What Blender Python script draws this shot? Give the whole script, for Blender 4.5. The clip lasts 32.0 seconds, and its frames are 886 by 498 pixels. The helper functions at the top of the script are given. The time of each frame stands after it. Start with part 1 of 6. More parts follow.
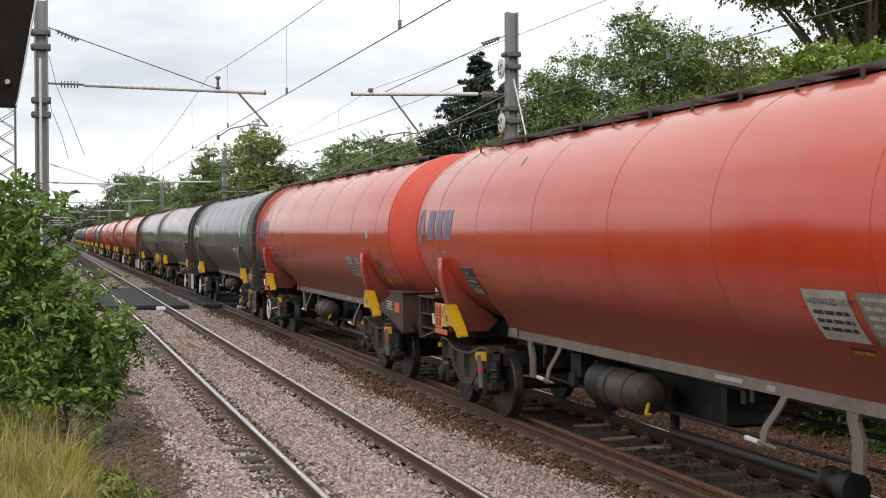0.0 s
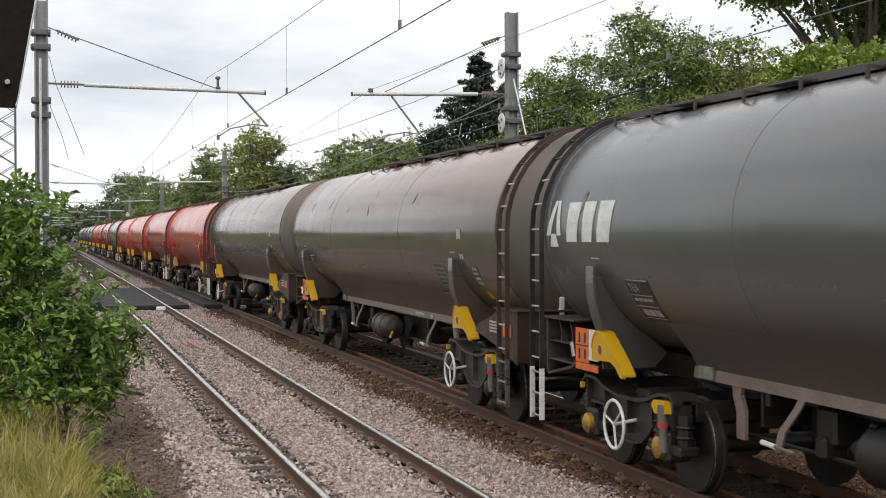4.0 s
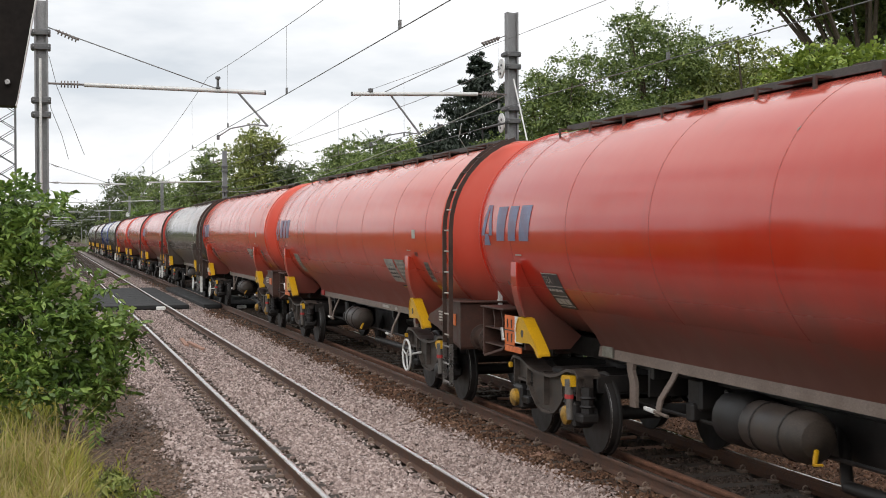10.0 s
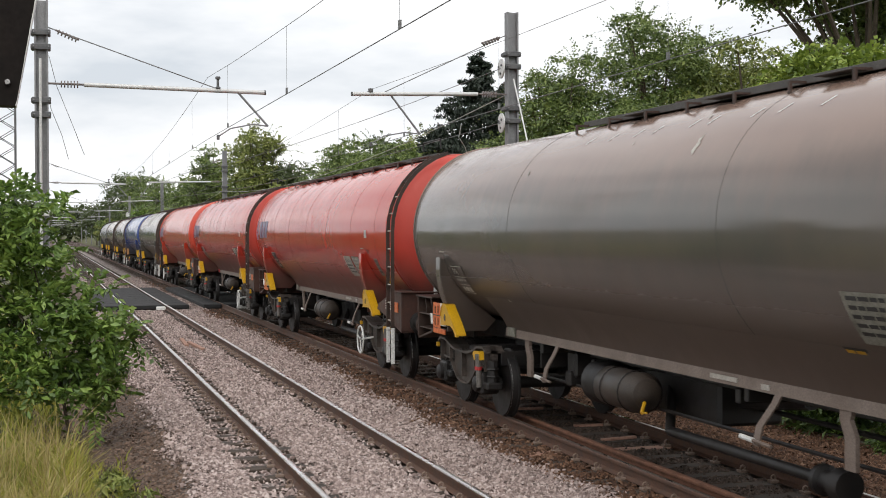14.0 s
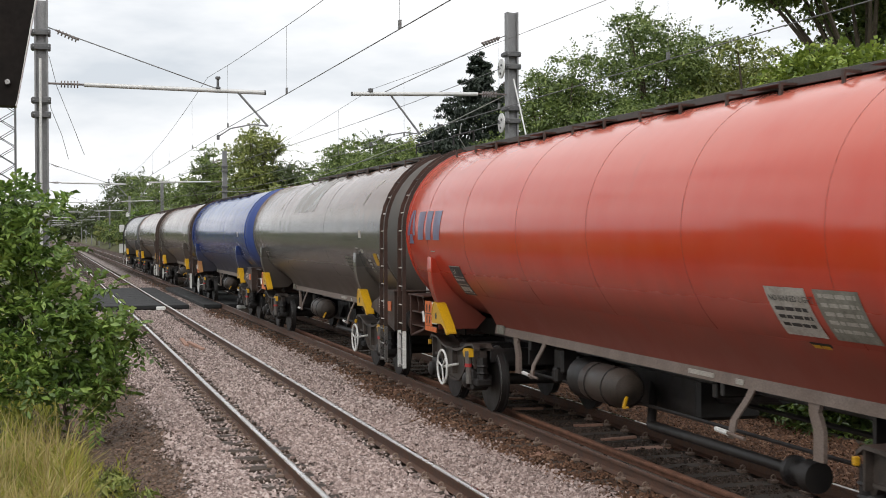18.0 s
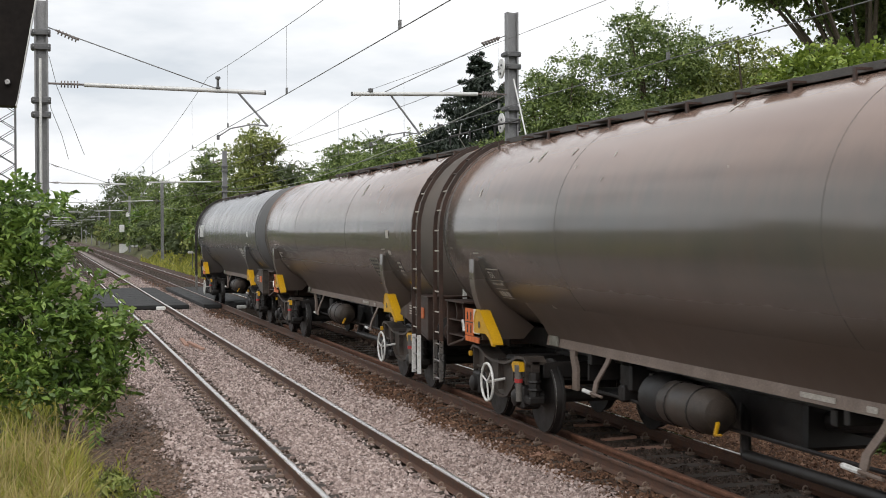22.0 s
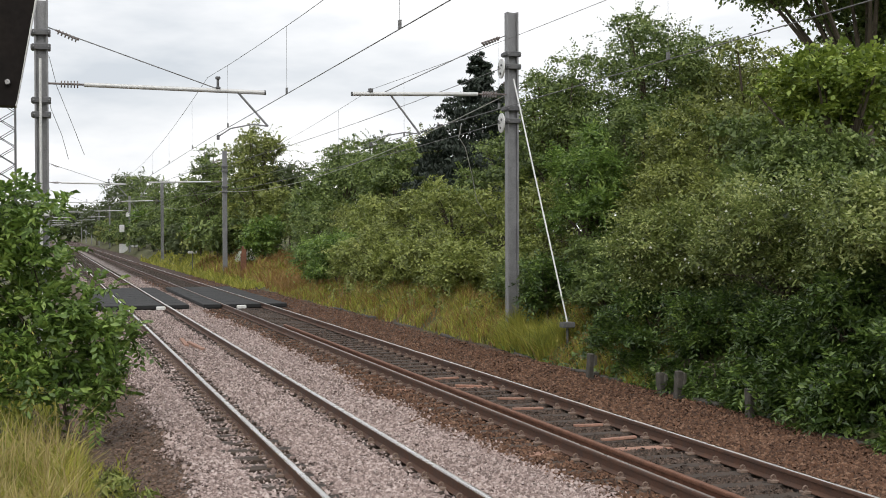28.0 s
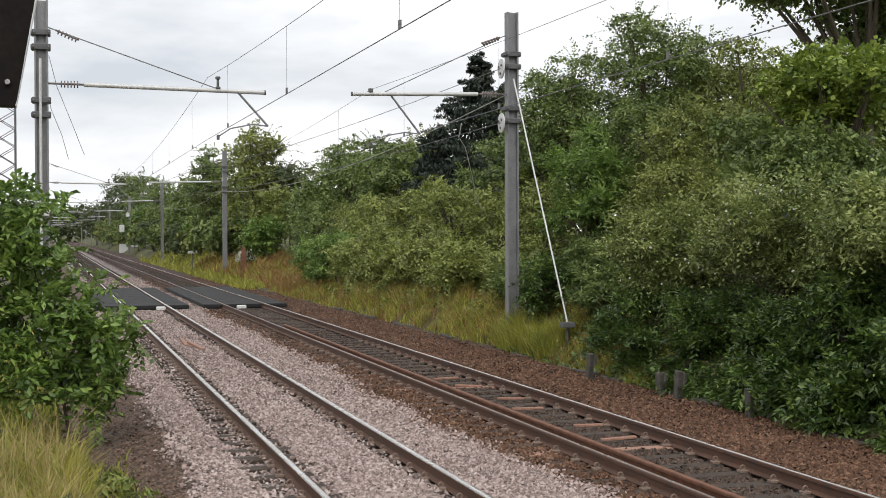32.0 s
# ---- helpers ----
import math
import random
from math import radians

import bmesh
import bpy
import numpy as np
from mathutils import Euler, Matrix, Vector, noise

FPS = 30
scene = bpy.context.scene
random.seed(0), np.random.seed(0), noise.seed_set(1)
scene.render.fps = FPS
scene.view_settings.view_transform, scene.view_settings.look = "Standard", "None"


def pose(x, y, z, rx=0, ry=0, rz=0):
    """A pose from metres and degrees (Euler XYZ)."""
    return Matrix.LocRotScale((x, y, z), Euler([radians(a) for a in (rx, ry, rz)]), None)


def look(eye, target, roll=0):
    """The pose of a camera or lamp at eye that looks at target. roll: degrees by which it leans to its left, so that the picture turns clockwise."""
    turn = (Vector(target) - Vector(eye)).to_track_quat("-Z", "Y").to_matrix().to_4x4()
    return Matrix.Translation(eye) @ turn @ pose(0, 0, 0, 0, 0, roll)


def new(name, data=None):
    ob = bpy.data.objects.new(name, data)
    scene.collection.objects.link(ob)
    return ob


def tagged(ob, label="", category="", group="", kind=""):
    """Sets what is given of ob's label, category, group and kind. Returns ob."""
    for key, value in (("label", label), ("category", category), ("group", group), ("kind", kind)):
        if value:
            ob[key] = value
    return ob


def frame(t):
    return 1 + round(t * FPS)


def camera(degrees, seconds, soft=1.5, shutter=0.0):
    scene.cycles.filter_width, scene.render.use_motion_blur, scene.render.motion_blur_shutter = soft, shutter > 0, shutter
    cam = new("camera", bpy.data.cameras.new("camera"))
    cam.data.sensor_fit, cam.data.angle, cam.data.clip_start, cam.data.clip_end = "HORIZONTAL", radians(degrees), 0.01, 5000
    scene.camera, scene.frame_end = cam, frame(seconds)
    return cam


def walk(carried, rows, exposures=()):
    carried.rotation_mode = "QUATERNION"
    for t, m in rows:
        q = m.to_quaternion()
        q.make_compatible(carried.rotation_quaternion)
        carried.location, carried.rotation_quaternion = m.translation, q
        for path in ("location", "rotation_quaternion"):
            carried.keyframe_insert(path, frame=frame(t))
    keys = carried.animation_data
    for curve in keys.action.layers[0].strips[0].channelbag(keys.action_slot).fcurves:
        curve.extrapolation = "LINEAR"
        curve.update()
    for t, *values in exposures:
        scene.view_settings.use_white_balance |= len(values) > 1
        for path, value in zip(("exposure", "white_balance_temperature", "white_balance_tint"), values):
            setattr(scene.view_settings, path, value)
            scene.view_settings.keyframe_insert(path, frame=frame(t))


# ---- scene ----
import itertools

TRACK_GAP = 3.56      # centre of the near track is x = 0, of the far one x = 3.56
GAUGE = 1.505         # between rail centres
WAGON = 17.09         # over buffers and gap
PIVOT = 5.87          # bogie centre from wagon centre
SPACING = 0.656       # sleepers

# ---- camera ----
cam = camera(36.18, 32.0, soft=0.95, shutter=0.06)
EYE = Vector((-3.331, 0.0, 2.557))
yaw, dip = radians(16.198), radians(-0.655)
AIM = EYE + 20 * Vector((math.sin(yaw) * math.cos(dip), math.cos(yaw) * math.cos(dip), math.sin(dip)))
walk(cam, [(0.0, look(EYE, AIM, -0.212)), (32.0, look(EYE, AIM, -0.212))], exposures=[(0.0, 0.02), (20.0, 0.02), (23.0, 0.04), (25.2, 0.12), (27.6, -0.02), (32.0, -0.03)])

# ---- overcast daylight ----
SUN_HIGH, SUN_TURN = radians(52), radians(200)
world = bpy.data.worlds.new("overcast_sky")
scene.world = world
world.use_nodes = True
wn, wl = world.node_tree.nodes, world.node_tree.links
wn.clear()
w_out = wn.new("ShaderNodeOutputWorld")
w_bg = wn.new("ShaderNodeBackground")
w_sky = wn.new("ShaderNodeTexSky")
w_sky.sky_type, w_sky.sun_disc, w_sky.sun_elevation, w_sky.sun_rotation = "NISHITA", False, SUN_HIGH, SUN_TURN
w_sky.dust_density = 3.0
w_co = wn.new("ShaderNodeTexCoord")
w_map = wn.new("ShaderNodeMapping")
w_map.inputs["Scale"].default_value = (1.3, 1.3, 4.5)
w_map.inputs["Location"].default_value = (0.35, 0.2, 0.1)
w_noise = wn.new("ShaderNodeTexNoise")
w_noise.inputs["Scale"].default_value, w_noise.inputs["Detail"].default_value, w_noise.inputs["Roughness"].default_value = 2.1, 6.0, 0.55
w_ramp = wn.new("ShaderNodeValToRGB")
w_ramp.color_ramp.elements[0].position, w_ramp.color_ramp.elements[0].color = 0.36, (7.4, 7.9, 8.5, 1)
w_ramp.color_ramp.elements[1].position, w_ramp.color_ramp.elements[1].color = 0.58, (12.0, 12.0, 12.1, 1)
w_mix = wn.new("ShaderNodeMixRGB")
w_mix.inputs[0].default_value = 0.93
w_bg.inputs["Strength"].default_value = 0.098
wl.new(w_co.outputs["Generated"], w_map.inputs["Vector"])
wl.new(w_map.outputs["Vector"], w_noise.inputs["Vector"])
wl.new(w_noise.outputs["Fac"], w_ramp.inputs["Fac"])
wl.new(w_sky.outputs["Color"], w_mix.inputs[1])
wl.new(w_ramp.outputs["Color"], w_mix.inputs[2])
wl.new(w_mix.outputs["Color"], w_bg.inputs["Color"])
wl.new(w_bg.outputs["Background"], w_out.inputs["Surface"])

sun_data = bpy.data.lights.new("sun", "SUN")
sun_data.energy, sun_data.angle, sun_data.color = 1.7, radians(65), (1.0, 0.97, 0.92)
sun = new("sun", sun_data)
sun.matrix_basis = look((0, 0, 50), Vector((0, 0, 50)) - Vector((math.sin(SUN_TURN) * math.cos(SUN_HIGH), math.cos(SUN_TURN) * math.cos(SUN_HIGH), math.sin(SUN_HIGH))))


# ---- materials ----
def material(name):
    m = bpy.data.materials.new(name)
    m.use_nodes = True
    t = m.node_tree
    return m, t.nodes, t.links, t.nodes["Principled BSDF"]


def ramp_node(n, stops):
    r = n.new("ShaderNodeValToRGB")
    e = r.color_ramp.elements
    while len(e) < len(stops):
        e.new(0.5)
    for el, (p, c) in zip(e, stops):
        el.position, el.color = p, (*c, 1)
    return r


def noise_node(n, l, co, scale, detail=4.0, rough=0.55, stretch=None):
    if stretch:
        mp = n.new("ShaderNodeMapping")
        mp.inputs["Scale"].default_value = stretch
        l.new(co, mp.inputs["Vector"])
        co = mp.outputs["Vector"]
    t = n.new("ShaderNodeTexNoise")
    t.inputs["Scale"].default_value, t.inputs["Detail"].default_value, t.inputs["Roughness"].default_value = scale, detail, rough
    l.new(co, t.inputs["Vector"])
    return t


def mix(n, l, fac, a, b, kind="MIX"):
    m = n.new("ShaderNodeMixRGB")
    m.blend_type = kind
    for sock, v in zip(m.inputs, (fac, a, b)):
        if isinstance(v, (int, float)):
            sock.default_value = v
        elif isinstance(v, tuple):
            sock.default_value = (*v, 1)
        else:
            l.new(v, sock)
    return m.outputs[0]


def bump(n, l, p, height, strength, distance=0.01):
    b = n.new("ShaderNodeBump")
    b.inputs["Strength"].default_value, b.inputs["Distance"].default_value = strength, distance
    l.new(height, b.inputs["Height"])
    l.new(b.outputs["Normal"], p.inputs["Normal"])


def worn(name, colour, second, rough=0.6, metal=0.0, scale=6.0, fine=60.0, relief=0.15, spread=(0.35, 0.7), coat=0.0):
    """Paint, steel, timber or stone with coarse stains and fine grain in two tones."""
    m, n, l, p = material(name)
    co = n.new("ShaderNodeTexCoord").outputs["Object"]
    big, small = noise_node(n, l, co, scale), noise_node(n, l, co, fine, 3.0)
    r = ramp_node(n, [(spread[0], colour), (spread[1], second)])
    l.new(big.outputs["Fac"], r.inputs["Fac"])
    grain = ramp_node(n, [(0.3, (0.72, 0.72, 0.72)), (0.7, (1.15, 1.15, 1.15))])
    l.new(small.outputs["Fac"], grain.inputs["Fac"])
    l.new(mix(n, l, 1.0, r.outputs["Color"], grain.outputs["Color"], "MULTIPLY"), p.inputs["Base Color"])
    rr = ramp_node(n, [(0.3, (max(rough - 0.12, 0.03),) * 3), (0.7, (min(rough + 0.12, 1.0),) * 3)])
    l.new(big.outputs["Fac"], rr.inputs["Fac"])
    l.new(rr.outputs["Color"], p.inputs["Roughness"])
    p.inputs["Metallic"].default_value = metal
    p.inputs["Coat Weight"].default_value = coat
    bump(n, l, p, small.outputs["Fac"], relief, 0.004)
    return m


def tank_paint(name, clean, faded, brown_tone, top_amount=0.5, rough=0.3, belly_amount=0.75, top_from=2.5, top_to=4.0, belly_top=2.35):
    """Gloss tank paint: paler towards the top of the barrel, browner towards the belly, streaks and touched-up patches.
    """
    m, n, l, p = material(name)
    co = n.new("ShaderNodeTexCoord").outputs["Object"]
    sep = n.new("ShaderNodeSeparateXYZ")
    l.new(co, sep.inputs[0])
    info = n.new("ShaderNodeObjectInfo")
    seed = n.new("ShaderNodeVectorMath")
    seed.operation = "ADD"
    cmb = n.new("ShaderNodeCombineXYZ")
    scaled = n.new("ShaderNodeMath")
    scaled.operation = "MULTIPLY"
    scaled.inputs[1].default_value = 40.0
    l.new(info.outputs["Random"], scaled.inputs[0])
    l.new(scaled.outputs[0], cmb.inputs[1])
    l.new(co, seed.inputs[0])
    l.new(cmb.outputs[0], seed.inputs[1])
    vec = seed.outputs[0]
    streak = noise_node(n, l, vec, 2.2, 5.0, 0.6, (1.0, 1.0, 0.22))
    blotch = noise_node(n, l, vec, 0.9, 4.0)
    fine = noise_node(n, l, vec, 45.0, 3.0)

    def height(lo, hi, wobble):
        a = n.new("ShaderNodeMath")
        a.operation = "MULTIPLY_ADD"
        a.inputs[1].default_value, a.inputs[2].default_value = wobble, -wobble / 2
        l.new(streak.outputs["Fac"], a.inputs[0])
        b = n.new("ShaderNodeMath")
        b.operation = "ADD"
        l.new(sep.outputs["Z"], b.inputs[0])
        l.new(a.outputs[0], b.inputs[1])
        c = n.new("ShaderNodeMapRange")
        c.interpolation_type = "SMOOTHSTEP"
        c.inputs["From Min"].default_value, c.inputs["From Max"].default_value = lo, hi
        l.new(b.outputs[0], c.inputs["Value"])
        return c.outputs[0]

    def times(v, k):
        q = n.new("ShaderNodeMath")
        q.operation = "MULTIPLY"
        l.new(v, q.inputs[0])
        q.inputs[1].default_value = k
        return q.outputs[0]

    far_y = n.new("ShaderNodeMath")
    far_y.operation = "ABSOLUTE"
    l.new(sep.outputs["Y"], far_y.inputs[0])
    barrel = n.new("ShaderNodeMapRange")
    barrel.interpolation_type = "SMOOTHSTEP"
    barrel.inputs["From Min"].default_value, barrel.inputs["From Max"].default_value = 7.45, 7.68
    barrel.inputs["To Min"].default_value, barrel.inputs["To Max"].default_value = 1.0, 0.18
    l.new(far_y.outputs[0], barrel.inputs["Value"])

    def on_barrel(v):
        q = n.new("ShaderNodeMath")
        q.operation = "MULTIPLY"
        l.new(v, q.inputs[0])
        l.new(barrel.outputs[0], q.inputs[1])
        return q.outputs[0]

    r = ramp_node(n, [(0.3, clean), (0.75, tuple(0.8 * a + 0.2 * b for a, b in zip(clean, faded)))])
    l.new(blotch.outputs["Fac"], r.inputs["Fac"])
    c = mix(n, l, on_barrel(times(height(top_from, top_to, 0.5), top_amount)), r.outputs["Color"], faded)
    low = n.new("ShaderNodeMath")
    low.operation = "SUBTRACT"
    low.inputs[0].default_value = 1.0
    l.new(height(1.35, belly_top, 0.55), low.inputs[1])
    c = mix(n, l, times(low.outputs[0], belly_amount), c, brown_tone)
    stain = ramp_node(n, [(0.60, (0, 0, 0)), (0.85, (0.25, 0.25, 0.25))])
    l.new(streak.outputs["Fac"], stain.inputs["Fac"])
    c = mix(n, l, stain.outputs["Color"], c, brown_tone)
    l.new(c, p.inputs["Base Color"])
    rr = ramp_node(n, [(0.30, (rough - 0.03,) * 3), (0.75, (rough + 0.10,) * 3)])
    l.new(streak.outputs["Fac"], rr.inputs["Fac"])
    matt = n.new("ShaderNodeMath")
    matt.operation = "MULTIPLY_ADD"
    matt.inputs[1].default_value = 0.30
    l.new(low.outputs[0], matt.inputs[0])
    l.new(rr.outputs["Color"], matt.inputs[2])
    dome = n.new("ShaderNodeMapRange")
    dome.interpolation_type = "SMOOTHSTEP"
    dome.inputs["From Min"].default_value, dome.inputs["From Max"].default_value = 7.56, 7.70
    dome.inputs["To Max"].default_value = 0.40
    l.new(far_y.outputs[0], dome.inputs["Value"])
    dull = n.new("ShaderNodeMath")
    dull.operation = "ADD"
    l.new(matt.outputs[0], dull.inputs[0])
    l.new(dome.outputs[0], dull.inputs[1])
    l.new(dull.outputs[0], p.inputs["Roughness"])
    p.inputs["Specular IOR Level"].default_value = 0.6
    bump(n, l, p, fine.outputs["Fac"], 0.04, 0.002)
    return m


def foliage(name, dark, mid, light, gloss=0.45, glow=0.25):
    """Leaves: a tone for each leaf, coarse light and dark patches, and light passing through."""
    m, n, l, p = material(name)
    geo = n.new("ShaderNodeNewGeometry")
    co = n.new("ShaderNodeTexCoord").outputs["Object"]
    big = noise_node(n, l, co, 1.5, 4.0)
    s = n.new("ShaderNodeMath")
    s.operation = "MULTIPLY_ADD"
    s.inputs[1].default_value = 0.34
    half = n.new("ShaderNodeMath")
    half.operation = "MULTIPLY"
    half.inputs[1].default_value = 0.68
    l.new(big.outputs["Fac"], half.inputs[0])
    l.new(geo.outputs["Random Per Island"], s.inputs[0])
    l.new(half.outputs[0], s.inputs[2])
    r = ramp_node(n, [(0.24, dark), (0.52, mid), (0.80, light)])
    l.new(s.outputs[0], r.inputs["Fac"])
    l.new(r.outputs["Color"], p.inputs["Base Color"])
    p.inputs["Roughness"].default_value = gloss
    p.inputs["Specular IOR Level"].default_value = 0.5
    tr = n.new("ShaderNodeBsdfTranslucent")
    l.new(r.outputs["Color"], tr.inputs["Color"])
    mx = n.new("ShaderNodeMixShader")
    mx.inputs[0].default_value = glow
    l.new(p.outputs[0], mx.inputs[1])
    l.new(tr.outputs[0], mx.inputs[2])
    l.new(mx.outputs[0], n["Material Output"].inputs["Surface"])
    return m


def stones(name, tones, relief=0.3):
    m, n, l, p = material(name)
    geo = n.new("ShaderNodeNewGeometry")
    co = n.new("ShaderNodeTexCoord").outputs["Object"]
    big = noise_node(n, l, co, 0.45, 4.0)
    fine = noise_node(n, l, co, 60.0, 3.0)
    a = n.new("ShaderNodeMath")
    a.operation = "MULTIPLY_ADD"
    a.inputs[1].default_value = 0.7
    b = n.new("ShaderNodeMath")
    b.operation = "MULTIPLY"
    b.inputs[1].default_value = 0.3
    l.new(big.outputs["Fac"], b.inputs[0])
    l.new(geo.outputs["Random Per Island"], a.inputs[0])
    l.new(b.outputs[0], a.inputs[2])
    r = ramp_node(n, [(i / (len(tones) - 1), t) for i, t in enumerate(tones)])
    l.new(a.outputs[0], r.inputs["Fac"])
    l.new(r.outputs["Color"], p.inputs["Base Color"])
    p.inputs["Roughness"].default_value = 0.85
    bump(n, l, p, fine.outputs["Fac"], relief, 0.004)
    return m


RED = tank_paint("red_tank_paint", (0.47, 0.021, 0.008), (0.54, 0.14, 0.10), (0.094, 0.052, 0.038), 0.6, 0.13, 0.90, belly_top=2.3)
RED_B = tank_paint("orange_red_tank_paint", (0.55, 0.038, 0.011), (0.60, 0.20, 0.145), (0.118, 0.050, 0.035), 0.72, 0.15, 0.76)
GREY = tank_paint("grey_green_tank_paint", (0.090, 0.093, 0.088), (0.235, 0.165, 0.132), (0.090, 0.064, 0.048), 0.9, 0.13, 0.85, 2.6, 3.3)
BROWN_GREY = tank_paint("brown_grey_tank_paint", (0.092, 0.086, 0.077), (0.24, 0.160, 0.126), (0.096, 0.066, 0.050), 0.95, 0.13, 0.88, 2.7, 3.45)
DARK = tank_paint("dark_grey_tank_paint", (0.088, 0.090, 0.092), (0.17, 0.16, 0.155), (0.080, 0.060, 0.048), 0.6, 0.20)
BLUE = tank_paint("blue_tank_paint", (0.014, 0.042, 0.20), (0.075, 0.115, 0.28), (0.072, 0.064, 0.064), 0.5, 0.11, 0.88, belly_top=2.4)

BLACK = worn("oily_black_steel", (0.007, 0.006, 0.006), (0.019, 0.015, 0.013), 0.55, 0.0, 5.0)
FRAME = worn("brown_dirty_steel", (0.030, 0.017, 0.012), (0.070, 0.036, 0.025), 0.6, 0.0, 4.0)
SKIRT = worn("dusty_solebar_paint", (0.16, 0.115, 0.09), (0.24, 0.19, 0.16), 0.65, 0.0, 3.0)
YELLOW = worn("yellow_bracket_paint", (0.60, 0.33, 0.008), (0.40, 0.20, 0.012), 0.4, 0.0, 3.0, 110.0, 0.05, spread=(0.5, 0.8))
ORANGE = worn("orange_plate_paint", (0.70, 0.16, 0.03), (0.55, 0.12, 0.03), 0.5, 0.0, 8.0)
WHITE = worn("white_paint", (0.74, 0.74, 0.72), (0.60, 0.59, 0.56), 0.5, 0.0, 8.0)
LABEL = worn("dusty_white_label", (0.50, 0.47, 0.42), (0.36, 0.32, 0.28), 0.55, 0.0, 6.0)
LABEL_OLD = worn("faded_grey_label", (0.26, 0.25, 0.21), (0.17, 0.16, 0.13), 0.55, 0.0, 6.0)
INK = worn("black_label_paint", (0.02, 0.02, 0.02), (0.05, 0.05, 0.05), 0.5, 0.0, 8.0)
LOGO_BLUE = worn("faded_blue_lettering", (0.13, 0.15, 0.27), (0.20, 0.15, 0.21), 0.45, 0.0, 5.0)
STEEL_BRIGHT = worn("bright_worn_steel", (0.42, 0.41, 0.40), (0.33, 0.31, 0.29), 0.32, 0.9, 12.0)
RAIL_TOP = worn("polished_rail_head", (0.80, 0.77, 0.75), (0.62, 0.59, 0.56), 0.30, 1.0, 2.0, relief=0.02)
RAIL_TOP_DULL = worn("dull_rail_head", (0.34, 0.29, 0.26), (0.22, 0.17, 0.14), 0.32, 0.9, 3.0, relief=0.0)
RAIL_RUST = worn("brown_rail_web", (0.070, 0.036, 0.023), (0.125, 0.062, 0.038), 0.75, 0.0, 5.0)
RUST = worn("orange_rust", (0.20, 0.085, 0.045), (0.13, 0.060, 0.036), 0.8, 0.0, 6.0)
GALV = worn("galvanised_steel", (0.22, 0.22, 0.225), (0.30, 0.30, 0.305), 0.5, 0.35, 3.0)
GALV_LIGHT = worn("pale_galvanised_tube", (0.58, 0.58, 0.57), (0.68, 0.68, 0.66), 0.45, 0.2, 4.0)
MAST_TIE = worn("dark_mast_clamp", (0.10, 0.10, 0.105), (0.17, 0.17, 0.17), 0.6, 0.3, 6.0)
INSULATOR = worn("brown_insulator", (0.13, 0.10, 0.09), (0.20, 0.17, 0.16), 0.35, 0.0, 9.0)
WIRE = worn("weathered_wire", (0.15, 0.15, 0.15), (0.21, 0.205, 0.20), 0.55, 0.4, 3.0)
TIE = worn("grey_tie_rod", (0.20, 0.20, 0.205), (0.28, 0.28, 0.28), 0.5, 0.3, 5.0)
WIRE_PALE = worn("pale_wire", (0.36, 0.36, 0.33), (0.45, 0.44, 0.40), 0.55, 0.2, 3.0)
SLEEPER = worn("dark_timber_sleeper", (0.034, 0.024, 0.017), (0.078, 0.055, 0.040), 0.85, 0.0, 4.0, 30.0, 0.5)
SLEEPER_NEW = worn("reddish_new_timber", (0.30, 0.16, 0.11), (0.38, 0.22, 0.16), 0.8, 0.0, 4.0, 30.0, 0.4)
RUBBER = worn("black_crossing_rubber", (0.015, 0.015, 0.015), (0.026, 0.026, 0.026), 0.9, 0.0, 2.0, 80.0, 0.4)
CONCRETE = worn("weathered_concrete", (0.15, 0.14, 0.12), (0.085, 0.078, 0.062), 0.85, 0.0, 5.0, 40.0, 0.5)
CONCRETE_DARK = worn("mossy_dark_concrete", (0.055, 0.050, 0.042), (0.11, 0.10, 0.085), 0.9, 0.0, 6.0, 40.0, 0.6)
CLIP = worn("pale_rusty_clip", (0.17, 0.115, 0.085), (0.25, 0.18, 0.14), 0.6, 0.0, 8.0)
BARK = worn("bark", (0.075, 0.058, 0.042), (0.12, 0.095, 0.070), 0.9, 0.0, 6.0, 40.0, 0.6)
BOARD = worn("dark_brown_board", (0.012, 0.010, 0.009), (0.020, 0.016, 0.014), 0.6, 0.0, 6.0)
BOARD.node_tree.nodes["Principled BSDF"].inputs["Specular IOR Level"].default_value = 0.08
BALLAST = stones("pale_granite_ballast", [(0.064, 0.046, 0.040), (0.24, 0.175, 0.155), (0.41, 0.32, 0.29), (0.66, 0.56, 0.52)])
BALLAST_BROWN = stones("rust_stained_ballast", [(0.018, 0.008, 0.004), (0.076, 0.034, 0.016), (0.140, 0.067, 0.035), (0.30, 0.185, 0.12)])
OILY = stones("oily_track_stones", [(0.016, 0.010, 0.007), (0.050, 0.032, 0.022), (0.090, 0.058, 0.041), (0.18, 0.125, 0.098)])
GRATING = worn("dirty_grey_grating", (0.055, 0.050, 0.047), (0.10, 0.092, 0.085), 0.7, 0.0, 6.0)
EARTH = stones("dark_cess_gravel", [(0.032, 0.019, 0.012), (0.092, 0.055, 0.036), (0.15, 0.096, 0.068), (0.29, 0.20, 0.155)])
LEAF_NEAR = foliage("glossy_bush_leaf", (0.02, 0.048, 0.009), (0.14, 0.232, 0.044), (0.36, 0.47, 0.11), 0.42, 0.24)
LEAF_SHRUB = foliage("grey_green_shrub_leaf", (0.026, 0.042, 0.01), (0.185, 0.235, 0.06), (0.5, 0.53, 0.2), 0.42, 0.24)
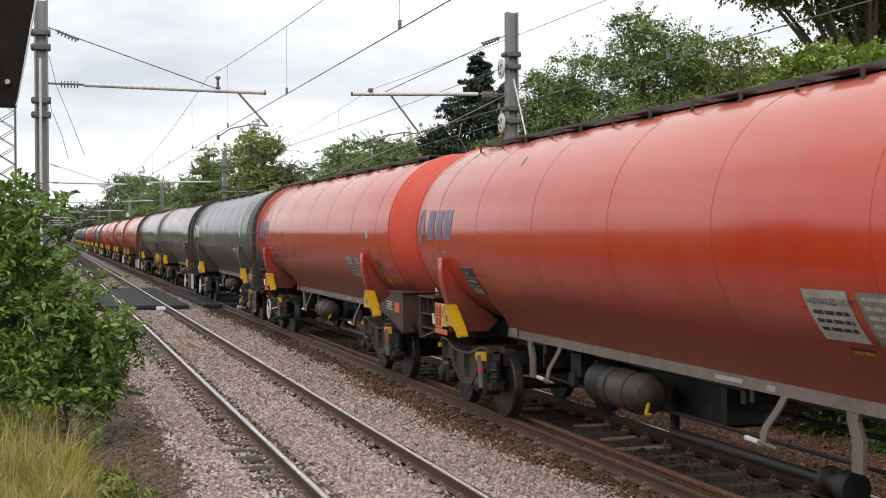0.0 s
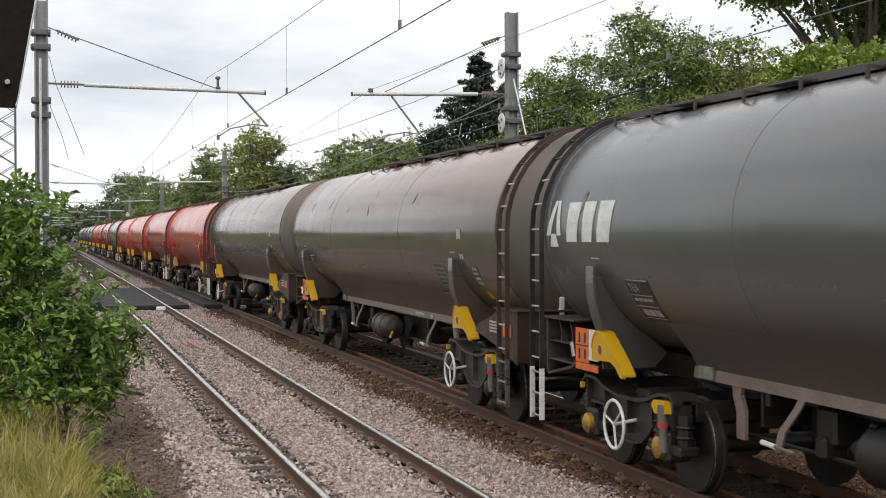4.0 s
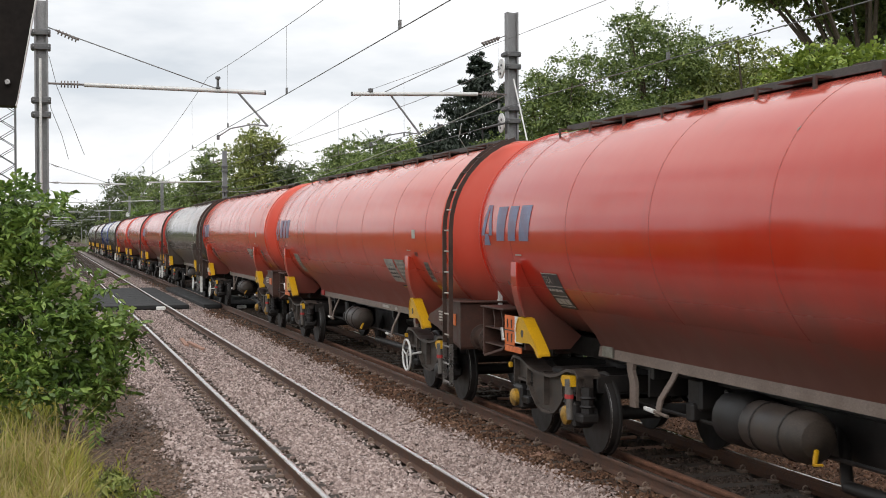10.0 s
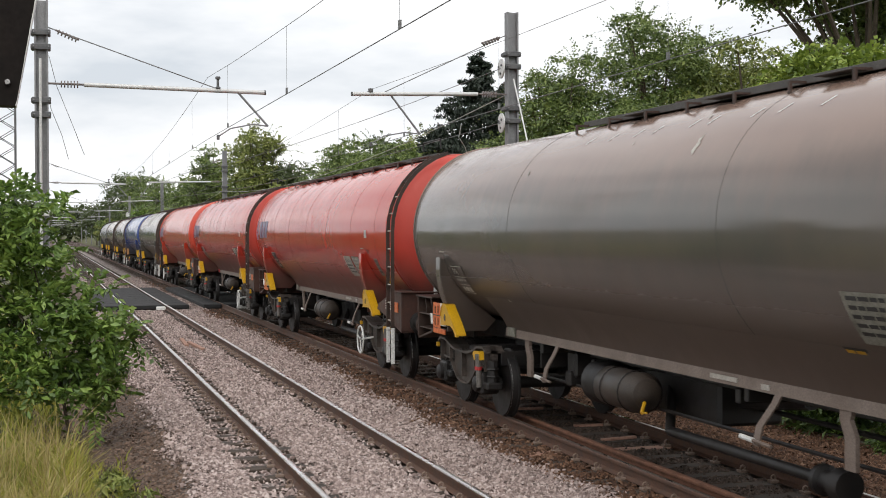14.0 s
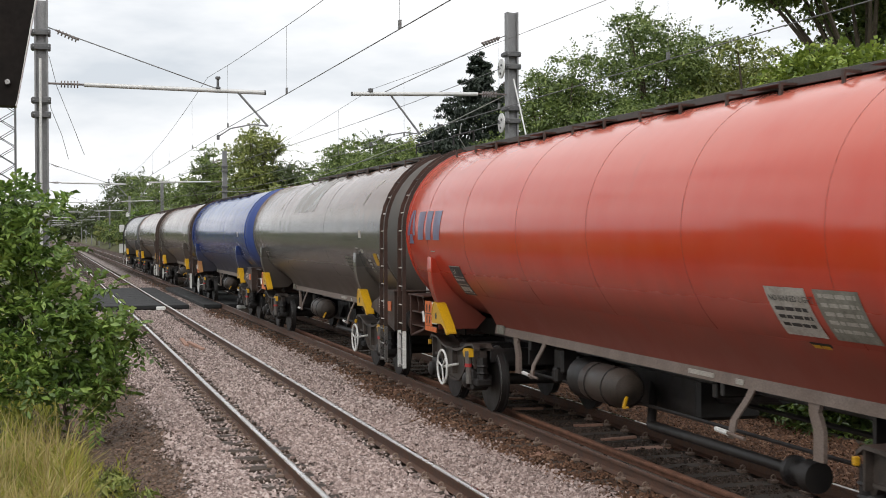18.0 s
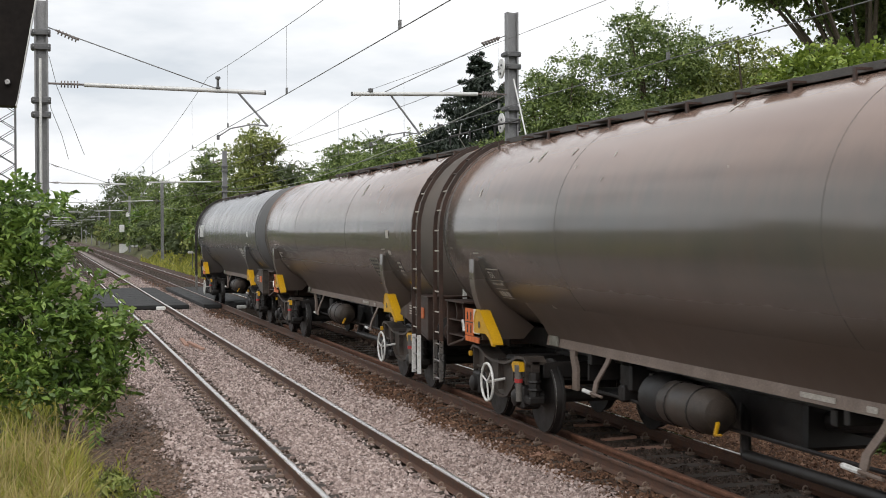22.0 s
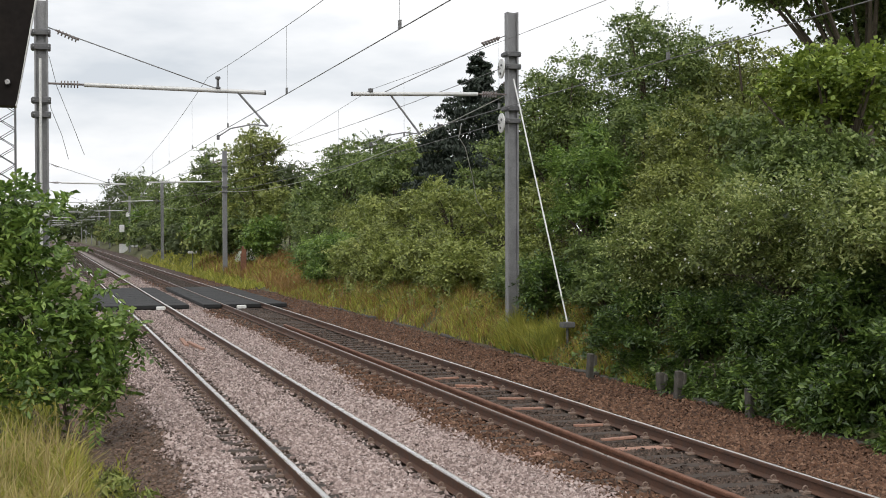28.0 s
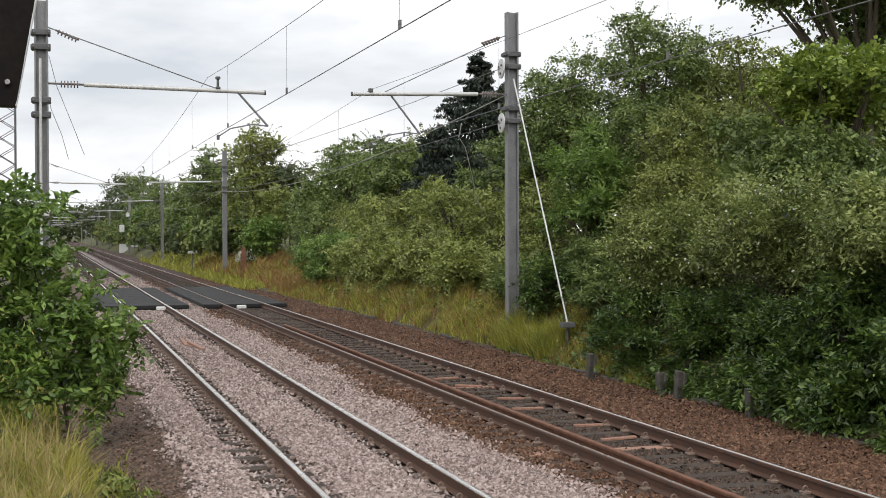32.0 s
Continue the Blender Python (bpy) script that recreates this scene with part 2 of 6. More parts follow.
# Darker than LEAF_NEAR: shade at the shrubs' feet is put into the tones.
LEAF_SHADED = foliage("shaded_elder_leaf", (0.010, 0.026, 0.005), (0.062, 0.112, 0.020), (0.25, 0.35, 0.075), 0.42, 0.2)
LEAF_TREE = foliage("tree_leaf", (0.034, 0.058, 0.014), (0.135, 0.19, 0.05), (0.34, 0.41, 0.125), 0.48, 0.24)
LEAF_OLIVE = foliage("olive_tree_leaf", (0.052, 0.07, 0.014), (0.195, 0.23, 0.055), (0.42, 0.45, 0.13), 0.48, 0.24)
LEAF_BRIGHT = foliage("bright_broad_leaf", (0.036, 0.064, 0.01), (0.165, 0.235, 0.032), (0.4, 0.47, 0.085), 0.5, 0.24)
LEAF_HEDGE = foliage("yellow_green_hedge_leaf", (0.055, 0.08, 0.018), (0.24, 0.285, 0.068), (0.45, 0.48, 0.145), 0.45, 0.24)
LEAF_FIR = foliage("dark_conifer_needle", (0.01, 0.018, 0.012), (0.026, 0.04, 0.026), (0.06, 0.08, 0.05), 0.6, 0.1)
LEAF_FAR = foliage("hazy_far_leaf", (0.055, 0.080, 0.030), (0.10, 0.13, 0.052), (0.15, 0.18, 0.075), 0.6, 0.35)
GRASS_DRY = foliage("dry_grass_blade", (0.232, 0.181, 0.065), (0.406, 0.319, 0.123), (0.580, 0.478, 0.217), 0.6, 0.3)
GRASS = foliage("green_grass_blade", (0.12, 0.145, 0.026), (0.32, 0.33, 0.055), (0.54, 0.48, 0.1), 0.55, 0.3)
GRASS_ORANGE = foliage("orange_grass_blade", (0.18, 0.11, 0.030), (0.29, 0.17, 0.055), (0.36, 0.24, 0.09), 0.6, 0.3)
BLOSSOM = foliage("white_blossom", (0.55, 0.55, 0.48), (0.68, 0.68, 0.62), (0.8, 0.8, 0.76), 0.6, 0.3)


def ground_material():
    """Track bed, cess and bank in one: pale new stone, brown old stone, earth and grass, with ragged borders."""
    m, n, l, p = material("track_bed_and_bank")
    co = n.new("ShaderNodeTexCoord").outputs["Object"]
    sep = n.new("ShaderNodeSeparateXYZ")
    l.new(co, sep.inputs[0])
    edge = noise_node(n, l, co, 0.8, 5.0, 0.65)
    x = n.new("ShaderNodeMath")
    x.operation = "MULTIPLY_ADD"
    x.inputs[1].default_value = 0.9
    l.new(edge.outputs["Fac"], x.inputs[0])
    l.new(sep.outputs["X"], x.inputs[2])
    vor = n.new("ShaderNodeTexVoronoi")
    vor.inputs["Scale"].default_value = 24.0
    l.new(co, vor.inputs["Vector"])

    def grit(tones):
        s = n.new("ShaderNodeSeparateXYZ")
        l.new(vor.outputs["Color"], s.inputs[0])
        r = ramp_node(n, [(i / (len(tones) - 1), t) for i, t in enumerate(tones)])
        l.new(s.outputs[0], r.inputs["Fac"])
        return r.outputs["Color"]

    pale = grit([(0.06, 0.048, 0.043), (0.18, 0.148, 0.135), (0.36, 0.305, 0.285)])
    brown = grit([(0.018, 0.010, 0.007), (0.050, 0.028, 0.019), (0.11, 0.068, 0.048)])
    earth = grit([(0.040, 0.025, 0.017), (0.080, 0.051, 0.036), (0.16, 0.11, 0.08)])
    soil = noise_node(n, l, co, 2.5, 6.0)
    green = ramp_node(n, [(0.35, (0.045, 0.050, 0.018)), (0.6, (0.10, 0.10, 0.032)), (0.75, (0.14, 0.115, 0.045))])
    l.new(soil.outputs["Fac"], green.inputs["Fac"])

    def step(at, width):
        q = n.new("ShaderNodeMapRange")
        q.inputs["From Min"].default_value, q.inputs["From Max"].default_value = at - width, at + width
        l.new(x.outputs[0], q.inputs["Value"])
        return q.outputs[0]

    c = mix(n, l, step(-3.0, 0.3), green.outputs["Color"], earth)
    c = mix(n, l, step(-1.35, 0.15), c, pale)
    c = mix(n, l, step(2.45, 0.12), c, brown)
    c = mix(n, l, step(7.45, 0.15), c, green.outputs["Color"])
    l.new(c, p.inputs["Base Color"])
    p.inputs["Roughness"].default_value = 0.9
    bump(n, l, p, vor.outputs["Distance"], 0.6, 0.03)
    return m


GROUND = ground_material()


# ---- mesh helpers ----
class Geo:
    """Points and faces gathered for one mesh."""

    def __init__(self):
        self.v, self.f = [], []

    def add(self, verts, faces):
        k = len(self.v)
        self.v += [tuple(p) for p in verts]
        self.f += [tuple(i + k for i in q) for q in faces]
        return self

    def box(self, x0, x1, y0, y1, z0, z1, b=0.0):
        """A box, with its long edges chamfered by b."""
        if b <= 0:
            vs = [(x, y, z) for x in (x0, x1) for y in (y0, y1) for z in (z0, z1)]
            return self.add(vs, [(0, 1, 3, 2), (4, 6, 7, 5), (0, 4, 5, 1), (2, 3, 7, 6), (0, 2, 6, 4), (1, 5, 7, 3)])
        bm = bmesh.new()
        bmesh.ops.create_cube(bm, size=1.0)
        for p in bm.verts:
            p.co = ((x0 + x1) / 2 + p.co.x * (x1 - x0), (y0 + y1) / 2 + p.co.y * (y1 - y0), (z0 + z1) / 2 + p.co.z * (z1 - z0))
        bmesh.ops.bevel(bm, geom=bm.edges[:], offset=b, segments=1, affect="EDGES")
        bm.verts.index_update()
        self.add([tuple(p.co) for p in bm.verts], [tuple(q.index for q in fc.verts) for fc in bm.faces])
        bm.free()
        return self

    def rod(self, a, b, r, n=8, r2=None):
        a, b = Vector(a), Vector(b)
        d = (b - a).normalized()
        u = d.orthogonal().normalized()
        w = d.cross(u)
        r2 = r if r2 is None else r2
        ring = [(math.cos(2 * math.pi * i / n), math.sin(2 * math.pi * i / n)) for i in range(n)]
        vs = [a + r * (c * u + s * w) for c, s in ring] + [b + r2 * (c * u + s * w) for c, s in ring]
        return self.add(vs, [(i, (i + 1) % n, n + (i + 1) % n, n + i) for i in range(n)] + [tuple(range(n - 1, -1, -1)), tuple(range(n, 2 * n))])

    def pipe(self, pts, r, n=6):
        """One bent tube through all the points."""
        p = [Vector(q) for q in pts]
        u = (p[1] - p[0]).orthogonal().normalized()
        vs = []
        for i, q in enumerate(p):
            d = (p[min(i + 1, len(p) - 1)] - p[max(i - 1, 0)]).normalized()
            u = (u - d * u.dot(d)).normalized()
            w = d.cross(u)
            vs += [q + r * (math.cos(2 * math.pi * k / n) * u + math.sin(2 * math.pi * k / n) * w) for k in range(n)]
        fs = [(i * n + k, i * n + (k + 1) % n, (i + 1) * n + (k + 1) % n, (i + 1) * n + k) for i in range(len(p) - 1) for k in range(n)]
        return self.add(vs, fs + [tuple(range(n - 1, -1, -1)), tuple((len(p) - 1) * n + k for k in range(n))])

    def band(self, line, half, thick):
        """A continuous strip: line of (x, y, z), widened by the vector half to both sides and thickened by the vector thick."""
        vs = []
        for q in line:
            for sgn, th in ((-1, 0), (1, 0), (1, 1), (-1, 1)):
                vs.append(tuple(q[i] + sgn * half[i] + th * thick[i] for i in range(3)))
        m = len(line)
        fs = [(4 * i + k, 4 * i + (k + 1) % 4, 4 * i + 4 + (k + 1) % 4, 4 * i + 4 + k) for i in range(m - 1) for k in range(4)]
        return self.add(vs, fs + [(3, 2, 1, 0), tuple(4 * m - 4 + k for k in range(4))])

    def plate(self, outline, axis, a, b):
        """A flat outline of two coordinates, thickened along an axis from a to b."""
        def at(p, q):
            return {"x": (q, p[0], p[1]), "y": (p[0], q, p[1]), "z": (p[0], p[1], q)}[axis]
        n = len(outline)
        vs = [at(p, a) for p in outline] + [at(p, b) for p in outline]
        return self.add(vs, [tuple(range(n - 1, -1, -1)), tuple(range(n, 2 * n))] + [(i, (i + 1) % n, n + (i + 1) % n, n + i) for i in range(n)])

    def lathe(self, profile, centre, axis="y", n=24):
        """profile: (place along the axis, radius)."""
        vs, fs = [], []
        for t, r in profile:
            for i in range(n):
                c, s = r * math.cos(2 * math.pi * i / n), r * math.sin(2 * math.pi * i / n)
                x, y, z = centre
                vs.append({"y": (x + c, y + t, z + s), "x": (x + t, y + c, z + s), "z": (x + c, y + s, z + t)}[axis])
        for j in range(len(profile) - 1):
            for i in range(n):
                k = (i + 1) % n
                fs.append((j * n + i, j * n + k, (j + 1) * n + k, (j + 1) * n + i))
        fs.append(tuple(range(n - 1, -1, -1)))
        fs.append(tuple((len(profile) - 1) * n + i for i in range(n)))
        return self.add(vs, fs)

    def ring(self, centre, R, r, axis="x", n=24, k=6):
        vs, fs = [], []
        for i in range(n):
            a = 2 * math.pi * i / n
            for j in range(k):
                b = 2 * math.pi * j / k
                q, h = R + r * math.cos(b), r * math.sin(b)
                c, s = q * math.cos(a), q * math.sin(a)
                x, y, z = centre
                vs.append({"x": (x + h, y + c, z + s), "y": (x + c, y + h, z + s), "z": (x + c, y + s, z + h)}[axis])
        for i in range(n):
            for j in range(k):
                fs.append((i * k + j, ((i + 1) % n) * k + j, ((i + 1) % n) * k + (j + 1) % k, i * k + (j + 1) % k))
        return self.add(vs, fs)

    def mesh(self, name, mat, smooth=True):
        me = bpy.data.meshes.new(name)
        me.from_pydata(self.v, [], self.f)
        bm = bmesh.new()
        bm.from_mesh(me)
        bmesh.ops.recalc_face_normals(bm, faces=bm.faces)
        bm.to_mesh(me)
        bm.free()
        me.materials.append(mat)
        if smooth:
            me.polygons.foreach_set("use_smooth", [True] * len(me.polygons))
            me.set_sharp_from_angle(angle=radians(32))
        return me


SHARED = {}


def part(name, geo, mat, parent, label="", at=None, key=None):
    """One mesh object under a thing or a part. Pieces with the same key and material share their mesh."""
    k = (key, mat.name) if key else None
    me = SHARED.get(k) if k else None
    if me is None:
        me = (geo() if callable(geo) else geo).mesh(name, mat)
        if k:
            SHARED[k] = me
    ob = new(name, me)
    ob.parent = parent
    if at is not None:
        ob.matrix_basis = at
    return tagged(ob, label) if label else ob


def thing(name, at, label, category, group="", kind=""):
    ob = new(name)
    ob.empty_display_size = 0.2
    ob.matrix_basis = at
    return tagged(ob, label, category, group, kind)


def solid(name, geo, mat, label, category, at=None, group="", kind=""):
    ob = new(name, geo.mesh(name, mat))
    if at is not None:
        ob.matrix_basis = at
    return tagged(ob, label, category, group, kind)


def cloud_mesh(name, verts, faces, mat, smooth=False):
    """A mesh from arrays: verts (n, 3), faces (m, k) all with k corners."""
    me = bpy.data.meshes.new(name)
    m, k = faces.shape
    me.vertices.add(len(verts))
    me.vertices.foreach_set("co", np.ascontiguousarray(verts, dtype=np.float32).ravel())
    me.loops.add(m * k)
    me.loops.foreach_set("vertex_index", np.ascontiguousarray(faces, dtype=np.int32).ravel())
    me.polygons.add(m)
    me.polygons.foreach_set("loop_start", np.arange(0, m * k, k, dtype=np.int32))
    me.update(calc_edges=True)
    me.validate()
    me.materials.append(mat)
    return me


rng = np.random.default_rng(7)


def unit(a):
    return a / np.maximum(np.linalg.norm(a, axis=-1, keepdims=True), 1e-9)


def leaf_arrays(points, normals, length, width, spread=0.6, droop=0.25, way=None):
    """Folded four-cornered leaves at points, facing about along the normals."""
    n = len(points)
    nor = unit(normals + spread * rng.normal(size=(n, 3)))
    along = unit(np.cross(nor, rng.normal(size=(n, 3)))) if way is None else unit(way + 0.3 * rng.normal(size=(n, 3)))
    along = unit(along + np.array([0, 0, -droop]))
    side = unit(np.cross(along, nor))
    nor = np.cross(side, along)
    s = length * rng.uniform(0.65, 1.25, size=(n, 1))
    w = width * s / length * 0.5
    fold = 0.22 * w * nor
    base, tip = points - 0.5 * s * along, points + 0.5 * s * along - 0.12 * s * nor
    left, right = points + w * side + fold, points - w * side + fold
    v = np.stack([base, right, tip, left], 1).reshape(-1, 3)
    k = 4 * np.arange(n)[:, None]
    f = np.concatenate([k + np.array([[0, 1, 2]]), k + np.array([[0, 2, 3]])], 0)
    return v, f


def blob_points(blobs, n, shell=0.35, under=0.12):
    """Points in the outer shell of several ellipsoids (x, y, z, rx, ry, rz), fewer on their undersides, and the outward directions."""
    b = np.array(blobs, float)
    area = (b[:, 3] * b[:, 4] + b[:, 4] * b[:, 5] + b[:, 3] * b[:, 5])
    pick = rng.choice(len(b), size=n, p=area / area.sum())
    d = unit(rng.normal(size=(n, 3)))
    turn = (d[:, 2] < -0.25) & (rng.random(n) > under)
    d[turn, 2] *= -1.0
    r = 1.0 - shell * rng.random((n, 1)) ** 1.6 + 0.06 * rng.normal(size=(n, 1))
    return b[pick, :3] + d * r * b[pick, 3:], unit(d / b[pick, 3:])


def crown_blobs(centre, size, count, lump=0.42):
    """Uneven clumps, large ones inside and smaller ones that stand out of them, filling a crown of the given half sizes."""
    c, s = np.array(centre, float), np.array(size, float)
    d = unit(rng.normal(size=(count, 3)) + np.array([0, 0, 0.15]))
    reach = rng.uniform(0.40, 0.92, (count, 1))
    q = c + d * s * reach
    k = lump * s.mean() * rng.uniform(0.65, 1.25, (count, 1)) * (1.25 - 0.45 * reach)
    main = np.concatenate([q, k * np.array([[1.1, 1.1, 0.62]])], 1)
    m = count // 2
    e = unit(rng.normal(size=(m, 3)) + np.array([0, 0, 0.6]))
    host = main[rng.integers(0, count, m)]
    small = np.concatenate([host[:, :3] + e * host[:, 3:] * 0.85, host[:, 3:] * rng.uniform(0.35, 0.6, (m, 1))], 1)
    return np.concatenate([main, small], 0)


def sprays(blobs, count, per, reach):
    """Leaf places in two ranks along thin shoots that stand out of the clumps: places, facings, ways."""
    p0, out = blob_points(blobs, count, 0.5)
    d = unit(out + 0.5 * rng.normal(size=(count, 3)) + np.array([0, 0, 0.15]))
    side = unit(np.cross(d, np.array([0, 0, 1.0]) + 0.2 * rng.normal(size=(count, 3))))
    up = np.cross(side, d)
    s = (np.arange(per) + 0.5) / per
    ln = reach * rng.uniform(0.6, 1.3, (count, 1, 1))
    rank = np.where(np.arange(per) % 2 == 0, 1.0, -1.0)[None, :, None]
    sag = -0.35 * ln * (s ** 2)[None, :, None] * np.array([0, 0, 1.0])
    q = p0[:, None] + d[:, None] * ln * s[None, :, None] + sag + 0.05 * rank * side[:, None]
    way = 0.65 * d[:, None] + 0.75 * rank * side[:, None]
    nor = np.broadcast_to(up[:, None], q.shape)
    return q.reshape(-1, 3), nor.reshape(-1, 3), way.reshape(-1, 3)


# ---- ground ----
def bank(x, y):
    """Height of the ground: level track bed, cess beside it, and a bank that climbs on both sides."""
    h = -0.215
    if x < -1.75:
        h -= 0.22 * min(1.0, (-1.75 - x) / 0.8)
    if x < -3.2:
        h += 0.35 * min(1.0, (-3.2 - x) / 2.5)
    if x > 5.2:
        h -= 0.06 * min(1.0, (x - 5.2) / 1.0)
    if x > 6.95:
        open_path = 1.0 - 0.75 * math.exp(-((y - 64.0) / 9.0) ** 2)
        h += open_path * (0.75 * min(1.0, (x - 6.95) / 1.0) + 0.6 * min(1.0, max(0.0, x - 7.95) / 2.0) + 1.6 * min(1.0, max(0.0, x - 9.95) / 12.0))
        h += 0.12 * noise.noise(Vector((x * 0.5, y * 0.35, 0.0)))
    return h


def make_ground():
    xs = [-900, -300, -120, -60, -30, -18, -12, -9, -7] + [-6 + 0.25 * i for i in range(88)] + [17, 19, 22, 26, 32, 40, 55, 80, 130, 300, 900]
    ys = [-300, -100, -40, -15, 0] + [4 + 0.8 * i for i in range(95)] + [82 + 4 * i for i in range(30)] + [210, 230, 260, 300, 360, 450, 600, 900, 2000]
    vs = np.array([(x, y, bank(x, y)) for y in ys for x in xs])
    nx = len(xs)
    q = np.array([(j * nx + i, j * nx + i + 1, (j + 1) * nx + i + 1, (j + 1) * nx + i) for j in range(len(ys) - 1) for i in range(nx - 1)])
    me = cloud_mesh("ground", vs, q, GROUND)
    me.polygons.foreach_set("use_smooth", [True] * len(me.polygons))
    return tagged(new("ground", me), "pale and brown ballast bed, earth cess and grassy bank", "ground", kind="structure")


make_ground()


# ---- track ----
def rail_outline(x, top=0.0):
    """Half of the flat-bottomed rail's section, mirrored."""
    half = [(0.0, 0.0), (0.028, -0.002), (0.035, -0.012), (0.035, -0.040), (0.010, -0.052), (0.009, -0.128), (0.030, -0.140), (0.070, -0.150), (0.070, -0.159)]
    return [(x + a, top + b) for a, b in half[1:]] + [(x - a, top + b) for a, b in reversed(half[1:])]


def make_track(x, name, label, pale, y_parts, top_mat):
    t = thing(name, pose(x, 0, 0), label, "railway track", kind="structure")
    for side in (-1, 1):
        g = Geo()
        for a, b in zip([-40, 0, 40, 100, 250], [0, 40, 100, 250, 900]):
            g.plate(rail_outline(side * GAUGE / 2), "y", a, b)
        r = part("rail", g, RAIL_RUST, t, "rust-brown steel rail")
        half = 0.0300 if pale else (0.024 if side > 0 else 0.020)
        crown = [(-1.2, -0.018), (-1.1, -0.008), (-0.8, -0.002), (-0.35, 0.0022), (0.35, 0.0022), (0.8, -0.002), (1.1, -0.008), (1.2, -0.018)]
        part("running_band", Geo().plate([(side * GAUGE / 2 + half * a, b + 0.002) for a, b in crown], "y", -40, 900), RAIL_TOP if side > 0 else top_mat, r, "wheel-polished bright rail head")
    first, last = y_parts
    rest = Geo()
    for i in range(-30, 900):
        y = i * SPACING
        if y > 330:
            break
        skew = 0.03 * math.sin(i * 12.9)
        box = lambda: Geo().box(-1.28, 1.28, -0.125, 0.125, -0.30, -0.168, 0.012)
        if first <= y <= last:
            new_wood = not pale and (i * 7) % 11 == 3 and y < 30
            s = part("sleeper", box, SLEEPER_NEW if new_wood else SLEEPER, t, "", pose(0, y + skew, 0.004 * math.sin(i * 5.1), 0, 0, 0.6 * math.sin(i * 3.7)), key="sleeper")
            if not pale and 14.5 < y < 25.5 and i % 5 in (0, 2):
                part("timber_strip", lambda: Geo().box(-0.24, 0.24, -0.04, 0.04, 0, 0.035, 0.006), SLEEPER_NEW, s, "fresh reddish timber strip", pose(0.30 + 0.12 * math.sin(i), 0.03, -0.168, 0, 3 * math.sin(i * 2.2), 6 * math.sin(i * 1.4)), key="timber_strip")
            if y < 34:
                for sd, o in itertools.product((-1, 1), (-1, 1)):
                    part("rail_clip", lambda: Geo().ring((0, 0, 0.026), 0.029, 0.011, "y", 8, 5).box(-0.05, 0.05, -0.05, 0.05, -0.03, 0.004, 0.006), CLIP, s, "", pose(sd * GAUGE / 2 + o * 0.105, 0, -0.14), key="rail_clip")
        else:
            rest.box(-1.28, 1.28, y - 0.125, y + 0.125, -0.30, -0.168)
    tagged(part("far_sleeper_row", rest, SLEEPER, t), kind="stuff")
    return t


make_track(0.0, "near_track", "railway track with bright rails in pale ballast", True, (8, 48), RAIL_TOP)
make_track(TRACK_GAP, "far_track", "railway track with dull rails in rust-brown ballast", False, (6, 48), RAIL_TOP_DULL)

spare = Geo()
spare.plate(rail_outline(0.0), "y", 4.0, 38.4)
solid("spare_rail", spare, RUST, "long rusty spare rail lying between the running rails", "rail", pose(TRACK_GAP - GAUGE / 2 + 0.30, 0, -0.012, 0, 0, 0))
fallen = Geo()
fallen.box(-0.05, 0.05, -1.1, 1.1, 0, 0.07, 0.01)
for x, y, turn in ((0.05, 33.0, 3), (-0.12, 34.2, -2)):
    solid("timber_batten", fallen, SLEEPER_NEW, "weathered brown timber batten lying in pale ballast", "timber", pose(x, y, -0.165, 0, 0, turn), "timber battens")


# ---- loose stone ----
def stone_field(name, label, mat, spots, size):
    """Broken stones: lumps of eight corners pushed out of shape."""
    n = len(spots)
    tips = np.array([(1, 0, -0.4), (0, 1, -0.4), (-1, 0, -0.4), (0, -1, -0.4), (0, 0, 0.75)], float) * 0.62
    tris = np.array([(0, 1, 4), (1, 2, 4), (2, 3, 4), (3, 0, 4)])
    v = tips[None] * rng.uniform(0.65, 1.15, (n, 5, 1)) + 0.17 * rng.normal(size=(n, 5, 3))
    up = unit(np.array([0, 0, 1.0]) + 0.30 * rng.normal(size=(n, 3)))
    e0 = unit(np.cross(up, rng.normal(size=(n, 3))))
    rot = np.stack([e0, np.cross(up, e0), up], 1)
    s = size * rng.uniform(0.6, 1.45, (n, 1, 1)) * np.array([1.25, 1.0, 0.95])
    v = np.einsum("nij,njk->nik", v * s, rot) + spots[:, None, :]
    f = (5 * np.arange(n)[:, None, None] + tris[None]).reshape(-1, 3)
    return tagged(new(name, cloud_mesh(name, v.reshape(-1, 3), f, mat)), label, "ballast", kind="stuff")


def scatter(n, x0, x1, y0, y1, z, lift, keep):
    """Spots thinning out with distance along the track."""
    x = rng.uniform(x0, x1, n)
    y = 1.0 / rng.uniform(1.0 / y1, 1.0 / y0, n)
    zz = np.array([bank(a, b) for a, b in zip(x, y)]) + z + lift * rng.random(n)
    ok = np.array([keep(a, b) for a, b in zip(x, y)])
    return np.stack([x, y, zz], 1)[ok]


def clear_of_sleepers(x0, depth):
    def keep(x, y):
        near_rail = min(abs(x - x0 - GAUGE / 2), abs(x - x0 + GAUGE / 2)) < (0.15 if abs(x - x0) < GAUGE / 2 else 0.10)
        on_sleeper = abs(x - x0) < 1.26 and abs((y / SPACING) % 1.0 - 0.0) < depth or abs(x - x0) < 1.26 and (y / SPACING) % 1.0 > 1 - depth
        return not near_rail and not (on_sleeper and rng.random() < (0.93 if abs(x - x0) < 0.75 else 0.6))
    return keep


def pale_edge(x, y):
    return 2.02 + 0.35 * noise.noise(Vector((0.3, y * 0.5, 1.0))) + 0.12 * noise.noise(Vector((0.3, y * 2.5, 4.0)))


